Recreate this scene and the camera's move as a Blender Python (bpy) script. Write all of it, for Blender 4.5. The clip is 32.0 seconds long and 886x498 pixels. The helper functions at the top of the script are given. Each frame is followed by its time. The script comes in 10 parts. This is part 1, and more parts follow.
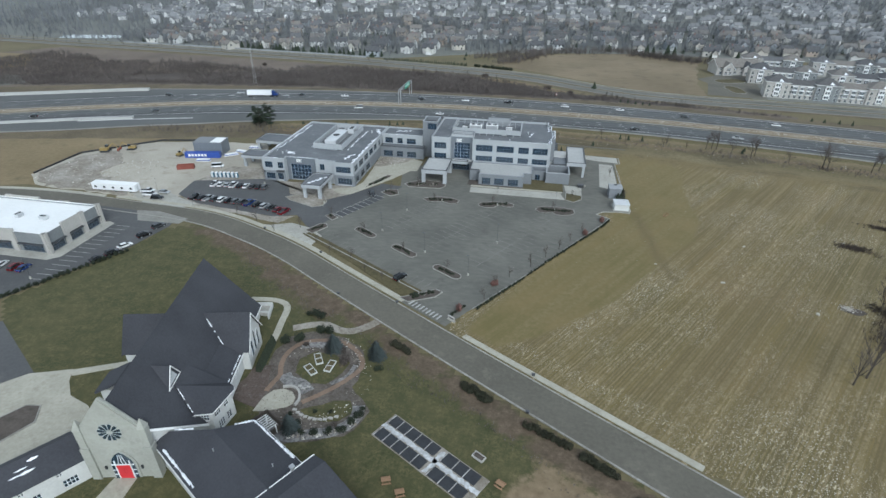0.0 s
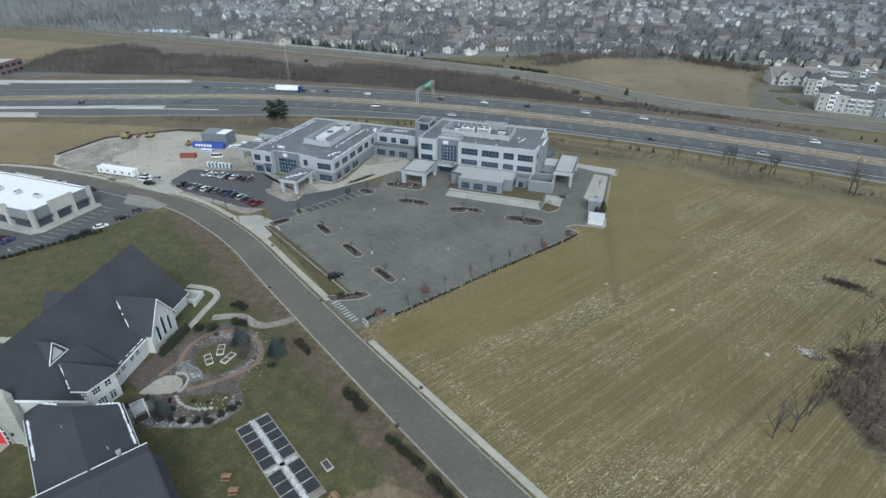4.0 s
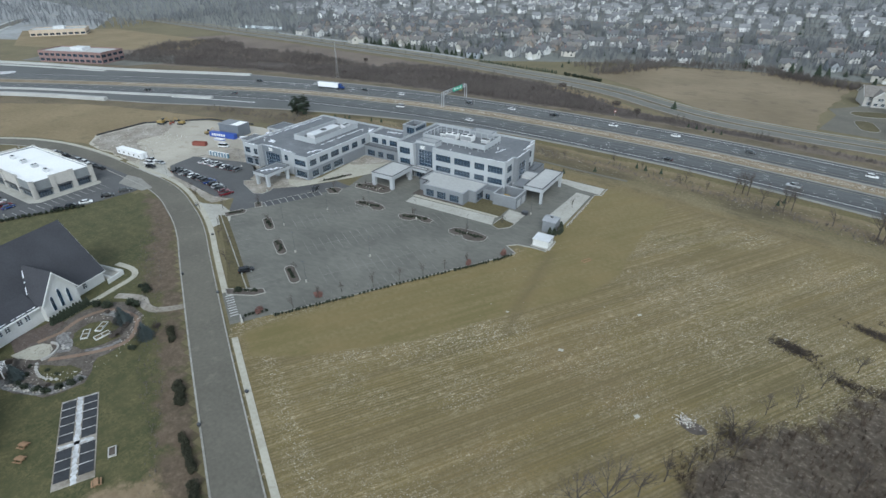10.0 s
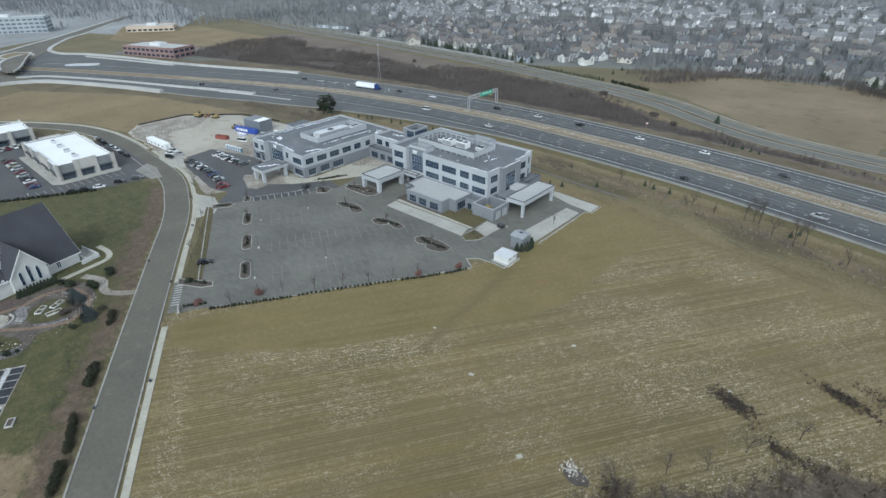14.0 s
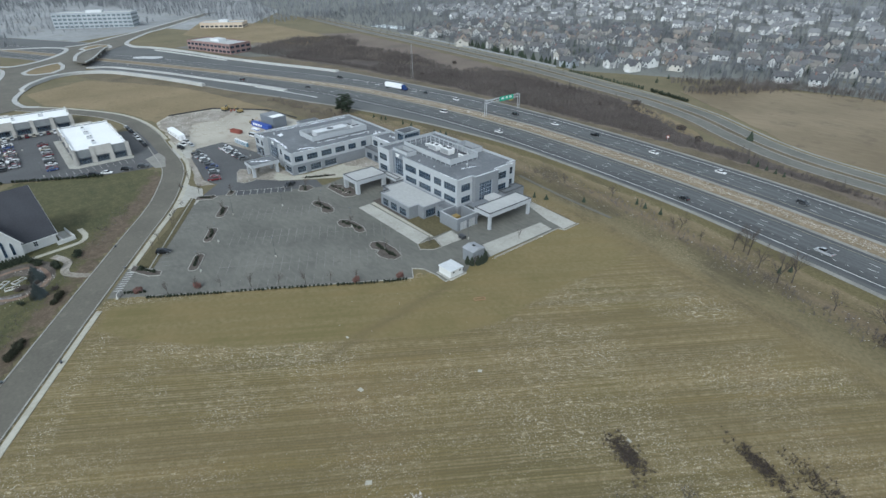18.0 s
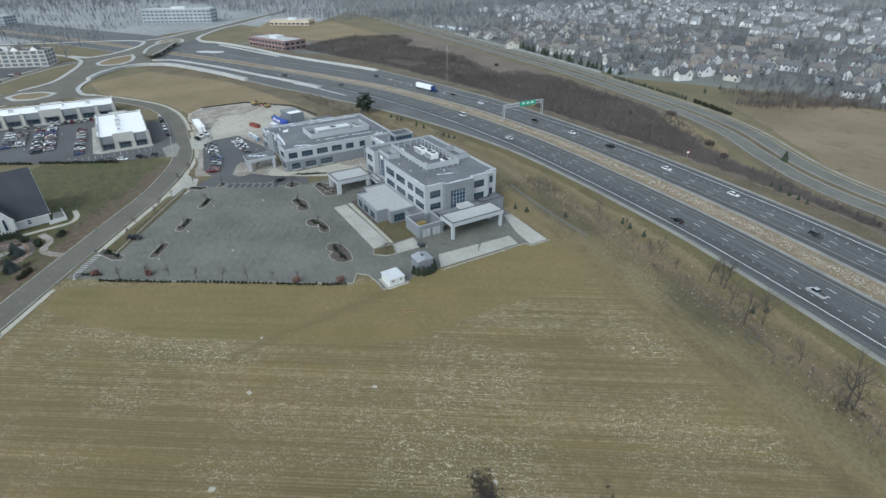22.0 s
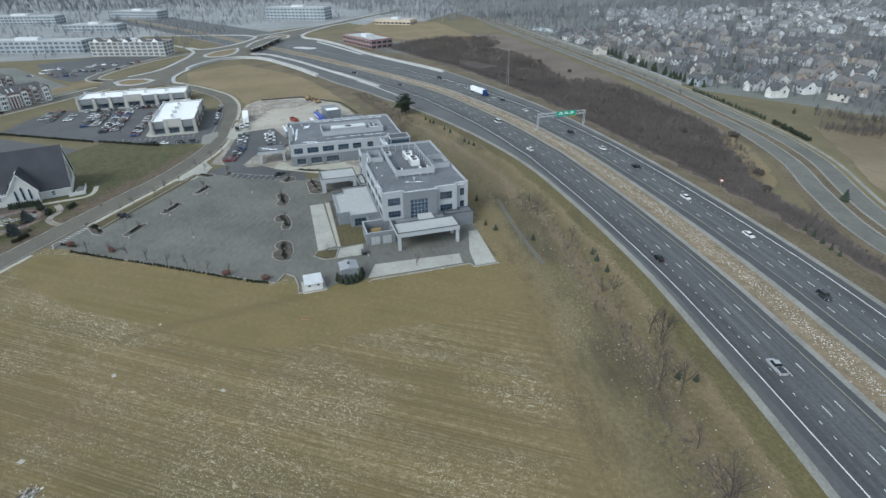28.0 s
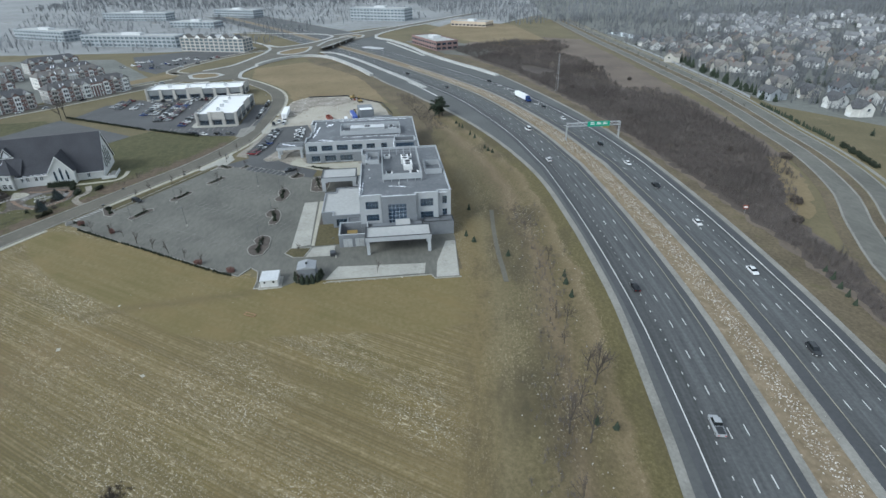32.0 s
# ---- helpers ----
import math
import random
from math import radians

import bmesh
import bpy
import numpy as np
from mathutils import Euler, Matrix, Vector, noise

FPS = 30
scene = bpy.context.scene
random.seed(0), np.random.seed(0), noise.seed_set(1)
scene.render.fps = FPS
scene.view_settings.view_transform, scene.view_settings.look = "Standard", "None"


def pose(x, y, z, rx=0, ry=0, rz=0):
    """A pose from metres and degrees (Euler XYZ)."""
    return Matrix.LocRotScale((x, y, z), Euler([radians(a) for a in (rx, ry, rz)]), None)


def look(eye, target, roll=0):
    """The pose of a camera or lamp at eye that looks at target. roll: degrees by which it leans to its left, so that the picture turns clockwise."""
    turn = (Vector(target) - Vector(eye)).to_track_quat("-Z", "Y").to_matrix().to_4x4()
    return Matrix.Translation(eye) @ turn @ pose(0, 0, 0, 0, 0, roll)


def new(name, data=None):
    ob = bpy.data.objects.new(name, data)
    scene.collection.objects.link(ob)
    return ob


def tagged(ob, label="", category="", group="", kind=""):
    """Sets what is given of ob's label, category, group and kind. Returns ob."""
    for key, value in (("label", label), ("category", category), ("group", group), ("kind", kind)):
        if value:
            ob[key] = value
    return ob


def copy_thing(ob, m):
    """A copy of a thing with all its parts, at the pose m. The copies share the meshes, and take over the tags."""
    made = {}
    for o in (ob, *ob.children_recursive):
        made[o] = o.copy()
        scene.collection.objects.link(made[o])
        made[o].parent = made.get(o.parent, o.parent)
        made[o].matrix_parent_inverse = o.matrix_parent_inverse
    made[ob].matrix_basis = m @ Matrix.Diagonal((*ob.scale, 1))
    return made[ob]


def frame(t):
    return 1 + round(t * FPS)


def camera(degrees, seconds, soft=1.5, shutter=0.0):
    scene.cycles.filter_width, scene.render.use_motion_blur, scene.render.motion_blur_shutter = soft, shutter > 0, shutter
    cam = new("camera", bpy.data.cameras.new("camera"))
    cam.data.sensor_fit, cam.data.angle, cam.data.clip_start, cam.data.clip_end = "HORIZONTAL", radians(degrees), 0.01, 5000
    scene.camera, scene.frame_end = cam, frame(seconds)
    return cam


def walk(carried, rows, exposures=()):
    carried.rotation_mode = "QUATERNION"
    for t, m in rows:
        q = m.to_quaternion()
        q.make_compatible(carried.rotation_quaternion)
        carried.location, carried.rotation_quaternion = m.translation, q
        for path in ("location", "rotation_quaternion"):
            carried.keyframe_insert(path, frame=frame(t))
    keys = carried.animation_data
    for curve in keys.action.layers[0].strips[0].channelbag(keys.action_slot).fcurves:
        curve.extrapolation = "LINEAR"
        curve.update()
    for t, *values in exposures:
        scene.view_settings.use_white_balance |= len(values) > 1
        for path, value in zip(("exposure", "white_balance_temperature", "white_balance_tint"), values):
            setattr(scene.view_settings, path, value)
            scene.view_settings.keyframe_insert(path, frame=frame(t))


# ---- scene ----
cam = camera(80.2, 32.0)
METRES, EYE, TURN = 314.0, 87.55, 10.4
ROWS = [
    (0.0, 0.0, 0.0, 0.0, 0.23, -29.82, -0.4),
    (0.5, 0.0159, 0.0015, 0.0, 1.19, -29.8, -0.39),
    (1.0, 0.0319, 0.0031, -0.0001, 2.28, -29.8, -0.35),
    (1.5, 0.0478, 0.0052, -0.0002, 3.43, -29.79, -0.33),
    (2.0, 0.0637, 0.0077, -0.0003, 4.51, -29.78, -0.3),
    (2.5, 0.0794, 0.0105, -0.0002, 5.51, -29.83, -0.33),
    (3.0, 0.095, 0.0136, -0.0003, 6.61, -29.85, -0.3),
    (3.5, 0.1107, 0.0169, -0.0004, 7.71, -29.85, -0.27),
    (5.5, 0.1725, 0.0337, 0.0006, 12.35, -29.9, -0.16),
    (6.0, 0.1876, 0.0386, 0.0006, 13.38, -29.88, -0.15),
    (6.5, 0.2026, 0.044, 0.0007, 14.44, -29.86, -0.12),
    (7.0, 0.2174, 0.0497, 0.0008, 15.5, -29.83, -0.1),
    (7.5, 0.232, 0.0555, 0.0006, 16.82, -29.82, -0.1),
    (8.0, 0.2463, 0.0618, 0.0006, 18.13, -29.81, -0.11),
    (8.5, 0.261, 0.0682, 0.0001, 19.28, -29.78, -0.04),
    (9.0, 0.2754, 0.0751, -0.0001, 20.23, -29.76, 0.02),
    (9.5, 0.2894, 0.0821, -0.0004, 20.79, -29.73, 0.04),
    (10.0, 0.303, 0.0895, -0.0005, 21.65, -29.75, 0.08),
    (10.5, 0.317, 0.0973, -0.0007, 22.73, -29.75, 0.15),
    (11.0, 0.3307, 0.1054, -0.0009, 23.79, -29.73, 0.23),
    (11.5, 0.3438, 0.1136, -0.001, 25.14, -29.71, 0.25),
    (12.0, 0.3569, 0.1224, -0.0009, 27.04, -29.71, 0.25),
    (12.5, 0.37, 0.1314, -0.0005, 28.47, -29.69, 0.28),
    (13.0, 0.383, 0.1403, -0.0004, 29.45, -29.65, 0.29),
    (13.5, 0.3956, 0.1498, -0.0002, 30.28, -29.61, 0.31),
    (14.0, 0.4081, 0.1594, -0.0001, 31.19, -29.58, 0.34),
    (14.5, 0.4203, 0.1695, -0.0003, 32.12, -29.53, 0.36),
    (16.5, 0.4673, 0.213, -0.0003, 36.61, -29.47, 0.4),
    (17.0, 0.4783, 0.2241, -0.0005, 37.49, -29.45, 0.4),
    (17.5, 0.4891, 0.2356, -0.0007, 38.62, -29.46, 0.38),
    (18.0, 0.4997, 0.2472, -0.0008, 39.92, -29.46, 0.36),
    (18.5, 0.5098, 0.2591, -0.001, 41.26, -29.47, 0.34),
    (19.0, 0.5201, 0.2712, -0.0012, 42.42, -29.43, 0.38),
    (19.5, 0.5297, 0.2831, -0.0015, 43.38, -29.4, 0.35),
    (20.0, 0.5394, 0.2956, -0.002, 44.3, -29.37, 0.35),
    (20.5, 0.5486, 0.3082, -0.0022, 45.44, -29.36, 0.35),
    (21.0, 0.5576, 0.3211, -0.0022, 46.51, -29.36, 0.35),
    (21.5, 0.5662, 0.334, -0.0024, 47.63, -29.36, 0.35),
    (22.0, 0.5748, 0.3471, -0.0026, 48.82, -29.34, 0.36),
    (22.5, 0.5829, 0.3603, -0.0028, 50.05, -29.34, 0.34),
    (23.0, 0.5907, 0.3735, -0.0032, 51.19, -29.34, 0.31),
    (23.5, 0.5981, 0.3867, -0.0037, 52.3, -29.31, 0.32),
    (24.0, 0.6054, 0.4003, -0.0043, 53.48, -29.31, 0.37),
    (24.5, 0.6122, 0.4137, -0.0047, 54.67, -29.31, 0.39),
    (25.0, 0.6189, 0.4271, -0.0053, 55.83, -29.29, 0.45),
    (25.5, 0.6253, 0.4407, -0.0058, 56.87, -29.28, 0.49),
    (27.5, 0.6474, 0.497, -0.0051, 60.55, -29.16, 0.66),
    (28.0, 0.6523, 0.5116, -0.0049, 62.78, -29.13, 0.7),
    (28.5, 0.6571, 0.5265, -0.0048, 64.36, -29.06, 0.72),
    (29.0, 0.6615, 0.5413, -0.0047, 65.53, -29.02, 0.75),
    (29.5, 0.6655, 0.5564, -0.0046, 66.67, -29.0, 0.78),
    (30.0, 0.6692, 0.5717, -0.0046, 67.93, -28.99, 0.82),
    (30.5, 0.6725, 0.5864, -0.0049, 68.81, -28.93, 0.82),
    (31.0, 0.6757, 0.6006, -0.0055, 70.06, -28.89, 0.84),
    (31.5, 0.6786, 0.6148, -0.0062, 71.64, -28.86, 0.83),
    (32.0, 0.6812, 0.6288, -0.0068, 72.99, -28.83, 0.85),
]
walk(cam, [(t, pose(0, 0, EYE, 0, 0, TURN) @ pose(METRES * x, METRES * y, METRES * z, 90 + pitch, roll, yaw)) for t, x, y, z, yaw, pitch, roll in ROWS],
     exposures=[(0.0, 0.49, 5800, 2), (8.0, 0.57, 5800, 2), (32.0, 0.6, 5800, 2)])

# overcast winter daylight: a pale sky and a wide, weak sun
world = bpy.data.worlds.new("overcast_sky")
scene.world = world
world.use_nodes = True
wn = world.node_tree
sky = wn.nodes.new("ShaderNodeTexSky")
sky.sky_type = "NISHITA"
sky.sun_disc = False
sky.sun_elevation = radians(38)
sky.sun_rotation = radians(150)
sky.air_density, sky.dust_density, sky.ozone_density = 1.0, 1.0, 1.0
pale = wn.nodes.new("ShaderNodeHueSaturation")
pale.inputs["Saturation"].default_value = 0.3
wn.links.new(sky.outputs[0], pale.inputs["Color"])
wn.links.new(pale.outputs[0], wn.nodes["Background"].inputs["Color"])
wn.nodes["Background"].inputs["Strength"].default_value = 0.15
sun = new("sun", bpy.data.lights.new("sun", "SUN"))
sun.data.energy = 1.2
sun.data.angle = radians(25)
sun.data.color = (1.0, 0.97, 0.93)
sun.matrix_world = look((0, 0, 100), (0 - math.sin(radians(150)) * 100, -math.cos(radians(150)) * 100, 100 - math.tan(radians(38)) * 100))

# ---- materials ----
def principled(name, rough=0.8, metal=0.0):
    m = bpy.data.materials.new(name)
    m.use_nodes = True
    b = m.node_tree.nodes["Principled BSDF"]
    b.inputs["Roughness"].default_value = rough
    b.inputs["Metallic"].default_value = metal
    return m, m.node_tree, b


def surface(name, a, b, rough=0.85, big=0.05, fine=1.5, c=None, metal=0.0, bump=0.0, per_object=0.0, fine_mix=0.5, stretch=None):
    """Two tones mixed by coarse and fine noise at world scale (cycles per metre), a third tone c as stains."""
    m, nt, bs = principled(name, rough, metal)
    N, L = nt.nodes, nt.links
    geo = N.new("ShaderNodeNewGeometry")
    src = geo.outputs["Position"]
    if stretch:
        mp = N.new("ShaderNodeMapping")
        mp.inputs["Rotation"].default_value = (0, 0, radians(stretch[0]))
        mp.inputs["Scale"].default_value = (stretch[1], stretch[2], 1)
        L.new(src, mp.inputs["Vector"])
        src2 = mp.outputs[0]
    else:
        src2 = src
    n1, n2 = N.new("ShaderNodeTexNoise"), N.new("ShaderNodeTexNoise")
    n1.inputs["Scale"].default_value, n1.inputs["Detail"].default_value = big, 6
    n2.inputs["Scale"].default_value, n2.inputs["Detail"].default_value = fine, 5
    n2.inputs["Roughness"].default_value = 0.65
    L.new(src, n1.inputs["Vector"])
    L.new(src2, n2.inputs["Vector"])
    mix = N.new("ShaderNodeMix")
    mix.inputs[0].default_value = fine_mix
    L.new(n1.outputs[0], mix.inputs[2])
    L.new(n2.outputs[0], mix.inputs[3])
    ramp = N.new("ShaderNodeValToRGB")
    e = ramp.color_ramp.elements
    e[0].position, e[0].color = 0.36, (*a, 1)
    e[1].position, e[1].color = 0.64, (*b, 1)
    L.new(mix.outputs[0], ramp.inputs[0])
    out = ramp.outputs[0]
    if c:
        n3 = N.new("ShaderNodeTexNoise")
        n3.inputs["Scale"].default_value, n3.inputs["Detail"].default_value = big * 3.3, 8
        n3.inputs["Roughness"].default_value = 0.7
        L.new(src, n3.inputs["Vector"])
        r3 = N.new("ShaderNodeValToRGB")
        r3.color_ramp.elements[0].position, r3.color_ramp.elements[1].position = 0.55, 0.72
        L.new(n3.outputs[0], r3.inputs[0])
        mc = N.new("ShaderNodeMix")
        mc.data_type = "RGBA"
        L.new(r3.outputs[0], mc.inputs[0])
        L.new(out, mc.inputs[6])
        mc.inputs[7].default_value = (*c, 1)
        out = mc.outputs[2]
    if per_object:
        info, hs, mr = N.new("ShaderNodeObjectInfo"), N.new("ShaderNodeHueSaturation"), N.new("ShaderNodeMapRange")
        mr.inputs[3].default_value, mr.inputs[4].default_value = 1 - per_object, 1 + per_object
        L.new(info.outputs["Random"], mr.inputs[0])
        L.new(mr.outputs[0], hs.inputs["Value"])
        L.new(out, hs.inputs["Color"])
        out = hs.outputs[0]
    L.new(out, bs.inputs["Base Color"])
    if bump:
        bp = N.new("ShaderNodeBump")
        bp.inputs["Distance"].default_value = bump
        L.new(n2.outputs[0], bp.inputs["Height"])
        L.new(bp.outputs[0], bs.inputs["Normal"])
    return m


def islands(name, cols, rough=0.9):
    """Tones chosen piece by piece in a joined mesh."""
    m, nt, bs = principled(name, rough)
    g, r = nt.nodes.new("ShaderNodeNewGeometry"), nt.nodes.new("ShaderNodeValToRGB")
    el = r.color_ramp.elements
    for i, col in enumerate(cols):
        p = i / max(1, len(cols) - 1)
        k = el[i] if i < 2 else el.new(p)
        k.position = p
        k.color = (*col, 1)
    nt.links.new(g.outputs["Random Per Island"], r.inputs[0])
    nt.links.new(r.outputs[0], bs.inputs["Base Color"])
    return m


def farm_soil():
    """Old corn stubble: rows of straw, green flushes, bare soil, pale trash scattered in drifts."""
    m, nt, bs = principled("stubble", 0.95)
    N, L = nt.nodes, nt.links
    pos = N.new("ShaderNodeNewGeometry").outputs["Position"]

    def noise_at(scale, detail=5, rot=0.0, sx=1.0, sy=1.0, rough=0.6):
        mp, n = N.new("ShaderNodeMapping"), N.new("ShaderNodeTexNoise")
        mp.vector_type = "TEXTURE"
        mp.inputs["Rotation"].default_value = (0, 0, radians(rot))
        mp.inputs["Scale"].default_value = (sx, sy, 1)
        n.inputs["Scale"].default_value, n.inputs["Detail"].default_value, n.inputs["Roughness"].default_value = scale, detail, rough
        L.new(pos, mp.inputs[0])
        L.new(mp.outputs[0], n.inputs["Vector"])
        return n.outputs[0]

    def ramp(src, stops):
        r = N.new("ShaderNodeValToRGB")
        el = r.color_ramp.elements
        for i, (p, col) in enumerate(stops):
            k = el[i] if i < 2 else el.new(p)
            k.position = p
            k.color = (*col, 1) if len(col) == 3 else col
        L.new(src, r.inputs[0])
        return r.outputs[0]

    def blend(f, x, y):
        k = N.new("ShaderNodeMix")
        k.data_type = "RGBA"
        L.new(f, k.inputs[0])
        L.new(x, k.inputs[6])
        L.new(y, k.inputs[7])
        return k.outputs[2]

    def times(x, y):
        k = N.new("ShaderNodeMath")
        k.operation = "MULTIPLY"
        L.new(x, k.inputs[0])
        L.new(y, k.inputs[1])
        return k.outputs[0]

    def attr(name):
        k = N.new("ShaderNodeAttribute")
        k.attribute_name = name
        return k.outputs["Fac"]

    def calc(op, x, y):
        k = N.new("ShaderNodeMath")
        k.operation = op
        for i, v in enumerate((x, y)):
            if isinstance(v, (int, float)):
                k.inputs[i].default_value = v
            else:
                L.new(v, k.inputs[i])
        return k.outputs[0]

    grey = lambda v: (v, v, v)
    rows = noise_at(1.15, 3, 56, 110, 1.0)
    wide = noise_at(0.2, 3, 56, 60, 1.0)
    base = ramp(noise_at(0.022, 6), [(0.34, (0.132, 0.107, 0.039)), (0.5, (0.172, 0.13, 0.05)), (0.66, (0.187, 0.134, 0.06))])
    straw = ramp(noise_at(0.6, 6), [(0.35, (0.17, 0.13, 0.055)), (0.7, (0.31, 0.243, 0.135))])
    col = blend(ramp(rows, [(0.44, grey(0.0)), (0.58, grey(0.95))]), base, straw)
    dark = N.new("ShaderNodeRGB")
    dark.outputs[0].default_value = (0.115, 0.09, 0.042, 1)
    col = blend(ramp(wide, [(0.4, grey(0.5)), (0.58, grey(0.0))]), col, dark.outputs[0])
    mp, wv = N.new("ShaderNodeMapping"), N.new("ShaderNodeTexWave")
    mp.vector_type = "TEXTURE"
    mp.inputs["Rotation"].default_value = (0, 0, radians(56))
    mp.inputs["Scale"].default_value = (6, 1, 1)
    wv.bands_direction = "Y"
    wv.inputs["Scale"].default_value, wv.inputs["Distortion"].default_value, wv.inputs["Detail"].default_value, wv.inputs["Detail Scale"].default_value = 0.4, 3.4, 3, 0.6
    L.new(pos, mp.inputs[0])
    L.new(mp.outputs[0], wv.inputs["Vector"])
    furrow = times(ramp(wv.outputs["Fac"], [(0.3, grey(0.5)), (0.62, grey(0.0))]), ramp(noise_at(0.045, 5, 56, 2.5, 1.0), [(0.36, grey(0.1)), (0.62, grey(1.0))]))
    furrow_tone = N.new("ShaderNodeRGB")
    furrow_tone.outputs[0].default_value = (0.092, 0.074, 0.033, 1)
    col = blend(furrow, col, furrow_tone.outputs[0])
    clod = ramp(noise_at(1.6, 4, 0, 1, 1, 0.7), [(0.38, grey(0.55)), (0.5, grey(0.0))])
    col = blend(clod, col, dark.outputs[0])
    drift = ramp(noise_at(0.03, 5, 56, 1.8, 1.0, 0.65), [(0.45, grey(0.06)), (0.62, grey(1.0))])
    drift = calc("MAXIMUM", drift, calc("MULTIPLY", attr("fringe"), 0.9))
    fleck = ramp(noise_at(1.3, 6, 56, 3.2, 1.0, 0.8), [(0.56, grey(0)), (0.62, grey(0.85))])
    pale = N.new("ShaderNodeRGB")
    pale.outputs[0].default_value = (0.56, 0.48, 0.33, 1)
    col = blend(times(fleck, drift), col, pale.outputs[0])
    speck = ramp(noise_at(3.0, 2), [(0.6, grey(0)), (0.66, grey(1))])
    white = N.new("ShaderNodeRGB")
    white.outputs[0].default_value = (0.55, 0.51, 0.44, 1)
    col = blend(times(speck, drift), col, white.outputs[0])
    # mown margin
    mow = blend(ramp(noise_at(0.45, 4, 56, 30, 1.0), [(0.36, grey(0)), (0.64, grey(1))]),
                ramp(noise_at(0.05, 5), [(0.38, (0.14, 0.115, 0.042)), (0.6, (0.185, 0.138, 0.058))]),
                ramp(noise_at(0.8, 6), [(0.36, (0.15, 0.122, 0.048)), (0.66, (0.205, 0.158, 0.078))]))
    f_mow = calc("ADD", attr("mown"), calc("MULTIPLY", calc("SUBTRACT", noise_at(0.12, 6, 56, 2, 1), 0.5), 0.55))
    col = blend(ramp(f_mow, [(0.35, grey(0)), (0.65, grey(1))]), col, mow)
    col = blend(calc("MULTIPLY", attr("track"), 0.55), col, dark.outputs[0])
    litter = ramp(noise_at(0.8, 7, 0, 1, 1, 0.75), [(0.36, (0.05, 0.039, 0.029)), (0.54, (0.092, 0.072, 0.055)), (0.7, (0.25, 0.21, 0.165))])
    f_lit = calc("ADD", attr("litter"), calc("MULTIPLY", calc("SUBTRACT", noise_at(0.15, 7), 0.5), 2.0))
    col = blend(ramp(f_lit, [(0.35, grey(0)), (0.75, grey(0.92))]), col, litter)
    # verge: bands by the distance from the road
    d = calc("ADD", attr("road_distance"), calc("MULTIPLY", calc("SUBTRACT", noise_at(0.07, 7), 0.5), 0.16))
    band = ramp(d, [(0.0, (0.1, 0.088, 0.03)), (0.075, (0.098, 0.085, 0.029)), (0.11, (0.2, 0.15, 0.085)), (0.2, (0.125, 0.1, 0.045)), (0.28, (0.185, 0.135, 0.085)), (0.34, (0.135, 0.106, 0.06)),
                    (0.42, (0.118, 0.1, 0.048)), (0.53, (0.175, 0.143, 0.076)), (0.62, (0.175, 0.132, 0.058))])
    rough = ramp(noise_at(0.9, 7, 0, 1, 1, 0.75), [(0.36, (0.058, 0.047, 0.021)), (0.5, (0.145, 0.111, 0.052)), (0.66, (0.255, 0.197, 0.115))])
    half = N.new("ShaderNodeValue")
    half.outputs[0].default_value = 0.38
    band = blend(half.outputs[0], band, rough)
    wet = N.new("ShaderNodeRGB")
    wet.outputs[0].default_value = (0.062, 0.05, 0.027, 1)
    band = blend(ramp(noise_at(0.05, 7, -14, 2.2, 1.0, 0.65), [(0.5, grey(0)), (0.64, grey(0.75))]), band, wet.outputs[0])
    litter_line = ramp(d, [(0.06, grey(0.1)), (0.1, grey(0.9)), (0.15, grey(0.25)), (0.2, grey(0.7)), (0.27, grey(0.9)), (0.34, grey(0.2)), (0.46, grey(0.7)), (0.6, grey(0.3))])
    band = blend(times(times(ramp(noise_at(1.9, 7, -14, 1.6, 1.0, 0.8), [(0.55, grey(0)), (0.62, grey(0.8))]), ramp(noise_at(0.09, 5, -14, 3.0, 1.0), [(0.44, grey(0)), (0.56, grey(1))])), litter_line), band, pale.outputs[0])
    col = blend(ramp(d, [(0.6, grey(1)), (0.76, grey(0))]), col, band)
    L.new(col, bs.inputs["Base Color"])
    return m


M_GROUND = surface("winter_grass", (0.105, 0.09, 0.045), (0.165, 0.135, 0.072), 0.95, 0.03, 0.7, c=(0.19, 0.155, 0.09))
M_LAWN = surface("mown_lawn", (0.056, 0.049, 0.02), (0.125, 0.103, 0.05), 0.95, 0.06, 1.1, c=(0.14, 0.11, 0.068), fine_mix=0.6)
M_MOWN = surface("dry_mown_grass", (0.14, 0.115, 0.052), (0.18, 0.148, 0.075), 0.95, 0.03, 0.8, c=(0.125, 0.112, 0.046), stretch=(-34, 2.2, 0.25))
M_VERGE = surface("rough_verge", (0.075, 0.06, 0.036), (0.17, 0.132, 0.08), 0.95, 0.06, 0.9, c=(0.1, 0.09, 0.038), fine_mix=0.55)
M_MEADOW = surface("tan_meadow", (0.16, 0.12, 0.06), (0.24, 0.185, 0.105), 0.95, 0.03, 0.6, c=(0.13, 0.105, 0.055))
M_BRUSHSOIL = surface("brush_litter", (0.1, 0.078, 0.062), (0.175, 0.138, 0.108), 0.95, 0.025, 0.6, c=(0.185, 0.145, 0.098), fine_mix=0.45)
M_DARKLITTER = surface("dark_litter", (0.058, 0.046, 0.04), (0.105, 0.084, 0.07), 0.95, 0.03, 0.6, c=(0.125, 0.1, 0.075))
M_FALLOW = surface("fallow_field", (0.15, 0.115, 0.068), (0.235, 0.185, 0.118), 0.95, 0.018, 0.35, c=(0.1, 0.075, 0.05), fine_mix=0.4, stretch=(-14, 0.3, 1.0))
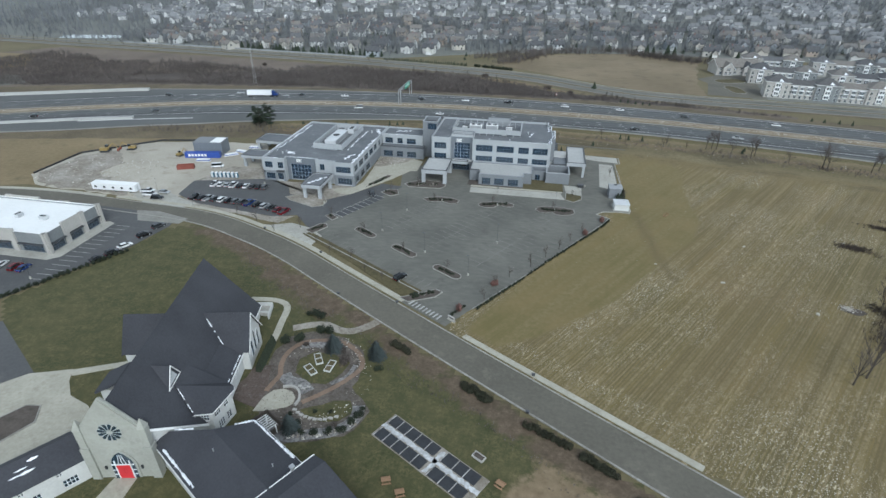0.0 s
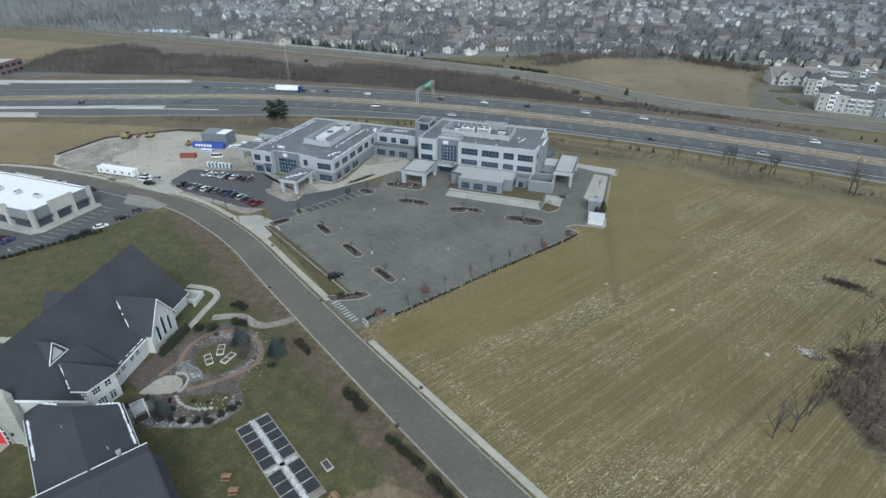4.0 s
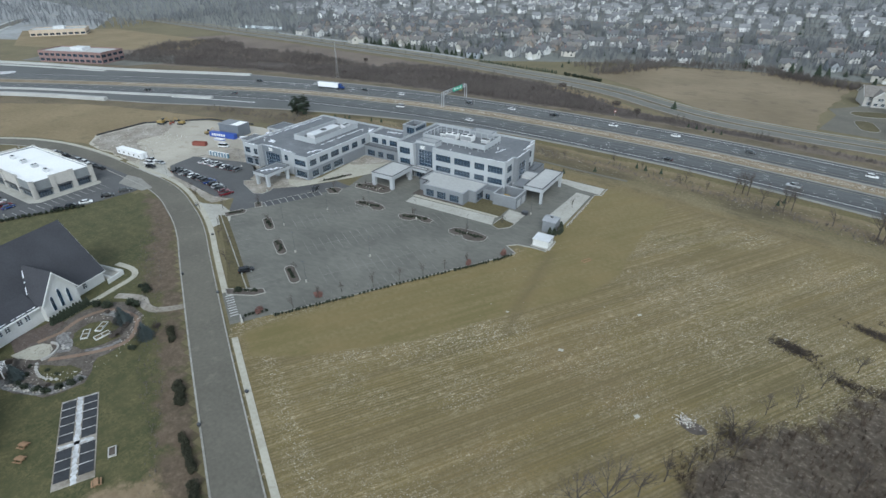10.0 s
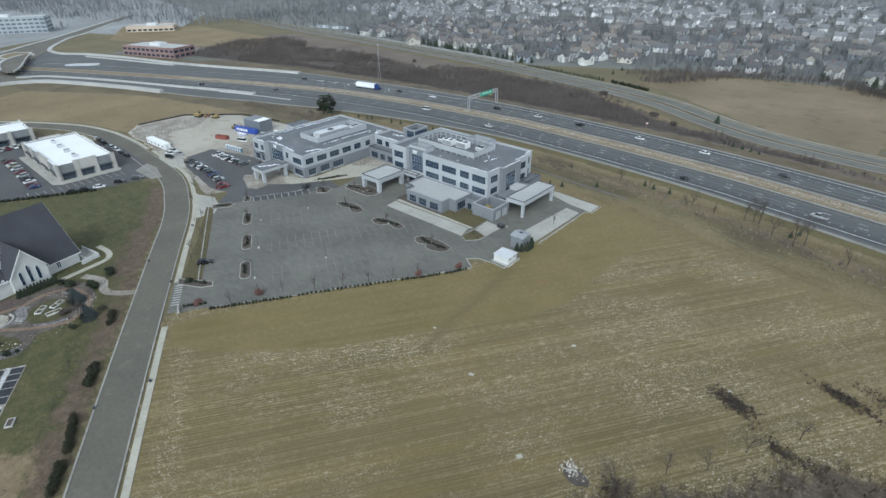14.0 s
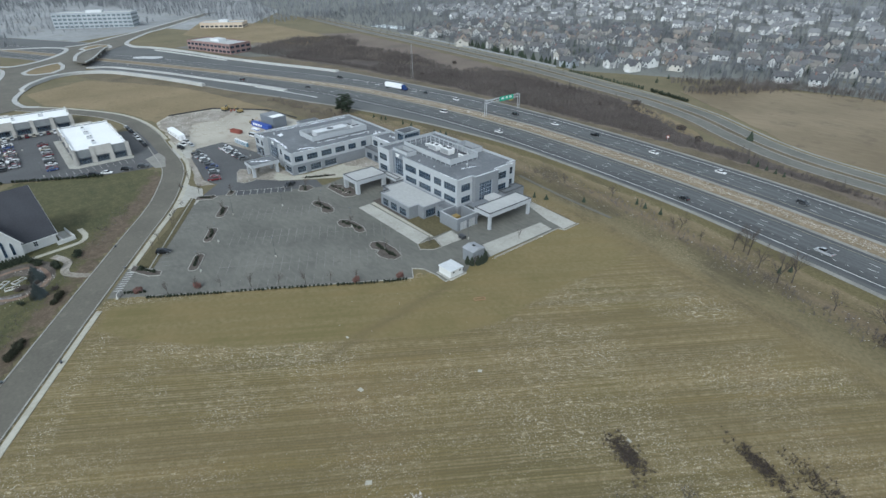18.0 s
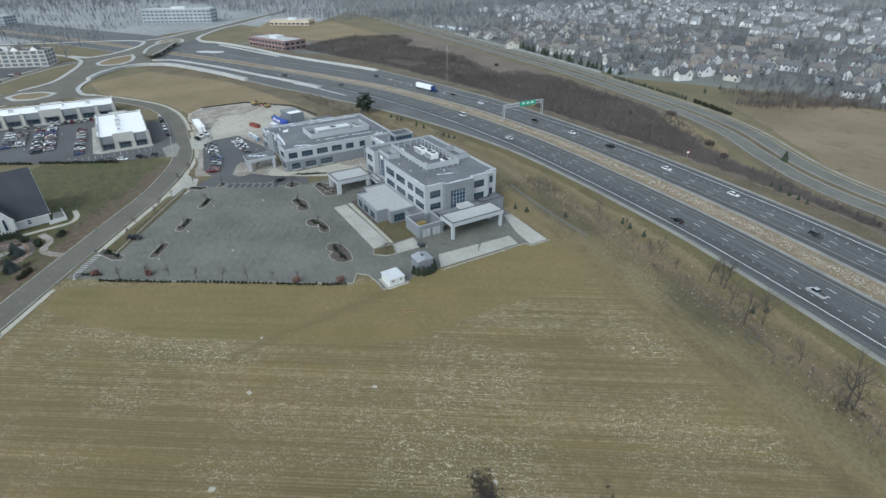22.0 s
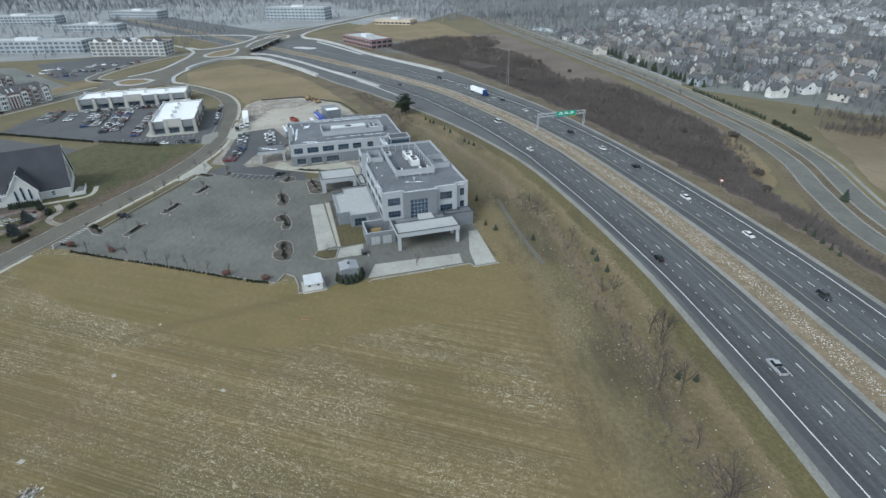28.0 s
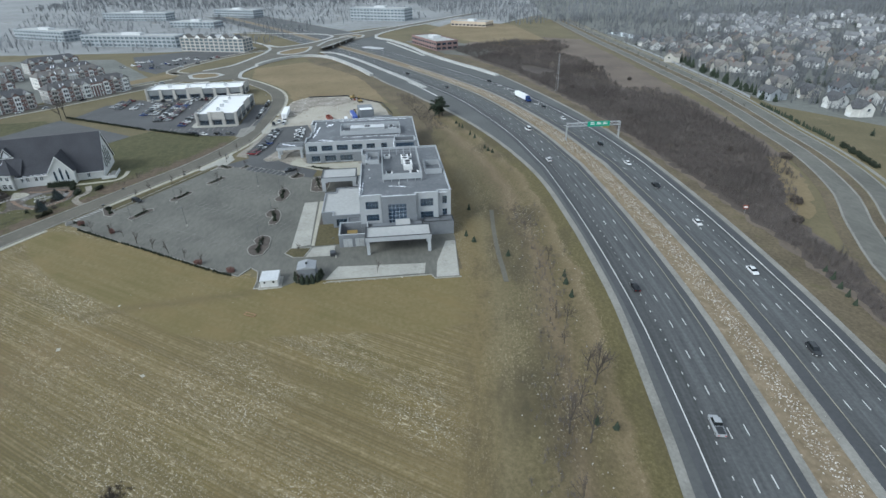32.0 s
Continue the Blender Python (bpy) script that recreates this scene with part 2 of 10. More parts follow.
# lawn tone greyed and lifted so that haze sits in the colour
M_HAZESUBURB = surface("hazed_suburb_lawn", (0.118, 0.122, 0.108), (0.2, 0.203, 0.186), 0.95, 0.02, 0.25, c=(0.15, 0.138, 0.12))
M_GRAVEL = surface("crushed_stone", (0.31, 0.282, 0.232), (0.46, 0.425, 0.36), 0.95, 0.04, 1.2, c=(0.22, 0.19, 0.14), fine_mix=0.4)
M_SPOIL = surface("spoil_heap", (0.17, 0.145, 0.11), (0.38, 0.35, 0.31), 0.95, 0.12, 1.0, c=(0.15, 0.125, 0.09))
M_STUBBLE = farm_soil()


def lawn_and_scrub():
    """Mown lawn that fades into brown scrub and dirt where the mesh says so."""
    m, nt, bs = principled("lawn_and_scrub", 0.95)
    N, L = nt.nodes, nt.links
    pos = N.new("ShaderNodeNewGeometry").outputs["Position"]

    def two(scale, stops, rough=0.65):
        n, r = N.new("ShaderNodeTexNoise"), N.new("ShaderNodeValToRGB")
        n.inputs["Scale"].default_value, n.inputs["Detail"].default_value, n.inputs["Roughness"].default_value = scale, 8, rough
        L.new(pos, n.inputs["Vector"])
        el = r.color_ramp.elements
        for i, (p, c) in enumerate(stops):
            k = el[i] if i < 2 else el.new(p)
            k.position, k.color = p, (*c, 1)
        L.new(n.outputs[0], r.inputs[0])
        return r.outputs[0]

    def mix(f, x, y):
        k = N.new("ShaderNodeMix")
        k.data_type = "RGBA"
        L.new(f, k.inputs[0])
        L.new(x, k.inputs[6])
        L.new(y, k.inputs[7])
        return k.outputs[2]

    def zone(name):
        a, s, k, r = N.new("ShaderNodeAttribute"), two(0.16, [(0.3, (0, 0, 0)), (0.7, (1, 1, 1))], 0.7), N.new("ShaderNodeMath"), N.new("ShaderNodeValToRGB")
        a.attribute_name = name
        k.operation = "ADD"
        L.new(a.outputs["Fac"], k.inputs[0])
        L.new(s, k.inputs[1])
        r.color_ramp.elements[0].position, r.color_ramp.elements[1].position = 0.4, 0.6
        h = N.new("ShaderNodeMath")
        h.operation = "MULTIPLY"
        h.inputs[1].default_value = 0.5
        L.new(k.outputs[0], h.inputs[0])
        L.new(h.outputs[0], r.inputs[0])
        return r.outputs[0]

    lawn = mix(two(1.3, [(0.4, (0, 0, 0)), (0.6, (1, 1, 1))], 0.8), two(0.07, [(0.38, (0.04, 0.045, 0.015)), (0.6, (0.076, 0.07, 0.028))]), two(0.3, [(0.4, (0.06, 0.062, 0.023)), (0.62, (0.138, 0.12, 0.053))], 0.75))
    scrub = mix(two(1.1, [(0.34, (0, 0, 0)), (0.66, (1, 1, 1))], 0.75), two(0.1, [(0.36, (0.062, 0.046, 0.03)), (0.64, (0.098, 0.068, 0.046))]), two(0.4, [(0.36, (0.092, 0.068, 0.042)), (0.66, (0.185, 0.14, 0.096))]))
    dirt = mix(two(0.9, [(0.34, (0, 0, 0)), (0.66, (1, 1, 1))]), two(0.2, [(0.36, (0.175, 0.128, 0.075)), (0.64, (0.24, 0.18, 0.11))]), two(0.5, [(0.36, (0.14, 0.102, 0.058)), (0.66, (0.27, 0.205, 0.13))]))
    L.new(mix(zone("dirt"), mix(zone("scrub"), lawn, scrub), dirt), bs.inputs["Base Color"])
    return m


M_CHURCHLAWN = lawn_and_scrub()
M_LOT = surface("lot_asphalt", (0.102, 0.1, 0.087), (0.17, 0.164, 0.142), 0.9, 0.045, 0.8, c=(0.098, 0.094, 0.082), fine_mix=0.45, stretch=(-59, 0.35, 1.0))
M_STREET = surface("street_asphalt", (0.1, 0.092, 0.074), (0.146, 0.134, 0.108), 0.9, 0.06, 1.1, c=(0.172, 0.156, 0.126))
M_FRESH = surface("fresh_asphalt", (0.072, 0.072, 0.074), (0.105, 0.105, 0.106), 0.88, 0.05, 1.2, c=(0.125, 0.123, 0.12))
M_HWY = surface("highway_asphalt", (0.08, 0.082, 0.081), (0.12, 0.122, 0.12), 0.85, 0.03, 0.9, c=(0.105, 0.106, 0.104))


def lane_asphalt():
    """Highway lanes: paler wheel-worn middles, darker outer lanes, streaks along the road."""
    m, nt, bs = principled("lane_asphalt", 0.82)
    N, L = nt.nodes, nt.links
    at = []
    for an in ("across", "along"):
        k = N.new("ShaderNodeAttribute")
        k.attribute_name = an
        at.append(k.outputs["Fac"])
    mr, ramp = N.new("ShaderNodeMapRange"), N.new("ShaderNodeValToRGB")
    mr.inputs[1].default_value, mr.inputs[2].default_value = -26, 28
    L.new(at[0], mr.inputs[0])
    el = ramp.color_ramp.elements
    tones = [(-23.4, 0.05), (-21.4, 0.064), (-19.4, 0.062), (-17.6, 0.092), (-15.8, 0.072), (-13.9, 0.098), (-12, 0.074), (-10.2, 0.092), (-8.4, 0.062), (9.6, 0.058), (11, 0.078), (12.4, 0.072), (14.4, 0.1), (16.4, 0.078), (18.3, 0.1), (20.2, 0.072), (22.1, 0.072), (24.2, 0.055)]
    for i, (d, v) in enumerate(tones):
        k = el[i] if i < 2 else el.new((d + 26) / 54)
        k.position, k.color = (d + 26) / 54, (v * 1.05, v * 1.08, v * 1.09, 1)
    L.new(mr.outputs[0], ramp.inputs[0])
    xy, sc = N.new("ShaderNodeCombineXYZ"), N.new("ShaderNodeVectorMath")
    L.new(at[0], xy.inputs[0])
    L.new(at[1], xy.inputs[1])
    sc.operation = "MULTIPLY"
    sc.inputs[1].default_value = (1.1, 0.035, 1)
    L.new(xy.outputs[0], sc.inputs[0])
    n1, n2 = N.new("ShaderNodeTexNoise"), N.new("ShaderNodeTexNoise")
    n1.inputs["Scale"].default_value, n1.inputs["Detail"].default_value = 1.0, 5
    n2.inputs["Scale"].default_value, n2.inputs["Detail"].default_value = 1.2, 6
    L.new(sc.outputs[0], n1.inputs["Vector"])
    L.new(xy.outputs[0], n2.inputs["Vector"])
    out = ramp.outputs[0]
    for n, lo, hi in ((n1, 0.7, 1.3), (n2, 0.82, 1.18)):
        r, k = N.new("ShaderNodeMapRange"), N.new("ShaderNodeMix")
        r.inputs[1].default_value, r.inputs[2].default_value, r.inputs[3].default_value, r.inputs[4].default_value = 0.3, 0.7, lo, hi
        L.new(n.outputs[0], r.inputs[0])
        k.data_type, k.blend_type = "RGBA", "MULTIPLY"
        k.inputs[0].default_value = 1.0
        L.new(out, k.inputs[6])
        L.new(r.outputs[0], k.inputs[7])
        out = k.outputs[2]
    L.new(out, bs.inputs["Base Color"])
    return m


M_LANES = lane_asphalt()
M_EDGE = surface("grey_gravel_edge", (0.18, 0.173, 0.153), (0.3, 0.29, 0.26), 0.95, 0.1, 1.4)
M_SHOULDER = surface("shoulder_asphalt", (0.058, 0.06, 0.064), (0.082, 0.084, 0.087), 0.88, 0.05, 1.0)
M_CONC = surface("pale_concrete", (0.31, 0.3, 0.265), (0.43, 0.415, 0.37), 0.9, 0.12, 1.0, c=(0.25, 0.24, 0.21))
M_WALK = surface("sidewalk_concrete", (0.34, 0.322, 0.262), (0.45, 0.425, 0.355), 0.9, 0.15, 1.2, c=(0.28, 0.262, 0.205))
M_KERB = surface("kerb_concrete", (0.22, 0.21, 0.185), (0.38, 0.368, 0.333), 0.9, 0.3, 1.5, c=(0.16, 0.145, 0.115))
M_PAINT = surface("road_paint", (0.5, 0.5, 0.48), (0.72, 0.72, 0.7), 0.8, 0.2, 2.0)
M_CROSS = surface("worn_crossing_paint", (0.22, 0.21, 0.2), (0.5, 0.5, 0.48), 0.85, 0.3, 1.6)
M_FADED = surface("worn_paint", (0.12, 0.117, 0.103), (0.255, 0.248, 0.228), 0.9, 0.06, 0.5, c=(0.115, 0.112, 0.1), fine_mix=0.5)
M_YELLOW = surface("yellow_paint", (0.24, 0.225, 0.18), (0.34, 0.315, 0.245), 0.85, 0.2, 2.0)
M_MEDIAN = surface("median_stones", (0.145, 0.11, 0.066), (0.27, 0.212, 0.14), 0.95, 0.12, 0.7, c=(0.34, 0.285, 0.2), fine_mix=0.6)
M_MULCH = surface("dark_mulch", (0.06, 0.05, 0.042), (0.12, 0.1, 0.085), 0.95, 0.4, 2.0)
M_SNOW = surface("old_snow", (0.74, 0.76, 0.8), (0.88, 0.89, 0.92), 0.7, 0.3, 2.0, bump=0.05)
M_WHITEWALL = surface("light_grey_panel", (0.32, 0.333, 0.347), (0.385, 0.4, 0.415), 0.6, 0.08, 1.2)
M_GREYWALL = surface("mid_grey_panel", (0.16, 0.171, 0.186), (0.205, 0.216, 0.232), 0.6, 0.08, 1.2)
M_DARKWALL = surface("blue_grey_panel", (0.13, 0.145, 0.166), (0.17, 0.187, 0.208), 0.55, 0.08, 1.2)
M_SILVERWALL = surface("silver_grey_panel", (0.26, 0.27, 0.285), (0.33, 0.34, 0.355), 0.55, 0.08, 1.2)
M_NEWCONC = surface("new_pale_concrete", (0.34, 0.34, 0.325), (0.46, 0.455, 0.435), 0.9, 0.06, 0.8, c=(0.29, 0.286, 0.27))
# distance haze mixed into the office colours: bluish walls, lightened glass
M_HAZEOFFICE = surface("hazed_office", (0.27, 0.295, 0.315), (0.36, 0.385, 0.405), 0.6, 0.05, 0.6)
M_HAZEOFFICEGLASS = surface("hazed_office_glass", (0.11, 0.135, 0.155), (0.16, 0.19, 0.21), 0.2, 0.05, 0.6)
# far ground painted pale grey to stand in for haze over it
M_HAZEGROUND = surface("hazed_lots_and_lawns", (0.2, 0.205, 0.205), (0.32, 0.325, 0.325), 0.95, 0.012, 0.12, c=(0.21, 0.19, 0.15))
M_ROOF = surface("grey_membrane", (0.105, 0.112, 0.122), (0.165, 0.173, 0.184), 0.85, 0.07, 0.9, c=(0.24, 0.25, 0.26))
M_PALEROOF = surface("pale_membrane", (0.36, 0.36, 0.352), (0.46, 0.46, 0.452), 0.85, 0.07, 0.9, c=(0.36, 0.36, 0.35))
M_WHITEROOF = surface("white_membrane", (0.78, 0.78, 0.77), (0.86, 0.86, 0.85), 0.7, 0.07, 0.9)
M_DARKTRIM = surface("dark_coping", (0.03, 0.031, 0.034), (0.05, 0.051, 0.055), 0.5, 0.3, 2.0)
M_FRAME = surface("dark_aluminium", (0.09, 0.095, 0.105), (0.125, 0.13, 0.14), 0.4, 0.4, 3.0, metal=0.6)
M_SHINGLE = surface("charcoal_shingle", (0.036, 0.037, 0.044), (0.056, 0.057, 0.066), 0.9, 0.12, 2.5, bump=0.02)
M_SIDING = surface("white_siding", (0.5, 0.5, 0.485), (0.6, 0.6, 0.585), 0.65, 0.2, 2.0)
M_STUCCO = surface("cream_stucco", (0.3, 0.3, 0.265), (0.37, 0.37, 0.33), 0.85, 0.15, 1.5, c=(0.28, 0.28, 0.245))
M_REDDOOR = surface("red_paint", (0.5, 0.02, 0.03), (0.6, 0.03, 0.04), 0.45, 0.5, 3.0)
M_GALV = surface("galvanised_steel", (0.42, 0.43, 0.44), (0.55, 0.56, 0.57), 0.45, 0.4, 3.0, metal=0.5)
M_EQUIP = surface("equipment_grey", (0.5, 0.51, 0.52), (0.62, 0.63, 0.64), 0.55, 0.4, 2.0)
M_BRICKRED = surface("red_brick", (0.19, 0.12, 0.108), (0.26, 0.17, 0.155), 0.9, 0.2, 1.5)
M_TANWALL = surface("tan_facade", (0.42, 0.34, 0.26), (0.5, 0.42, 0.33), 0.85, 0.1, 1.0)
M_STONEWALL = surface("retail_stone", (0.36, 0.345, 0.32), (0.45, 0.43, 0.4), 0.85, 0.2, 1.5)
M_SLATEWALL = surface("retail_slate", (0.17, 0.18, 0.185), (0.23, 0.24, 0.245), 0.8, 0.2, 1.5)


def by_object(name, cols, rough=0.8, grain=0.12):
    """One of several tones for each object, with fine grain."""
    m, nt, bs = principled(name, rough)
    N, L = nt.nodes, nt.links
    info, r, geo, n, mr, k = N.new("ShaderNodeObjectInfo"), N.new("ShaderNodeValToRGB"), N.new("ShaderNodeNewGeometry"), N.new("ShaderNodeTexNoise"), N.new("ShaderNodeMapRange"), N.new("ShaderNodeMix")
    r.color_ramp.interpolation = "CONSTANT"
    el = r.color_ramp.elements
    for i, col in enumerate(cols):
        e = el[i] if i < 2 else el.new(i / len(cols))
        e.position, e.color = i / len(cols), (*col, 1)
    L.new(info.outputs["Random"], r.inputs[0])
    n.inputs["Scale"].default_value, n.inputs["Detail"].default_value = 0.7, 6
    L.new(geo.outputs["Position"], n.inputs["Vector"])
    mr.inputs[1].default_value, mr.inputs[2].default_value, mr.inputs[3].default_value, mr.inputs[4].default_value = 0.3, 0.7, 1 - grain, 1 + grain
    L.new(n.outputs[0], mr.inputs[0])
    k.data_type, k.blend_type = "RGBA", "MULTIPLY"
    k.inputs[0].default_value = 1.0
    L.new(r.outputs[0], k.inputs[6])
    L.new(mr.outputs[0], k.inputs[7])
    L.new(k.outputs[2], bs.inputs["Base Color"])
    return m


M_HOUSEROOF = by_object("house_shingle", [(0.1, 0.097, 0.098), (0.15, 0.14, 0.132), (0.12, 0.12, 0.125), (0.18, 0.165, 0.15), (0.085, 0.085, 0.09)], 0.9, 0.2)
M_HOMEWALL = by_object("home_siding", [(0.54, 0.54, 0.525), (0.42, 0.4, 0.36), (0.6, 0.6, 0.59), (0.3, 0.32, 0.34), (0.48, 0.45, 0.4), (0.36, 0.3, 0.25), (0.56, 0.55, 0.52)], 0.75)
M_HOUSEWALL = surface("house_siding", (0.42, 0.41, 0.39), (0.62, 0.6, 0.58), 0.75, 0.03, 0.8, per_object=0.4)
M_TRIM = surface("white_trim", (0.72, 0.72, 0.71), (0.82, 0.82, 0.81), 0.6, 0.3, 2.0)
M_BARK = surface("bark", (0.045, 0.036, 0.03), (0.09, 0.075, 0.062), 0.95, 0.5, 4.0)
M_TWIG = surface("bare_twigs", (0.055, 0.044, 0.038), (0.1, 0.083, 0.072), 0.95, 0.05, 1.0)
# brush brown greyed and lightened to include haze over the far brush
M_BRUSH = surface("brush_twigs", (0.096, 0.082, 0.076), (0.175, 0.152, 0.142), 0.95, 0.02, 0.4)
# suburb twigs carry painted haze: bluer and paler than bare bark
M_HAZESUBTWIG = surface("hazed_suburb_twigs", (0.125, 0.13, 0.14), (0.21, 0.218, 0.232), 0.95, 0.01, 0.2)
M_BRIAR = surface("briar_twigs", (0.06, 0.047, 0.038), (0.11, 0.088, 0.072), 0.95, 0.1, 1.0)
M_THICKET = surface("thicket_twigs", (0.044, 0.031, 0.022), (0.095, 0.068, 0.05), 0.95, 0.03, 0.5)
# far wood twigs paled towards blue-grey, haze put into the base colour
M_HAZEWOODTWIG = surface("hazed_wood_twigs", (0.165, 0.172, 0.184), (0.265, 0.274, 0.29), 0.95, 0.01, 0.2)
M_CONIFER = surface("conifer_needles", (0.022, 0.034, 0.02), (0.05, 0.066, 0.042), 0.9, 0.3, 2.0)
M_SPRUCE = surface("blue_spruce_needles", (0.032, 0.044, 0.043), (0.082, 0.1, 0.1), 0.9, 0.3, 2.0)
M_EVERGREEN = surface("dark_evergreen", (0.014, 0.02, 0.011), (0.035, 0.045, 0.025), 0.9, 0.4, 2.0)
M_JUNIPER = surface("dull_juniper", (0.02, 0.023, 0.012), (0.046, 0.044, 0.025), 0.95, 0.3, 2.0)
M_REDTWIG = surface("reddish_shrub", (0.14, 0.07, 0.06), (0.2, 0.11, 0.09), 0.95, 0.4, 2.0)
M_TYRE = surface("rubber", (0.018, 0.018, 0.018), (0.03, 0.03, 0.03), 0.9, 1.0, 5.0)
M_LAMP = surface("headlamp", (0.6, 0.6, 0.6), (0.75, 0.75, 0.75), 0.2, 1.0, 5.0)
M_TAIL = surface("tail_lamp", (0.35, 0.02, 0.02), (0.45, 0.03, 0.03), 0.25, 1.0, 5.0)
M_GREENSIGN = surface("green_sign", (0.01, 0.28, 0.17), (0.015, 0.33, 0.2), 0.5, 0.5, 3.0)
M_BLUESIGN = surface("blue_container", (0.03, 0.07, 0.3), (0.045, 0.09, 0.36), 0.55, 0.5, 3.0)
M_WHITEPAINT = surface("white_paint", (0.72, 0.73, 0.74), (0.82, 0.82, 0.83), 0.5, 0.5, 3.0)
M_RUST = surface("rusty_red", (0.17, 0.05, 0.036), (0.25, 0.08, 0.06), 0.8, 0.6, 3.0)
M_CATYELLOW = surface("machine_yellow", (0.24, 0.17, 0.06), (0.32, 0.23, 0.085), 0.6, 0.5, 3.0)
M_TEAL = surface("toilet_blue", (0.08, 0.17, 0.24), (0.1, 0.2, 0.28), 0.5, 0.5, 3.0)
M_PLASTIC = surface("black_plastic", (0.02, 0.021, 0.024), (0.04, 0.042, 0.047), 0.6, 0.6, 3.0)
M_TIMBER = surface("stained_timber", (0.22, 0.13, 0.07), (0.32, 0.2, 0.115), 0.8, 0.5, 4.0)
M_ROCK = islands("pale_rock", [(0.24, 0.2, 0.16), (0.48, 0.45, 0.4), (0.66, 0.63, 0.58), (0.34, 0.29, 0.24)])
M_WATER = surface("pond", (0.12, 0.13, 0.14), (0.16, 0.17, 0.18), 0.12, 0.02, 0.3)


def glazing(name, tint, rough=0.06, ior=1.75):
    m, nt, b = principled(name, rough)
    b.inputs["Base Color"].default_value = (*tint, 1)
    b.inputs["IOR"].default_value = ior
    b.inputs["Transmission Weight"].default_value = 0.25
    return m


M_GLASS = glazing("tinted_glass", (0.035, 0.065, 0.105), 0.07, 1.9)
M_CARGLASS = glazing("car_glass", (0.02, 0.024, 0.028), 0.06, 1.5)
M_BLUEGLASS = glazing("blue_glass", (0.03, 0.062, 0.11), 0.08, 1.9)
CAR_COLOURS = {}
for cname, ccol in (("black", (0.012, 0.012, 0.014)), ("white", (0.75, 0.75, 0.75)), ("silver", (0.4, 0.41, 0.42)), ("grey", (0.12, 0.125, 0.13)),
                    ("red", (0.13, 0.012, 0.018)), ("blue", (0.02, 0.045, 0.16)), ("dark grey", (0.045, 0.047, 0.05)), ("beige", (0.38, 0.34, 0.27))):
    CAR_COLOURS[cname] = surface(cname.replace(" ", "_") + "_paint", tuple(v * 0.93 for v in ccol), ccol, 0.25, 0.5, 3.0, metal=0.15)


# ---- mesh helpers ----
class Geo:
    """Collects vertices and faces for one mesh."""

    def __init__(self):
        self.v, self.f = [], []

    def add(self, pts, faces):
        k = len(self.v)
        self.v += [tuple(p) for p in pts]
        self.f += [tuple(k + i for i in q) for q in faces]
        return self

    def box(self, x0, y0, z0, x1, y1, z1, m=None):
        p = [(x0, y0, z0), (x1, y0, z0), (x1, y1, z0), (x0, y1, z0), (x0, y0, z1), (x1, y0, z1), (x1, y1, z1), (x0, y1, z1)]
        if m is not None:
            p = [m @ Vector(q) for q in p]
        return self.add(p, [(3, 2, 1, 0), (4, 5, 6, 7), (0, 1, 5, 4), (1, 2, 6, 5), (2, 3, 7, 6), (3, 0, 4, 7)])

    def prism(self, poly, z0, z1, m=None, bottom=True):
        n = len(poly)
        p = [(x, y, z0) for x, y in poly] + [(x, y, z1) for x, y in poly]
        if m is not None:
            p = [m @ Vector(q) for q in p]
        fs = [tuple(range(n, 2 * n))] + [(i, (i + 1) % n, n + (i + 1) % n, n + i) for i in range(n)]
        if bottom:
            fs.append(tuple(range(n - 1, -1, -1)))
        return self.add(p, fs)

    def tube(self, a, b, r0, r1, n=5):
        a, b = Vector(a), Vector(b)
        d = (b - a).normalized()
        s = d.orthogonal().normalized()
        u = d.cross(s)
        ring = [(math.cos(2 * math.pi * i / n), math.sin(2 * math.pi * i / n)) for i in range(n)]
        p = [a + r0 * (c * s + w * u) for c, w in ring] + [b + r1 * (c * s + w * u) for c, w in ring]
        return self.add(p, [(i, (i + 1) % n, n + (i + 1) % n, n + i) for i in range(n)] + [tuple(range(n - 1, -1, -1)), tuple(range(n, 2 * n))])

    def ring(self, poly, inner, z0, z1):
        """A wall between two closed outlines with the same number of corners."""
        n = len(poly)
        p = [(*q, z0) for q in poly] + [(*q, z1) for q in poly] + [(*q, z0) for q in inner] + [(*q, z1) for q in inner]
        fs = []
        for i in range(n):
            j = (i + 1) % n
            fs += [(i, j, n + j, n + i), (2 * n + j, 2 * n + i, 3 * n + i, 3 * n + j), (n + i, n + j, 3 * n + j, 3 * n + i), (j, i, 2 * n + i, 2 * n + j)]
        return self.add(p, fs)


def mesh_of(name, geo, material):
    me = bpy.data.meshes.new(name)
    me.from_pydata(geo.v, [], geo.f)
    me.materials.append(material)
    me.update()
    return me


def part(name, geo, material, parent=None, label=""):
    """One mesh object under a thing or a part."""
    ob = new(name, geo if isinstance(geo, bpy.types.Mesh) else mesh_of(name, geo, material))
    ob.parent = parent
    if label:
        ob["label"] = label
    return ob


def thing(name, label, category, m=None, group="", kind=""):
    ob = new(name)
    ob.empty_display_size = 0.5
    if m is not None:
        ob.matrix_world = m
    return tagged(ob, label, category, group, kind)


def ground_piece(name, geo, material, label, category="ground"):
    return tagged(part(name, geo, material), label, category, "", "structure")


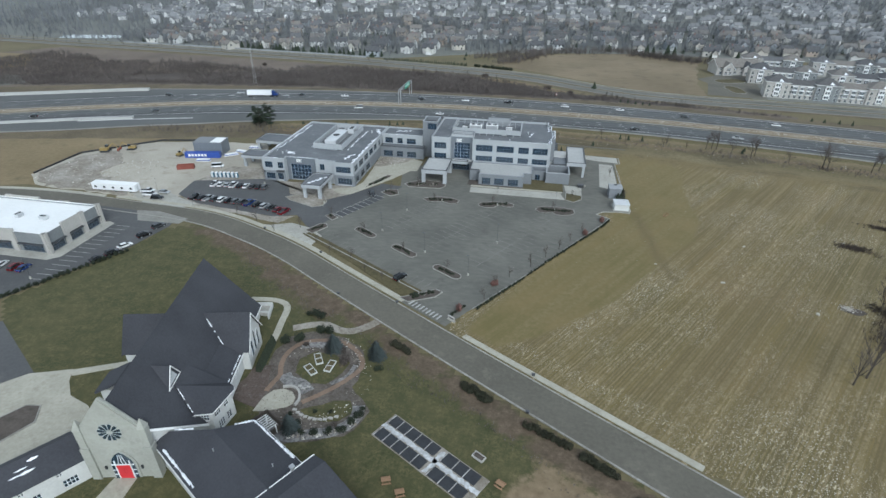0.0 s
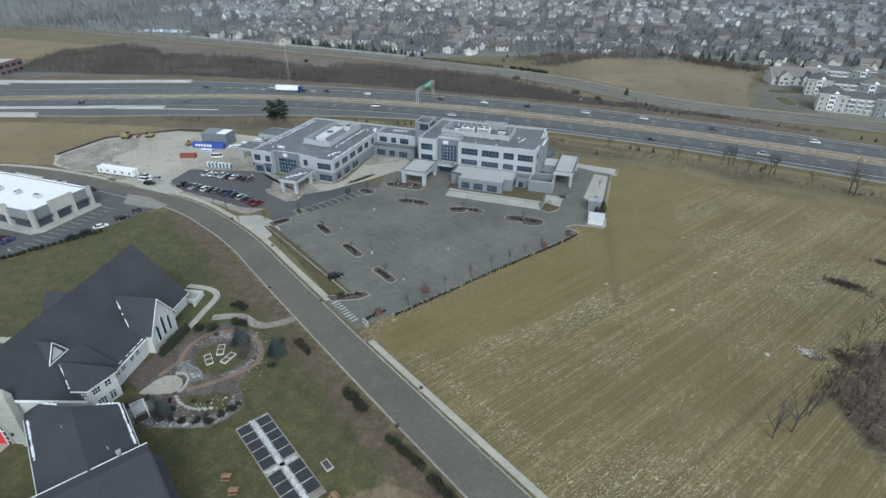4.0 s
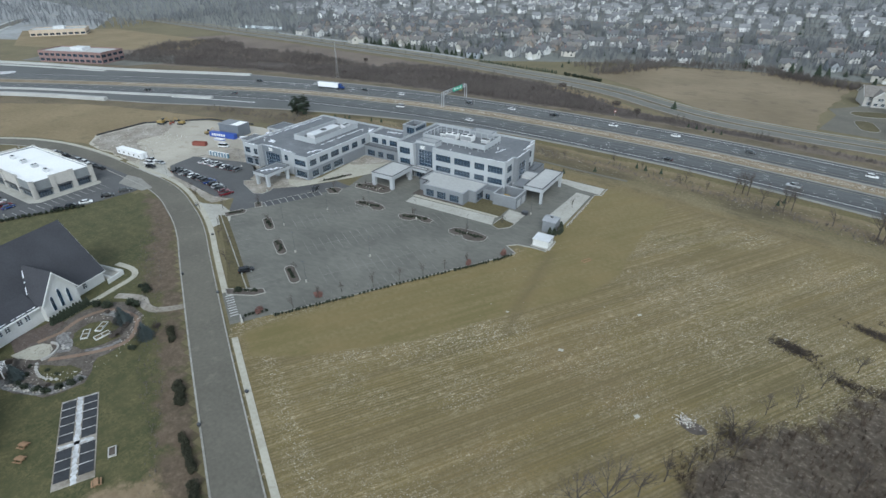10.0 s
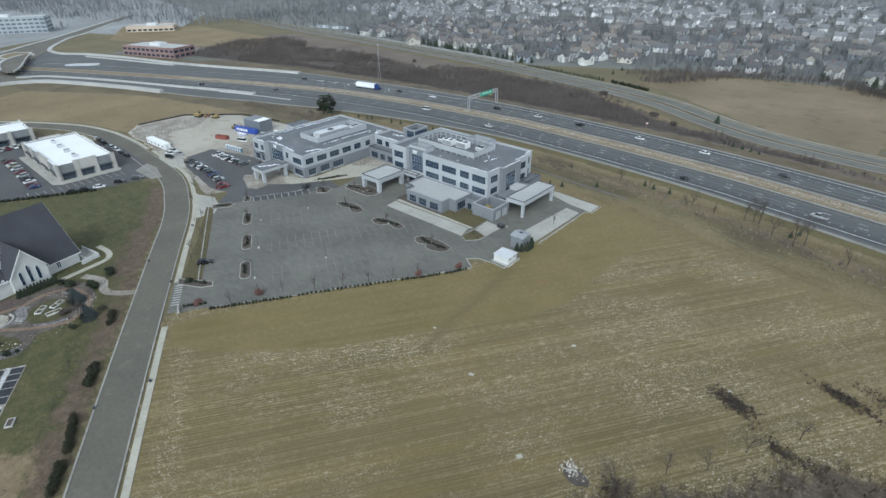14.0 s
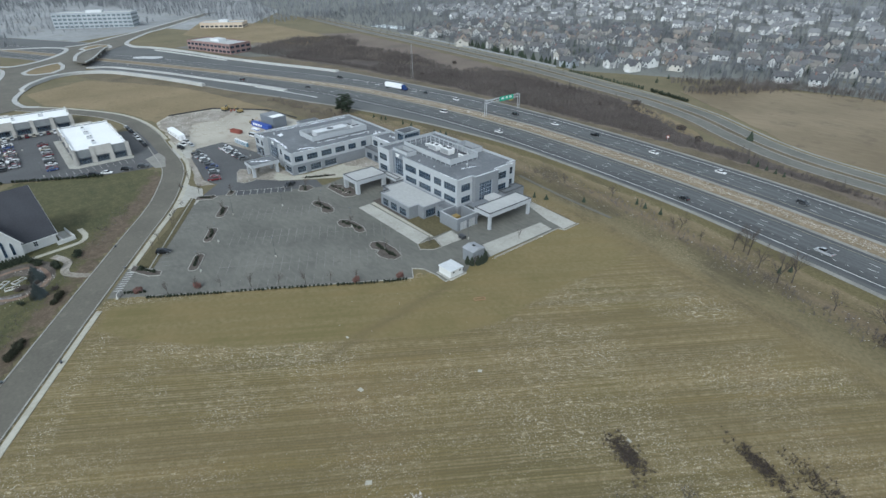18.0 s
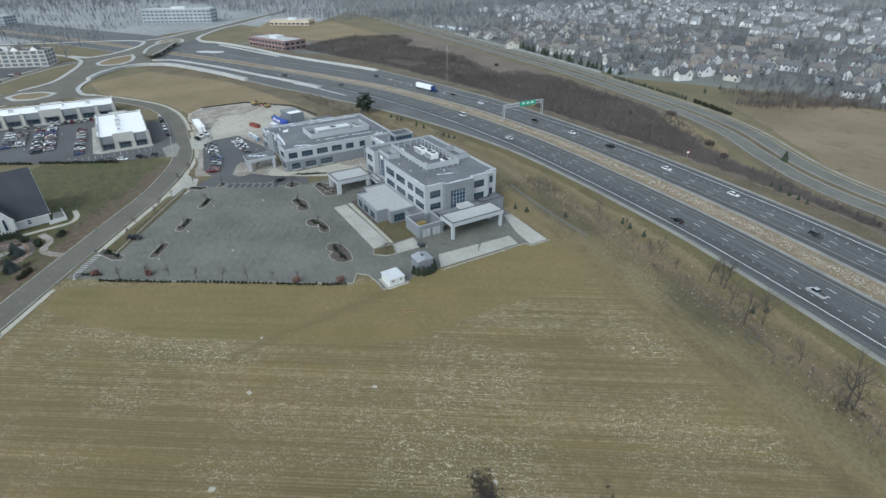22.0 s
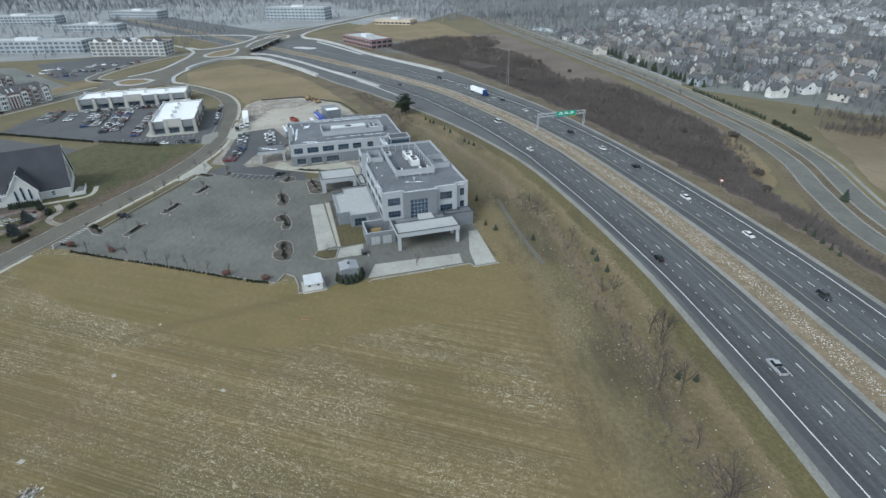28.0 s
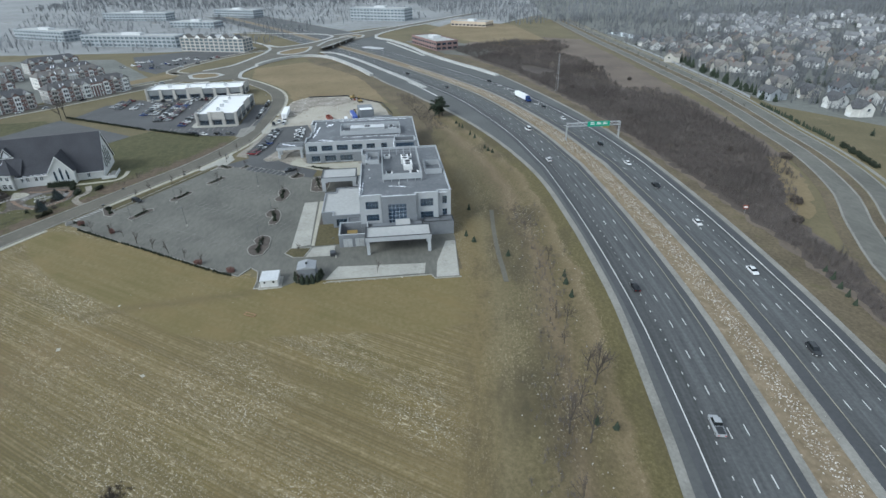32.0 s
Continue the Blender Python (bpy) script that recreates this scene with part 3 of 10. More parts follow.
def inset(poly, d):
    """The outline moved inwards by d; poly runs anticlockwise."""
    out, n = [], len(poly)
    for i in range(n):
        p, q, r = Vector(poly[i - 1]), Vector(poly[i]), Vector(poly[(i + 1) % n])
        a, b = (q - p).normalized(), (r - q).normalized()
        na, nb = Vector((-a.y, a.x)), Vector((-b.y, b.x))
        k = (na + nb) / max(0.3, 1 + na.dot(nb))
        out.append(tuple(q + d * k))
    return out


def curve_through(pts, step=4.0):
    """A smooth line through the points."""
    P = [Vector(p) for p in pts]
    P = [2 * P[0] - P[1]] + P + [2 * P[-1] - P[-2]]
    out = []
    for i in range(1, len(P) - 2):
        a, b, c, d = P[i - 1:i + 3]
        n = max(1, int((c - b).length / step))
        for k in range(n):
            t = k / n
            out.append(0.5 * ((2 * b) + (c - a) * t + (2 * a - 5 * b + 4 * c - d) * t * t + (3 * b - a - 3 * c + d) * t ** 3))
    out.append(P[-2])
    return out


def offset_line(line, d):
    """The line moved to its left by d."""
    out = []
    for i, p in enumerate(line):
        t = (line[min(i + 1, len(line) - 1)] - line[max(i - 1, 0)]).normalized()
        out.append(p + d * Vector((-t.y, t.x)))
    return out


def ribbon(geo, line, d0, d1, z0, z1):
    """A band between two offsets of a line, with thickness."""
    a, b = offset_line(line, d0), offset_line(line, d1)
    n = len(line)
    p = [(*q, z1) for q in a] + [(*q, z1) for q in b] + [(*q, z0) for q in a] + [(*q, z0) for q in b]
    fs = []
    for i in range(n - 1):
        fs += [(i, i + 1, n + i + 1, n + i), (2 * n + i, 2 * n + i + 1, i + 1, i), (n + i, n + i + 1, 3 * n + i + 1, 3 * n + i)]
    fs += [(0, n, 3 * n, 2 * n), (n - 1, 3 * n - 1, 4 * n - 1, 2 * n - 1)]
    return geo.add(p, fs)


def dashes(geo, line, d, w, on, gap, z, start=0.0):
    """Painted dashes along an offset of a line."""
    L = offset_line(line, d)
    run, seg = 0.0, start
    for a, b in zip(L, L[1:]):
        n = (b - a).length
        t = (b - a) / max(n, 1e-6)
        s = Vector((-t.y, t.x)) * w / 2
        while seg < run + n:
            p = a + t * (seg - run)
            q = p + t * on
            geo.add([(*(p - s), z), (*(q - s), z), (*(q + s), z), (*(p + s), z)], [(0, 1, 2, 3)])
            seg += on + gap
        run += n
    return geo


def rough_edge(poly, amp, step=3.0, seed=1):
    """A polygon with a wandering natural outline."""
    rnd = random.Random(seed)
    out, n = [], len(poly)
    for i in range(n):
        a, b = Vector(poly[i]), Vector(poly[(i + 1) % n])
        k = max(1, int((b - a).length / step))
        for j in range(k):
            p = a.lerp(b, j / k)
            out.append((p.x + rnd.uniform(-amp, amp), p.y + rnd.uniform(-amp, amp)))
    return out


def sheet(poly, z, skirt=0.3):
    return Geo().prism(poly, z - skirt, z, bottom=False)


# ---- ground, roads, pavements ----
ground_piece("ground", Geo().add([(-6000, -6000, 0), (6000, -6000, 0), (6000, 6000, 0), (-6000, 6000, 0)], [(0, 1, 2, 3)]), M_GROUND,
             "flat winter ground of dull olive-brown grass")

SOUTH_EDGE = [(-900, -75), (-640, 70), (-500, 143), (-420, 174), (-381, 187), (-347, 203), (-290, 224), (-255, 236), (-218, 252), (-190, 262), (-168, 271), (-121, 285), (-78, 294), (-37, 298.5), (5, 297.5), (33, 295.5),
              (61, 292.5), (89, 287.5), (119, 281.5), (165, 270), (250, 247), (400, 205), (900, 65)]
NORTH_EDGE = [(-900, 30), (-640, 180), (-556, 229), (-492, 251), (-429, 276), (-357, 301), (-293, 327), (-218, 343), (-171, 351), (-120, 357), (-66, 358.5), (-8, 357), (47, 352.5), (97, 345.5), (144, 336.5),
              (187, 328), (260, 311), (400, 277), (900, 150)]
MEDIAN = [(-900, -40), (-640, 103), (-490, 178), (-430, 209), (-372, 237), (-319, 261), (-259, 286.5), (-198, 308), (-118, 323.5), (-61, 328), (-44, 328.4), (10, 326), (62, 321.3), (93, 316.5),
          (123, 311), (177, 300), (260, 279), (400, 243), (900, 110)]
KERB_EAST = [(95, 39.8), (37, 74.0), (3.3, 94.1), (-19, 107.6), (-52.9, 128.5), (-70.2, 139.4), (-83.2, 146.5), (-93.6, 151.1), (-106.5, 156.4), (-119.1, 160.0), (-130, 161.6), (-150.2, 163),
             (-177.5, 165), (-200, 165), (-218.8, 163), (-238.9, 157.7), (-257, 148.5), (-280, 133.2), (-295, 120.5), (-306, 112)]
PARKWAY = [(-700, 505), (-480, 482), (-356, 472), (-250, 462), (-190, 456), (-129, 446), (-89, 437.5), (-58, 431.5), (-29, 422.5), (-2, 411), (16, 399.5), (31, 391), (50, 381), (69, 374.5), (82, 372), (104, 368.5), (117, 366.8), (150, 364),
           (212, 357), (300, 342), (450, 308), (800, 228)]
PARKWAY_FAR = [(-700, 520), (-480, 498), (-356, 488), (-250, 477.5), (-190, 471), (-129, 460), (-89, 451), (-58, 445), (-29, 437), (-2, 426), (16, 415), (31, 405.5), (46, 397), (60, 391), (75, 386.5), (104, 381), (117, 379), (150, 376.5),
               (212, 369), (300, 354), (450, 320), (800, 240)]

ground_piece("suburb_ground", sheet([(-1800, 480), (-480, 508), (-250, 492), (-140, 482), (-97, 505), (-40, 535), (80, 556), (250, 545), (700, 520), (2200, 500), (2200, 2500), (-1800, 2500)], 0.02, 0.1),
             M_HAZESUBURB, "winter lawns between distant houses, greyed for haze", "lawn")
ground_piece("highway_verge", sheet(rough_edge([(-420, 150), (-330, 180), (-255, 215), (-200, 236), (-150, 246), (-110, 250), (-20, 250), (38, 240), (66, 228), (92, 236), (150, 225), (260, 200), (420, 160), (420, 300),
                                               (150, 345), (60, 362), (-60, 372), (-180, 365), (-300, 345), (-440, 290)], 1.5, 6, 3), 0.03, 0.1), M_VERGE, "rough tan and green grass verge along the highway", "verge")
ground_piece("brush_ground", sheet(rough_edge([(-440, 296), (-360, 320), (-300, 340), (-215, 353), (-160, 360), (-115, 362.5), (-57, 362.5), (-14, 364), (39, 362), (64, 360), (92, 355), (125, 348), (150, 343), (152, 350), (118, 358), (88, 366), (66, 371), (48, 378), (36, 377),
                                              (20, 380), (2, 393), (-23, 413), (-52, 423), (-78, 429), (-147, 439), (-250, 452), (-356, 462), (-470, 470), (-520, 400)], 1.4, 4, 4), 0.05, 0.1), M_BRUSHSOIL, "russet grass and leaf litter under leafless brush", "ground")
ground_piece("brush_litter", sheet(rough_edge([(-400, 316), (-330, 333), (-260, 350), (-160, 363), (-60, 365), (36, 364.5), (62, 362.5), (92, 358), (92, 364), (66, 370), (48, 376.5), (36, 376), (18, 380), (0, 392), (-23, 411), (-52, 420), (-78, 426), (-130, 431), (-190, 418), (-260, 392), (-340, 372), (-410, 350)], 2, 3, 9), 0.062, 0.05), M_DARKLITTER,
             "dark leaf litter under dense brush", "ground")
ground_piece("bare_knoll", sheet(rough_edge([(-46, 421), (-24, 413.5), (-2, 401), (12, 391), (18, 384), (10, 383), (0, 388), (-10, 396), (-30, 405), (-48, 414)], 1.2, 3, 8), 0.07, 0.05), M_MEADOW, "tan dormant grass between brush and parkway", "meadow")
ground_piece("meadow", sheet(rough_edge([(-372, 160), (-330, 190), (-285, 214), (-240, 226), (-205, 232), (-190, 236), (-212, 208), (-214, 180), (-205, 170), (-225, 166), (-245, 160), (-262, 151), (-284, 136),
                                        (-300, 124), (-345, 118)], 0.8, 5, 5), 0.06, 0.1), M_MEADOW, "tan dormant meadow beside the ramp", "meadow")
ground_piece("far_field", sheet(rough_edge([(-12, 526), (36, 545), (77, 553), (134, 523), (121, 470), (114, 430), (112, 394), (90, 397), (70, 401.5), (52, 408), (34, 422), (8, 441), (-20, 458), (-45, 476)], 1.5, 5, 6), 0.11, 0.1),
             M_FALLOW, "large fallow tan field before the suburb", "field")
MOWN = [(-14, 109), (-4, 104), (12, 115.8), (26, 130), (36, 144.4), (46, 159), (56.5, 173.5), (61.6, 188), (61.8, 213), (65, 240), (60, 262), (36, 262), (30, 182), (12, 154), (-8, 121)]
LAND = [(420, -160), (150, -60), (92, 42), (37, 75.5), (-18, 108), (-16, 116), (10, 154), (28, 185), (35, 204), (35, 255), (10, 255), (-60, 254), (-150, 262), (-150, 280), (-121, 288), (-78, 297), (-37, 301), (5, 300), (61, 295), (119, 284), (250, 250), (420, 203)]


def within(poly, x, y):
    ins, j = np.zeros(x.shape, bool), len(poly) - 1
    for i, (px, py) in enumerate(poly):
        qx, qy = poly[j]
        ins ^= ((py > y) != (qy > y)) & (x < (qx - px) * (y - py) / (qy - py + 1e-9) + px)
        j = i
    return ins


def distance_to(line, x, y):
    best = np.full(x.shape, 1e9)
    for (ax, ay), (bx, by) in zip(line, line[1:]):
        dx, dy = bx - ax, by - ay
        u = np.clip(((x - ax) * dx + (y - ay) * dy) / (dx * dx + dy * dy), 0, 1)
        best = np.minimum(best, np.hypot(x - ax - u * dx, y - ay - u * dy))
    return best


STEP = 2.0
THICKET = [(92, 120), (99, 136), (106, 146), (114, 152), (121, 165), (129, 173), (150, 177), (192, 160), (212, 120), (170, 80), (120, 90), (98, 106)]
TRACK = [(38, 192), (39.5, 188), (40.8, 176), (42.7, 157), (45, 146)]
STREET_EDGE = [(92, 44), (38, 77.5), (-14, 108.5)]
gx, gy = np.meshgrid(np.arange(-152, 421, STEP), np.arange(-160, 304, STEP))
mown_near = distance_to(MOWN + MOWN[:1], gx, gy) * np.where(within(MOWN, gx, gy), 1, -1)
mown_soft = np.clip(0.5 + mown_near / 5.0, 0, 1)
road_near = distance_to(SOUTH_EDGE, gx, gy)
cx, cy = gx[:-1, :-1] + STEP / 2, gy[:-1, :-1] + STEP / 2
land_in = within(LAND, cx, cy)
is_mown = within(MOWN, cx, cy)
is_verge = (distance_to(SOUTH_EDGE, cx, cy) < 40) & ~is_mown
for nm, mask, label, cat in (("field", land_in & ~is_mown & ~is_verge, "harvested field of straw stubble in rows", "field"), ("mown_strip", land_in & is_mown, "mown dry grass strip beside the parking lot", "lawn"),
                             ("ditch_verge", land_in & is_verge, "rough olive and brown verge between field and highway", "verge")):
    ci, cj = np.nonzero(mask)
    w_ = gx.shape[1]
    quad = np.stack([ci * w_ + cj, ci * w_ + cj + 1, (ci + 1) * w_ + cj + 1, (ci + 1) * w_ + cj], 1)
    used, back = np.unique(quad, return_inverse=True)
    me = bpy.data.meshes.new(nm)
    px, py = gx.ravel()[used], gy.ravel()[used]
    pz = 0.06 + 0.012 * np.sin(px * 0.9 + 2 * np.sin(py * 0.31)) * np.sin(py * 0.7 + px * 0.2)
    me.from_pydata(np.stack([px, py, pz], 1).tolist(), [], back.reshape(-1, 4).tolist())
    for an, src in (("mown", mown_soft), ("road_distance", np.clip(road_near / 60.0, 0, 1)), ("fringe", np.exp(-((distance_to(STREET_EDGE, gx, gy) - 4.5) / 2.6) ** 2)), ("litter", np.clip(0.5 + distance_to(THICKET + THICKET[:1], gx, gy) * np.where(within(THICKET, gx, gy), 1, -1) / 10.0, -0.3, 1.0)), ("track", np.exp(-(distance_to(TRACK, gx, gy) / 1.8) ** 2))):
        at = me.attributes.new(an, "FLOAT", "POINT")
        at.data.foreach_set("value", src.ravel()[used].astype(np.float32))
    me.materials.append(M_STUBBLE)
    tagged(new(nm, me), label, cat, "", "structure")
CHURCH_LAWN = [(80, 36), (28, 67.5), (-16, 94.5), (-60, 121.5), (-90, 140.5), (-106, 148.5), (-118, 149.5), (-127, 146), (-131, 127), (-144, 98), (-136, 88), (-180, 20), (-170, -60), (90, -60)]
SCRUB = [(60, 48.5), (28, 68.5), (-16, 95.5), (-60, 122.5), (-92, 143), (-108, 150), (-120, 148), (-114, 143), (-98, 136), (-80, 125), (-66, 114), (-54, 107.5), (-42, 104), (-33, 97), (-24, 91), (-12, 83.5), (2, 75), (14, 67), (30, 56), (58, 40)]
DIRT = [(7, 71.5), (1, 65), (-2, 58), (8, 51), (24, 54), (20, 66)]
gx, gy = np.meshgrid(np.arange(-182, 92, STEP), np.arange(-60, 152, STEP))
ci, cj = np.nonzero(within(CHURCH_LAWN, gx[:-1, :-1] + STEP / 2, gy[:-1, :-1] + STEP / 2))
w_ = gx.shape[1]
quad = np.stack([ci * w_ + cj, ci * w_ + cj + 1, (ci + 1) * w_ + cj + 1, (ci + 1) * w_ + cj], 1)
used, back = np.unique(quad, return_inverse=True)
me = bpy.data.meshes.new("church_lawn")
me.from_pydata(np.stack([gx.ravel()[used], gy.ravel()[used], np.full(len(used), 0.05)], 1).tolist(), [], back.reshape(-1, 4).tolist())
for an, poly, soft in (("scrub", SCRUB, 7.0), ("dirt", DIRT, 5.0)):
    near = distance_to(poly + poly[:1], gx, gy) * np.where(within(poly, gx, gy), 1, -1)
    at = me.attributes.new(an, "FLOAT", "POINT")
    at.data.foreach_set("value", np.clip(0.4 + near / soft, -0.2, 1.1).ravel()[used].astype(np.float32))
me.materials.append(M_CHURCHLAWN)
tagged(new("church_lawn", me), "mown olive lawn with a brown scrubby verge and dirt", "lawn", "", "structure")
ground_piece("gravel_yard", sheet(rough_edge([(-150, 166.5), (-206, 170), (-217, 180), (-216, 208), (-190, 231), (-160, 236), (-134, 238), (-120, 205), (-136, 190), (-139, 171)], 0.8, 4, 11), 0.08, 0.1), M_GRAVEL,
             "pale crushed-stone construction yard", "gravel")
ground_piece("spoil", sheet(rough_edge([(-160, 167.5), (-203, 170.5), (-214, 181), (-213, 204), (-200, 214), (-186, 200), (-190, 186), (-168, 178)], 1.5, 3, 12), 0.22, 0.2), M_SPOIL, "rough grey spoil and rubble", "spoil")

# highway
def road_strip(line, d0, d1, z):
    """A road surface that carries its distance along and across as attributes."""
    rows = [offset_line(line, d) for d in (d0, d1)]
    n = len(line)
    me = bpy.data.meshes.new("carriageway")
    me.from_pydata([(p.x, p.y, z) for r in rows for p in r], [], [(i, i + 1, n + i + 1, n + i) for i in range(n - 1)])
    run = [0.0]
    for a, b in zip(line, line[1:]):
        run.append(run[-1] + (b - a).length)
    for an, v in (("across", [d0] * n + [d1] * n), ("along", run + run)):
        me.attributes.new(an, "FLOAT", "POINT").data.foreach_set("value", np.array(v, np.float32))
    me.materials.append(M_LANES)
    return me


south, north, med = curve_through(SOUTH_EDGE, 8), curve_through(NORTH_EDGE, 8), curve_through(MEDIAN, 8)
g = Geo().add([(p.x, p.y, 0.1) for p in south] + [(p.x, p.y, 0.1) for p in reversed(north)], [tuple(range(len(south) + len(north)))])
ground_piece("highway_shoulder_gravel", g, M_EDGE, "pale gravel edge of the highway", "road")
g = Geo()
sp, npv = offset_line(south, 2.1), offset_line(north, -2.1)
g.add([(p.x, p.y, 0.16) for p in sp] + [(p.x, p.y, 0.16) for p in reversed(npv)], [tuple(range(len(sp) + len(npv)))])
ground_piece("highway", g, M_HWY, "wide divided highway of worn grey asphalt", "road")
for d0, d1 in ((-23.4, -8.0), (9.6, 24.3)):
    ground_piece("carriageway", road_strip(med, d0, d1, 0.185), M_LANES, "worn asphalt lanes with pale wheel tracks", "road")
for d0, d1 in ((-25.4, -23.4), (-8.0, -6.0), (6.6, 9.6), (24.3, 27.0)):
    ground_piece("highway_shoulder", ribbon(Geo(), med, d0, d1, 0.1, 0.2), M_SHOULDER, "darker asphalt shoulder of the highway", "road")
ground_piece("median_edge", ribbon(Geo(), med, -6.1, 6.7, 0.1, 0.22), M_EDGE, "pale gravel edging of the median", "median")
ground_piece("median", ribbon(Geo(), med, -4.3, 4.4, 0.1, 0.3), M_MEDIAN, "tan grass and pale rubble highway median", "median")
g = Geo()
for d, s in ((-15.8, 349.88), (-12.05, 351.37), (12.4, 360.03), (16.4, 362.51)):
    dashes(g, med, d, 0.24, 3.0, 9.2, 0.24, start=s)
for d, s in ((-19.4, 351.1), (20.2, 352.0)):
    dashes(g, med, d, 0.2, 0.9, 3.167, 0.24, start=s)
ribbon(g, med, -23.35, -23.1, 0.16, 0.24)
ribbon(g, med, 24.0, 24.25, 0.16, 0.24)
ground_piece("lane_markings", g, M_PAINT, "white lane lines on the highway", "road marking")
g = Geo()
ribbon(g, med, -8.35, -8.15, 0.16, 0.24)
ribbon(g, med, 9.9, 10.1, 0.16, 0.24)
ground_piece("yellow_lines", g, M_YELLOW, "faded yellow edge lines on the highway", "road marking")

g = Geo()
for x, y in ((-231, 321.9), (-218.2, 324.2), (-205.3, 326.2), (-193.2, 328.9), (-181.4, 331.6), (-169.5, 334.0)):
    for sx in (-1, 1):
        ribbon(g, [Vector((x + 2.2, y + 0.6)), Vector((x - 1.6 + 0.3 * sx, y + 0.4 + 1.5 * sx))], -0.22, 0.22, 0.2, 0.25)
ribbon(g, curve_through([(-259, 253), (-230, 263.4), (-199, 272.7)], 6), -0.4, 0.4, 0.16, 0.25)
ground_piece("gore_markings", g, M_PAINT, "white chevrons and gore line on the ramps", "road marking")

# parkway beyond the brush: two carriageways that draw together eastwards
pk, pf = curve_through(PARKWAY, 8), curve_through(PARKWAY_FAR, 8)
ground_piece("parkway_verge", ribbon(Geo(), pk, -5, 15, 0.02, 0.08), M_VERGE, "tan grass verges of the parkway", "verge")
ground_piece("parkway_far_verge", ribbon(Geo(), pf, -1, 14, 0.02, 0.09), M_MOWN, "dry grass strip beyond the parkway", "verge")
ground_piece("parkway", ribbon(Geo(), pk, 0, 7.8, 0.04, 0.13), M_LOT, "two-lane carriageway of the parkway", "road")
ground_piece("parkway_far_lane", ribbon(Geo(), pf, 0, 7.4, 0.04, 0.13), M_LOT, "second carriageway of the parkway", "road")
for ln, a, b, h in ((pk, -0.8, 0.0, 0.2), (pk, 7.8, 8.6, 0.2), (pf, -0.8, 0.0, 0.2), (pf, 7.4, 8.2, 0.2), (pf, 10.2, 12.0, 0.16)):
    ground_piece("parkway_kerb", ribbon(Geo(), ln, a, b, 0.04, h), M_EDGE, "pale concrete kerb along the parkway", "kerb")

# street past the church
ke = curve_through(KERB_EAST, 4)
ground_piece("street", ribbon(Geo(), ke, 0, 8.7, 0.0, 0.12), M_STREET, "two-lane grey asphalt street with a curve", "road")
ground_piece("street_kerb_west", ribbon(Geo(), ke, 8.7, 9.1, 0.0, 0.24), M_KERB, "concrete kerb of the street", "kerb")
ground_piece("street_kerb_east", ribbon(Geo(), ke, -0.35, 0.0, 0.0, 0.24), M_KERB, "concrete kerb of the street", "kerb")


def stretch_of(line, x_from, x_to):
    return [p for p in line if min(x_from, x_to) <= p.x <= max(x_from, x_to)]


walk_south = ribbon(Geo(), stretch_of(ke, -17.5, 38.5), -1.05, -2.6, 0.0, 0.2)
walk_north = ribbon(Geo(), stretch_of(ke, -33, -165), -1.3, -3.1, 0.0, 0.2)
for nm, gg in (("sidewalk_south", walk_south), ("sidewalk_north", walk_north)):
    ground_piece(nm, gg, M_WALK, "pale concrete sidewalk beside the street", "sidewalk")
g = Geo()
ribbon(g, stretch_of(ke, -165, -302), -0.6, -2.2, 0.0, 0.2)
ground_piece("sidewalk_bend", g, M_WALK, "pale concrete path following the street bend", "sidewalk")

# parking lots
LOT = [(-34, 118.3), (-19.5, 109.6), (-13.5, 118.5), (0.3, 139), (10, 154.3), (17, 165.2), (24, 176), (29.0, 184.2), (24.3, 187.3), (27.2, 190.2), (33, 191), (37, 190.6), (37, 199), (34, 204), (35.2, 212),
       (36, 243), (38.2, 245.5), (38.2, 252.6), (14, 254.5), (5, 254.5), (5, 224), (-30, 224), (-52, 224), (-58, 214), (-55, 199.5), (-60, 193), (-77.7, 152), (-27.5, 122.6)]
ground_piece("parking_lot", sheet(LOT, 0.12, 0.12), M_LOT, "large empty asphalt parking lot", "parking lot")
WEST_LOT = [(-141, 173), (-128.5, 166.7), (-94, 161.8), (-86, 164.6), (-79, 157), (-76, 155), (-72.5, 163.5), (-57.5, 191.5), (-54, 198.5), (-63, 200), (-72, 187.5), (-80, 180), (-97, 182), (-100, 188), (-112, 195.5), (-143, 187)]
ground_piece("west_lot", sheet(WEST_LOT, 0.15, 0.12), M_FRESH, "dark fresh asphalt staff parking lot", "parking lot")
ground_piece("clinic_forecourt", sheet([(-142, 187.2), (-112, 195.8), (-100, 188.2), (-97, 182.2), (-80, 180.2), (-72, 187.6), (-73.8, 194.2), (-113.8, 194.2), (-113.8, 206), (-136, 206)], 0.13, 0.1), M_SPOIL, "pale dusty concrete and gravel before the clinic", "pavement")
ground_piece("street_apron", sheet([(-80.5, 146.8), (-72, 142), (-70.5, 150.5), (-76.5, 155.5), (-85, 158), (-92, 155), (-97, 154.8)], 0.19, 0.1), M_CONC, "pale concrete driveway apron", "driveway")
ground_piece("yard_apron", sheet([(-132, 162), (-150, 163.5), (-160, 170), (-150, 176), (-139, 170.5), (-128, 166)], 0.17, 0.1), M_CONC, "dusty concrete entrance to the yard", "driveway")
ground_piece("front_slab", sheet([(-25.5, 198.6), (13, 198.4), (11.2, 204.6), (-25.8, 203.8)], 0.2, 0.1), M_CONC, "long pale concrete slab before the clinic", "pavement")
ground_piece("east_slab", sheet([(27.6, 215), (35.1, 211.5), (35.2, 242), (29.2, 242.8)], 0.2, 0.1), M_CONC, "pale concrete parking slab beside the canopy", "pavement")
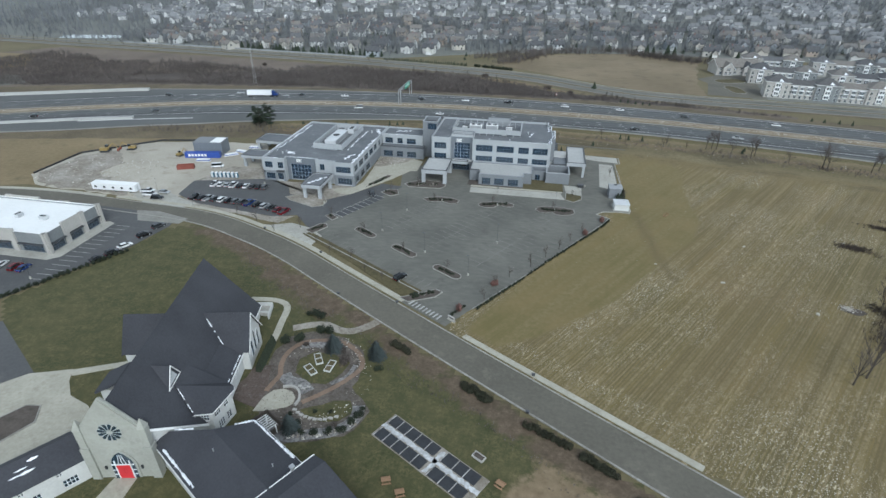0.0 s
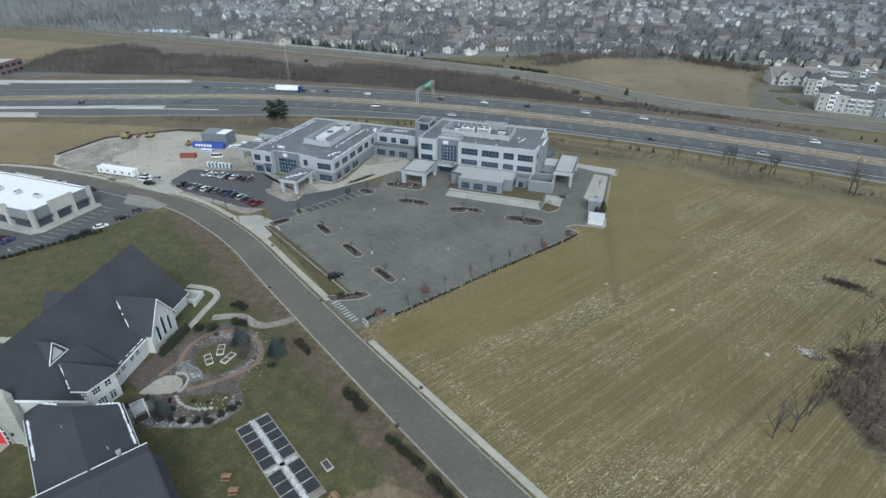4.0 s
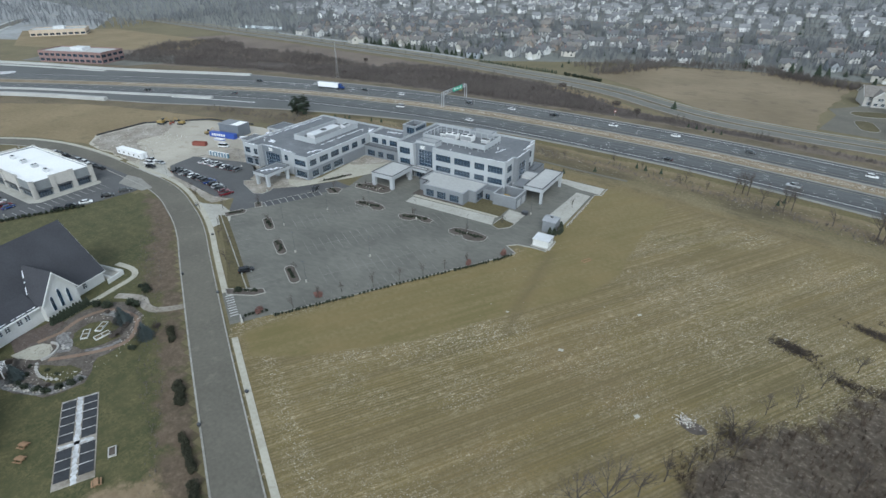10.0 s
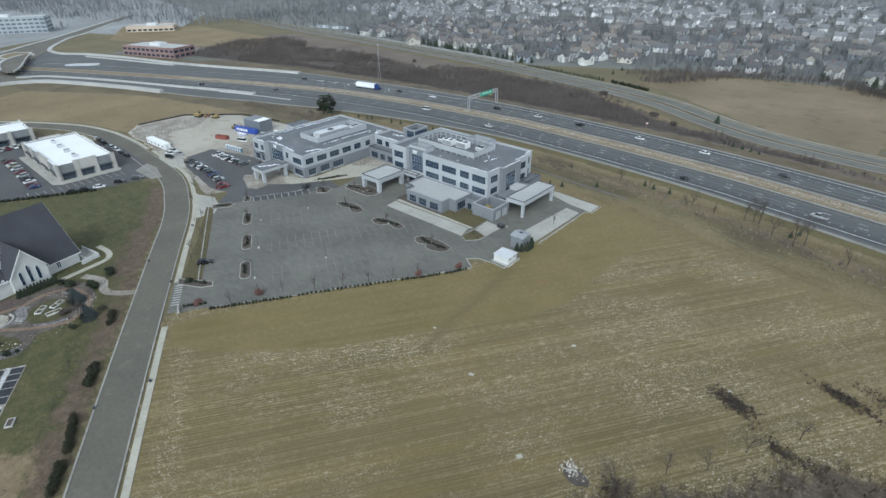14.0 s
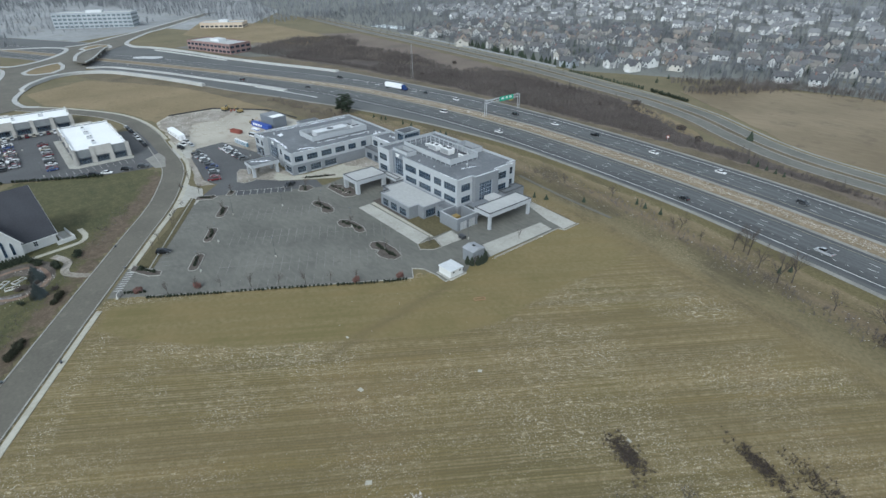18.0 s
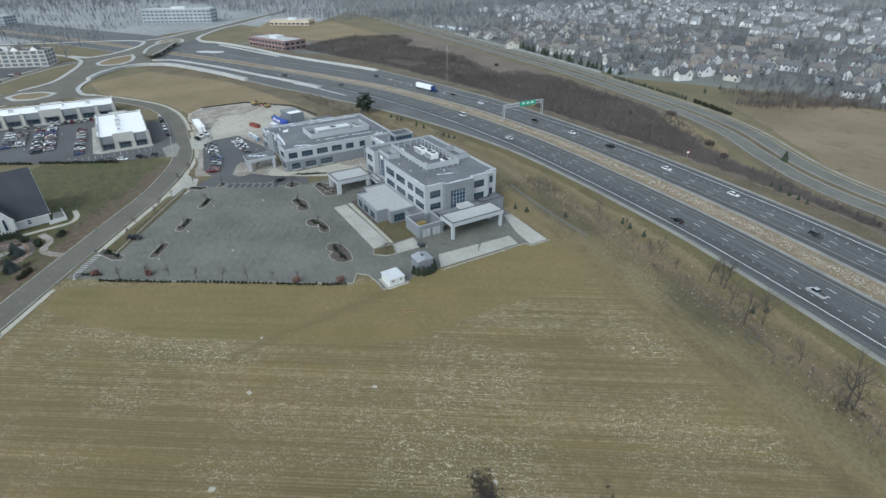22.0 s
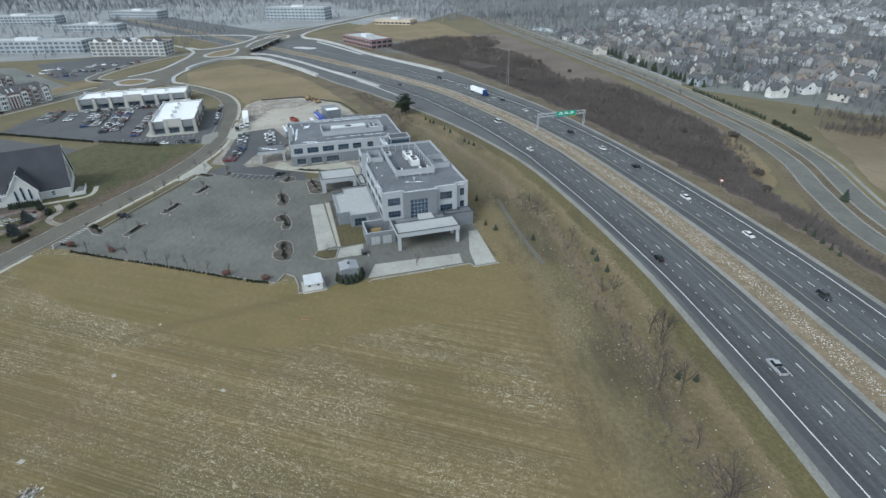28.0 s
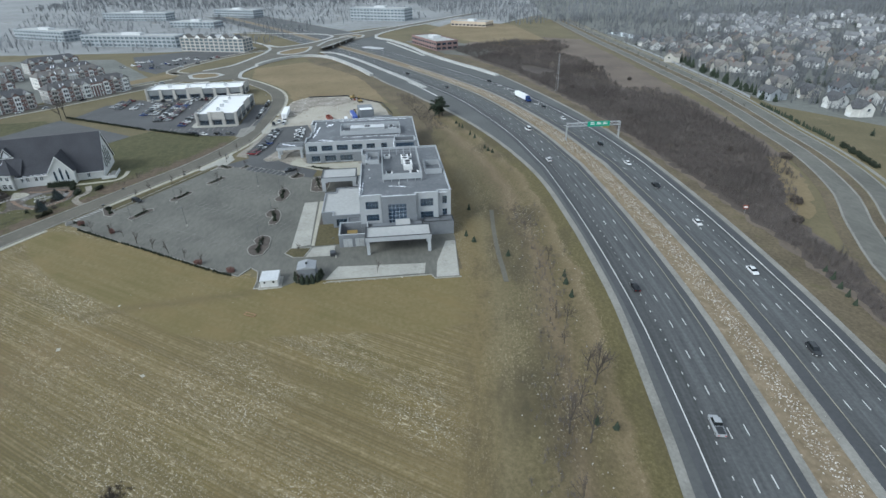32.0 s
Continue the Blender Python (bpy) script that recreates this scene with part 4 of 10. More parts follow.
ground_piece("north_east_slab", sheet([(29, 246.5), (38, 245.4), (38, 252.4), (15, 254.2), (15, 251)], 0.2, 0.1), M_CONC, "pale concrete slab at the corner of the drive", "pavement")
ground_piece("loading_slab", sheet([(13.6, 205.6), (19.8, 203.8), (20, 213), (12.8, 213.4)], 0.2, 0.1), M_CONC, "concrete loading pad", "pavement")
ground_piece("clinic_lawn", sheet([(-4.2, 206.3), (12.4, 206.2), (12.2, 214.7), (4.8, 214.7), (4.7, 217.1), (-0.9, 217.1), (-0.9, 211.7), (-4.2, 211.7)], 0.18, 0.1), M_LAWN, "small lawn between clinic wings", "lawn")
ground_piece("clinic_path", sheet([(-26, 204.6), (12, 205), (12, 206), (-26, 206.2)], 0.22, 0.1), M_WALK, "narrow path along the clinic front", "pavement")
ground_piece("foundation_bed", sheet([(-27.6, 206.4), (-4.3, 206.4), (-4.3, 207.5), (-23.2, 207.5), (-23.4, 211.4), (-27.6, 211.4)], 0.24, 0.1), M_MULCH, "narrow dark mulch bed along the low clinic wing", "planting bed")
ground_piece("entrance_path", sheet([(-82, 190.2), (-78, 186.6), (-72.8, 186.4), (-66, 197), (-60, 206.5), (-55, 216.5), (-52, 217), (-52, 229), (-57, 232), (-73.5, 232), (-72.5, 218), (-71.5, 200), (-73.6, 194)], 0.24, 0.12),
             M_WALK, "pale concrete plaza between the clinic wings", "pavement")
ground_piece("plaza_bed", sheet([(-69, 194.5), (-64.5, 202.5), (-61.5, 209), (-63.5, 209.5), (-67.5, 201)], 0.3, 0.1), M_MULCH, "dark planting bed in the plaza", "planting bed")
ground_piece("plaza_mulch", sheet([(-73, 219), (-70, 219), (-60, 226), (-57, 232), (-73, 232)], 0.28, 0.1), M_SPOIL, "brown planting bed against the clinic", "planting bed")
ground_piece("lot_mown_edge", sheet([(-34.5, 121), (-29, 124.5), (-52.5, 139), (-75.5, 152.8), (-78, 151), (-55, 136)], 0.21, 0.1), M_LAWN, "thin grass strip between street and lot", "lawn")
g = Geo()
ribbon(g, [Vector(p) for p in LOT[2:8]], -0.35, 0.0, 0.0, 0.3)
ribbon(g, [Vector(p) for p in LOT[7:13]], -0.35, 0.0, 0.0, 0.3)
ribbon(g, [Vector(p) for p in LOT[-2:] + LOT[-1:]][:2], -0.35, 0.0, 0.0, 0.3)
ribbon(g, [Vector((36.2, 212)), Vector((36.2, 244)), Vector((38.6, 245)), Vector((38.6, 253))], -0.35, 0.0, 0.0, 0.3)
ground_piece("lot_kerb", g, M_KERB, "concrete kerb round the parking lot", "kerb")

# painted stall lines
g = Geo()
U = Vector((-0.857, 0.514))
W = Vector((0.514, 0.857))


def line_mark(geo, a, b, w, z):
    d = (b - a).normalized()
    s = Vector((-d.y, d.x)) * w / 2
    geo.add([(*(a - s), z), (*(b - s), z), (*(b + s), z), (*(a + s), z)], [(0, 1, 2, 3)])


o = Vector((-27.5, 122.9))
for i in range(20):
    a = o + U * (3 + 2.75 * i)
    line_mark(g, a, a + W * 5.6, 0.16, 0.16)
for row, c in enumerate((Vector((-18, 136.5)), Vector((-34.5, 146.5)), Vector((-51, 157)))):
    n = (22, 21, 12)[row] if row < 2 else 12
    for i in range(n):
        a = c + W * (5 + 2.75 * i)
        line_mark(g, a - U * 5.4, a + U * 5.4, 0.16, 0.16)
    line_mark(g, c + W * 5, c + W * (5 + 2.75 * (n - 1)), 0.16, 0.16)
for i in range(16):
    a = Vector((-8.5, 124.5)) + W * (2 + 2.75 * i)
    line_mark(g, a, a + U * 5.4, 0.14, 0.16)
ground_piece("stall_lines", g, M_FADED, "worn white stall lines on the lot", "road marking")
g = Geo()
o, d = Vector((-73.2, 168.6)), (Vector((-61.6, 190.0)) - Vector((-73.2, 168.6))).normalized()
e = Vector((d.y, -d.x))
for i in range(9):
    a = o + d * 2.78 * i
    line_mark(g, a, a + e * 5.2, 0.22, 0.2)
for i in range(9):
    a = Vector((-31.2, 117.3)) + Vector((0.857, -0.514)) * (1.3 * i)
    line_mark(g, a, a + W * 2.6 - W * 0.4, 0.55, 0.2)
bay_ = Geo()
for i in range(8):
    a = o + d * (2.78 * i + 0.2)
    line_mark(bay_, a + d * 1.2, a + d * 1.2 + e * 5.0, 2.3, 0.185)
ground_piece("bay_asphalt", bay_, M_SHOULDER, "dark sealed asphalt of the accessible bays", "parking lot")
ground_piece("crosswalk", g, M_CROSS, "white crosswalk bars and accessible bay lines", "road marking")


def island(name, poly, fill, label):
    """A kerbed planting island."""
    t = thing(name, label, "planting island", kind="structure")
    part("kerb", Geo().ring(poly, inset(poly, 0.26), 0.05, 0.3), M_KERB, t)
    part("bed", Geo().prism(inset(poly, 0.26), 0.05, 0.26, bottom=False), fill, t)
    return t


def capsule(a, b, r, n=6):
    a, b = Vector(a), Vector(b)
    t = math.atan2((b - a).y, (b - a).x)
    out = []
    for c, s in ((b, -90), (a, 90)):
        for i in range(n + 1):
            k = t + radians(s + 180 * i / n)
            out.append((c.x + r * math.cos(k), c.y + r * math.sin(k)))
    return out


for a, b in (((-20.5, 134.2), (-27, 138.2)), ((-36.8, 144.2), (-43.3, 148.3)), ((-53.6, 154.3), (-59.5, 158.2))):
    island("lot_island", capsule(a, b, 1.7), M_MULCH, "kerbed oval lot island with dark shrubs")
for poly in ([(-42.5, 188.2), (-41.2, 189.6), (-36.4, 191.3), (-31, 190.6), (-28.4, 189), (-29, 186.7), (-31.5, 185.7), (-34.5, 187.3), (-37.5, 186.3), (-40.8, 186.3)],
             [(-20.5, 187.7), (-19.2, 189.4), (-15.5, 190.6), (-10, 190.9), (-6.9, 189.9), (-7.0, 187.7), (-9.2, 187.1), (-12.6, 188.1), (-14.4, 185.5), (-17, 184.9), (-19.6, 185.8)],
             [(1.9, 187), (2.8, 189.2), (5, 190.2), (11, 190.5), (16, 189.4), (16.4, 186.6), (15, 184.9), (11.8, 183.7), (9.5, 184), (8, 185.9), (5.5, 184.6), (3, 185.3)]):
    island("lot_island", poly, M_MULCH, "kerbed angular lot island with dark shrubs")
island("entrance_island", [(-34.8, 120.0), (-31.8, 118.2), (-24.6, 122.0), (-22.8, 125.0), (-25.2, 126.2), (-29.5, 123.2)], M_MULCH, "kerbed island at the lot entrance")
island("canopy_island", [(-54, 202), (-51.5, 198.8), (-38, 199.5), (-36.2, 202.5), (-37.5, 206.5), (-47.5, 207.5)], M_MULCH, "kerbed bed beside the entrance canopy")
island("west_canopy_island", [(-97.5, 179), (-94, 176.2), (-83, 172), (-79.6, 174), (-79.3, 178), (-82, 182.5), (-92, 183.5)], M_SPOIL, "kerbed bed round the west canopy")
island("bay_island", [(-75.5, 166), (-71.5, 162.8), (-70.0, 165.2), (-73.6, 168.2)], M_MULCH, "small kerbed island with a shrub")
island("bay_island", [(-61.2, 191), (-56.4, 188), (-53.4, 190.5), (-55, 195), (-58.8, 194.8)], M_MULCH, "small kerbed island with shrubs")
island("apron_island", [(-78, 153.5), (-74.5, 151.6), (-71.0, 157.5), (-72.5, 160), (-74.8, 159.6)], M_MULCH, "kerbed island beside the drive")
island("slab_island", [(13, 198.2), (16.5, 196.6), (19.6, 199.8), (20, 203.4), (13.5, 205.3)], M_LAWN, "kerbed grass island at the slab's end")

# ---- buildings ----
def facade(parent, p0, p1, z0, z1, wall, windows=(), thick=0.4, glass=None, name="wall", far=False):
    """A wall from p0 to p1 with real openings; outside is to the right. windows: (s0, s1, h0, h1, columns, rows) in metres along and up."""
    p0, p1 = Vector(p0), Vector(p1)
    L = (p1 - p0).length
    d = (p1 - p0) / L
    n = Vector((d.y, -d.x))
    m = Matrix(((d.x, -n.x, 0, p0.x), (d.y, -n.y, 0, p0.y), (0, 0, 1, 0), (0, 0, 0, 1)))
    g = Geo()
    xs = sorted({0.0, L, *[w[0] for w in windows], *[w[1] for w in windows]})
    zs = sorted({z0, z1, *[w[2] for w in windows], *[w[3] for w in windows]})
    idx = {}

    def vid(i, k, side):
        if (i, k, side) not in idx:
            idx[i, k, side] = len(g.v)
            g.v.append(tuple(m @ Vector((xs[i], thick * side, zs[k]))))
        return idx[i, k, side]

    def solid(i, k):
        if not (0 <= i < len(xs) - 1 and 0 <= k < len(zs) - 1):
            return False
        x, z = (xs[i] + xs[i + 1]) / 2, (zs[k] + zs[k + 1]) / 2
        return not any(w[0] < x < w[1] and w[2] < z < w[3] for w in windows)

    for i in range(len(xs) - 1):
        for k in range(len(zs) - 1):
            if not solid(i, k):
                continue
            g.f.append((vid(i, k, 0), vid(i + 1, k, 0), vid(i + 1, k + 1, 0), vid(i, k + 1, 0)))
            g.f.append((vid(i, k + 1, 1), vid(i + 1, k + 1, 1), vid(i + 1, k, 1), vid(i, k, 1)))
            for di, dk, e0, e1 in ((-1, 0, (i, k + 1), (i, k)), (1, 0, (i + 1, k), (i + 1, k + 1)), (0, -1, (i, k), (i + 1, k)), (0, 1, (i + 1, k + 1), (i, k + 1))):
                if not solid(i + di, k + dk) and 0 <= i + di < len(xs) - 1:
                    g.f.append((vid(*e1, 0), vid(*e0, 0), vid(*e0, 1), vid(*e1, 1)))
    body = part(name, g, wall, parent)
    if far:
        f, pn = Geo(), Geo()
        for a, b, c, e, nc, nr in [w[:6] for w in windows]:
            f.box(a, 0.1, c, a + 0.12, 0.22, e, m).box(b - 0.12, 0.1, c, b, 0.22, e, m).box(a, 0.1, e - 0.12, b, 0.22, e, m).box((a + b) / 2 - 0.06, 0.1, c, (a + b) / 2 + 0.06, 0.22, e, m)
            pn.box(a + 0.02, 0.24, c, b - 0.02, 0.27, e, m)
        if windows:
            part("window_frames", f, windows[0][6] if len(windows[0]) > 6 else M_FRAME, parent)["kind"] = "stuff"
            part("panes", pn, glass or M_GLASS, parent)["kind"] = "stuff"
        return body
    for w in windows:
        a, b, c, e, nc, nr = w[:6]
        f = Geo()
        t = 0.07
        f.box(a, 0.12, c, a + t, 0.26, e, m).box(b - t, 0.12, c, b, 0.26, e, m).box(a + t, 0.12, c, b - t, 0.26, c + t, m).box(a + t, 0.12, e - t, b - t, 0.26, e, m)
        for i in range(1, nc):
            x = a + (b - a) * i / nc
            f.box(x - 0.045, 0.13, c + t, x + 0.045, 0.25, e - t, m)
        for i in range(1, nr):
            z = c + (e - c) * i / nr
            f.box(a + t, 0.14, z - 0.045, b - t, 0.24, z + 0.045, m)
        win = part("window", f, w[6] if len(w) > 6 else M_FRAME, parent)
        part("pane", Geo().box(a + t, 0.18, c + t, b - t, 0.2, e - t, m), w[7] if len(w) > 7 else glass or M_GLASS, win)
    return body


def block(parent, poly, z0, z1, wall, wins=None, roof=None, parapet=0.9, cap=None, glass=None, far=False):
    """A flat-roofed volume: walls with openings, a roof slab below the parapet, a coping."""
    wins = wins or {}
    n = len(poly)
    ins = inset(poly, 0.4)
    for i in range(n):
        facade(parent, poly[i], poly[(i + 1) % n], z0, z1, wall, wins.get(i, ()), glass=glass, far=far)
    part("roof", Geo().prism(ins, z1 - parapet - 0.25, z1 - parapet), roof or M_ROOF, parent)
    part("floor_slab", Geo().prism(ins, z0, z0 + 0.15), M_CONC, parent)
    part("coping", Geo().ring(inset(poly, -0.06), inset(poly, 0.46), z1, z1 + 0.12), cap or M_WHITEWALL, parent)


def rect(x0, y0, x1, y1):
    return [(x0, y0), (x1, y0), (x1, y1), (x0, y1)]


def row(spans, levels, cols=4, rows=2):
    return [(a, b, c, e, cols, rows) for a, b in spans for c, e in levels]


def panels(parent, name, boxes, mat, label=""):
    for b in boxes:
        part(name, Geo().box(*b), mat, parent, label)


clinic = thing("medical_building", "modern grey-and-white panel medical centre with snowy flat roofs", "building")
UP = [(9.7, 12.5), (5.2, 7.6)]
# three-storey block
block(clinic, [(-46.3, 222.3), (-37.8, 222.3), (-37.8, 224.3), (-28.0, 224.3), (-28.0, 222.3), (6.0, 222.3), (6.0, 229.8), (7.6, 229.8), (7.6, 241.8), (6.0, 241.8), (6.0, 249.6), (4.6, 249.6), (4.6, 254.2), (-46.3, 254.2)],
      0.1, 14.8, M_WHITEWALL,
      {0: row([(1.2, 6.6)], UP), 2: [(1.4, 8.6, 4.9, 12.2, 5, 5, M_SILVERWALL, M_BLUEGLASS)], 4: row([(1.6, 8.9), (10.7, 18.2), (20.2, 24.7), (26.3, 32.8)], UP, 5, 2), 5: row([(2.0, 6.4)], UP, 4, 2),
       7: [(2.2, 8.6, 4.6, 11.8, 5, 5, M_SILVERWALL, M_BLUEGLASS)], 9: row([(1.5, 6.0)], UP, 4, 2), 11: row([(1.6, 3.2)], UP, 2, 2), 12: row([(4, 11), (15, 22), (26, 33), (38, 46)], UP, 5, 2)}, parapet=0.75)
# panels of darker cladding and ground-floor base laid on the walls
panels(clinic, "cladding", [(-37.75, 224.15, 12.2, -28.05, 224.28, 14.9), (-37.75, 224.15, 4.0, -36.4, 224.28, 12.2), (-29.4, 224.15, 4.0, -28.05, 224.28, 12.2)], M_DARKWALL, "blue-grey cladding panel")
panels(clinic, "bay_cladding", [(7.62, 229.85, 11.8, 7.75, 241.75, 14.7), (6.1, 229.66, 4.4, 7.7, 229.78, 14.7), (7.62, 229.85, 0.2, 7.75, 232.0, 11.8), (7.62, 238.4, 0.2, 7.75, 241.75, 11.8)], M_GREYWALL, "mid-grey cladding panel")
panels(clinic, "base_cladding", [(-46.25, 222.14, 0.1, -37.85, 222.27, 4.4), (-27.95, 222.14, 0.1, 5.95, 222.27, 4.4), (6.02, 222.35, 0.1, 6.16, 229.75, 4.3), (6.02, 241.85, 0.1, 6.16, 249.5, 4.3), (4.62, 249.65, 0.1, 4.76, 254.1, 4.3)], M_GREYWALL, "mid-grey ground-floor cladding")
# raised frames behind the glazed bays
for x0, y0, x1, y1, z1 in ((-37.8, 224.6, -28.0, 229.6, 16.0), (-24.4, 246.8, -13.6, 253.2, 16.2)):
    part("roof_screen", Geo().ring(rect(x0, y0, x1, y1), inset(rect(x0, y0, x1, y1), 0.35), 14.0, z1), M_WHITEWALL, clinic)
    part("coping", Geo().ring(inset(rect(x0, y0, x1, y1), -0.05), inset(rect(x0, y0, x1, y1), 0.42), z1, z1 + 0.1), M_GREYWALL, clinic)
# roof-top plant screen on stub posts
panels(clinic, "plant_screen", [(-38.4, 230.6, 15.0, -7.6, 230.85, 17.2), (-7.85, 230.85, 15.0, -7.6, 245.2, 17.2)], M_WHITEWALL, "pale metal screen beside rooftop plant")
panels(clinic, "screen_rail", [(-38.4, 230.85, 16.75, -38.1, 245.2, 17.2), (-38.1, 244.9, 16.75, -7.85, 245.2, 17.2), (-38.36, 230.85, 15.6, -38.2, 245.1, 15.75), (-38.1, 245.0, 15.6, -7.85, 245.15, 15.75)], M_WHITEWALL)
panels(clinic, "screen_post", [(-38.0 + 3.0 * i, y - 0.12, 14.0, -37.76 + 3.0 * i, y + 0.12, 16.9) for i in range(11) for y in (230.9, 244.9)], M_GALV)
panels(clinic, "screen_post", [(x - 0.12, 230.9 + 2.9 * i, 14.0, x + 0.12, 231.14 + 2.9 * i, 16.9) for i in range(1, 5) for x in (-38.1, -7.9)], M_GALV)
block(clinic, rect(-53.4, 236.4, -46.4, 245.4), 0.1, 17.3, M_GREYWALL, {0: [(2.2, 6.5, 13.6, 16.5, 3, 1)], 1: [(0.6, 8.4, 15.0, 16.6, 5, 1)]}, cap=M_WHITEWALL, roof=M_DARKTRIM, parapet=1.9)
# low clinic wing
block(clinic, [(-23.0, 207.6), (-4.3, 207.6), (-4.3, 211.8), (-1.0, 211.8), (-1.0, 221.9), (-27.4, 221.9), (-27.4, 211.6), (-23.0, 211.6)], 0.1, 4.9, M_GREYWALL,
      {0: row([(1.4, 5.0), (6.6, 10.6), (12.4, 16.6)], [(0.5, 3.3)], 4, 2), 3: row([(1.2, 6.2)], [(0.5, 3.4)], 4, 2)}, roof=M_PALEROOF, parapet=0.3, cap=M_SILVERWALL)
part("dark_coping", Geo().box(-27.7, 211.3, 5.05, -23.3, 211.7, 5.3).box(-27.7, 211.7, 5.05, -27.3, 221.9, 5.3).box(-23.3, 207.4, 5.05, -22.9, 211.3, 5.3), M_DARKTRIM, clinic)
block(clinic, rect(-0.8, 217.2, 4.6, 221.9), 0.1, 4.2, M_GREYWALL, {0: row([(1.2, 3.2)], [(0.2, 2.6)], 2, 1)}, parapet=0.3, cap=M_GREYWALL)
# eastern low base
block(clinic, [(6.3, 243.8), (9.6, 243.8), (9.6, 254.6), (5.0, 254.6), (5.0, 249.9), (6.3, 249.9)], 0.1, 5.2, M_GREYWALL, parapet=0.5, cap=M_DARKTRIM)
# glazed lobby under the bay
facade(clinic, (-37.6, 222.9), (-28.2, 222.9), 0.1, 4.4, M_GREYWALL, [(0.8, 8.4, 0.15, 3.2, 6, 2)])
part("lobby_roof", Geo().box(-37.7, 222.35, 4.42, -28.1, 224.25, 4.7), M_PALEROOF, clinic)

# two-storey block
UP2 = [(5.9, 8.5)]
LOW2 = [(0.8, 3.5)]
block(clinic, [(-113.9, 194.4), (-104.0, 194.4), (-104.0, 197.0), (-90.6, 197.0), (-90.6, 195.8), (-82.2, 195.8), (-82.2, 194.4), (-73.6, 194.4), (-73.6, 248.0), (-113.9, 248.0)], 0.1, 10.2, M_WHITEWALL,
      {0: row([(1.0, 4.4), (6.8, 9.2)], UP2, 3, 2) + row([(1.0, 5.0), (6.2, 8.8)], LOW2, 4, 2), 2: [(1.6, 10.6, 0.4, 7.2, 6, 4, M_SILVERWALL, M_BLUEGLASS)], 4: row([(1.8, 3.8)], UP2, 2, 2), 6: row([(1.0, 7.4)], UP2, 5, 2) + row([(1.4, 7.6)], LOW2, 5, 2),
       7: row([(1.6, 5.6), (7.6, 12.8), (14.8, 20.0), (22.0, 27.0), (29.0, 33.0), (36.0, 38.8)], UP2, 4, 2) + row([(2.4, 6.4), (8.8, 14.0), (16.0, 22.0)], LOW2, 4, 2),
       8: row([(4, 9), (13, 18), (22, 27), (31, 36)], UP2, 4, 2), 9: row([(4, 9), (14, 19), (24, 29), (34, 39), (44, 49)], UP2 + LOW2, 4, 2)}, parapet=0.7)
panels(clinic, "base_cladding", [(-113.85, 194.24, 0.1, -113.0, 194.37, 4.6), (-113.85, 194.24, 3.6, -104.05, 194.37, 4.6), (-108.8, 194.24, 0.1, -107.8, 194.37, 3.6), (-105.1, 194.24, 0.1, -104.05, 194.37, 3.6), (-113.0, 194.24, 0.1, -108.8, 194.37, 0.75), (-82.15, 194.24, 3.6, -73.65, 194.37, 4.8), (-82.15, 194.24, 0.1, -80.9, 194.37, 3.6), (-74.5, 194.24, 0.1, -73.65, 194.37, 3.6), (-73.58, 194.45, 3.6, -73.44, 236.0, 4.8), (-73.58, 194.45, 0.1, -73.44, 196.7, 3.6), (-73.58, 200.9, 0.1, -73.44, 203.1, 3.6), (-73.58, 208.5, 0.1, -73.44, 210.3, 3.6), (-73.58, 216.5, 0.1, -73.44, 236.0, 3.6)], M_GREYWALL, "mid-grey ground-floor cladding")
panels(clinic, "cladding", [(-103.9, 196.84, 7.25, -90.7, 196.97, 10.1), (-103.9, 196.84, 0.1, -102.5, 196.97, 7.25), (-93.3, 196.84, 0.1, -90.7, 196.97, 7.25)], M_DARKWALL, "blue-grey cladding panel")
# ledge over the ground floor of the west bay
part("ledge", Geo().box(-107.5, 193.2, 4.7, -104.1, 194.3, 5.0), M_DARKTRIM, clinic)
scr2 = rect(-97.5, 210.6, -84.0, 240.4)
part("plant_screen", Geo().ring(scr2, inset(scr2, 0.3), 9.9, 12.3), M_WHITEWALL, clinic, "pale metal screen round rooftop plant")
panels(clinic, "screen_post", [(x - 0.1, 210.8 + 2.9 * i, 9.3, x + 0.1, 211.0 + 2.9 * i, 12.1) for i in range(11) for x in (-97.2, -84.3)], M_GALV)
# link between the blocks
block(clinic, rect(-73.4, 236.2, -53.6, 248.0), 0.1, 10.1, M_WHITEWALL, {0: row([(1.4, 5.2), (7.4, 10.0), (12.0, 16.4)], UP2, 3, 2)}, parapet=0.6)
block(clinic, rect(-73.3, 232.0, -52.4, 236.0), 0.1, 5.4, M_GREYWALL, {0: row([(1.6, 6.0), (8.0, 11.0), (13.0, 17.4)], LOW2, 3, 2)}, parapet=0.5, cap=M_DARKTRIM)
def canopy(name, x0, y0, x1, y1, z0, z1, cols, label, roof=M_PALEROOF, cs=0.6, cap=M_DARKTRIM):
    t = thing(name, label, "canopy")
    r = rect(x0, y0, x1, y1)
    part("fascia", Geo().ring(r, inset(r, 0.35), z0, z1), M_WHITEWALL, t)
    part("deck", Geo().prism(inset(r, 0.35), z0 + 0.05, z1 - 0.3), roof, t)
    part("coping", Geo().ring(inset(r, -0.05), inset(r, 0.4), z1, z1 + 0.1), cap, t)
    for x, y in cols:
        part("column", Geo().box(x - cs, y - cs, 0.1, x + cs, y + cs, z0), M_WHITEWALL, t)
    return t


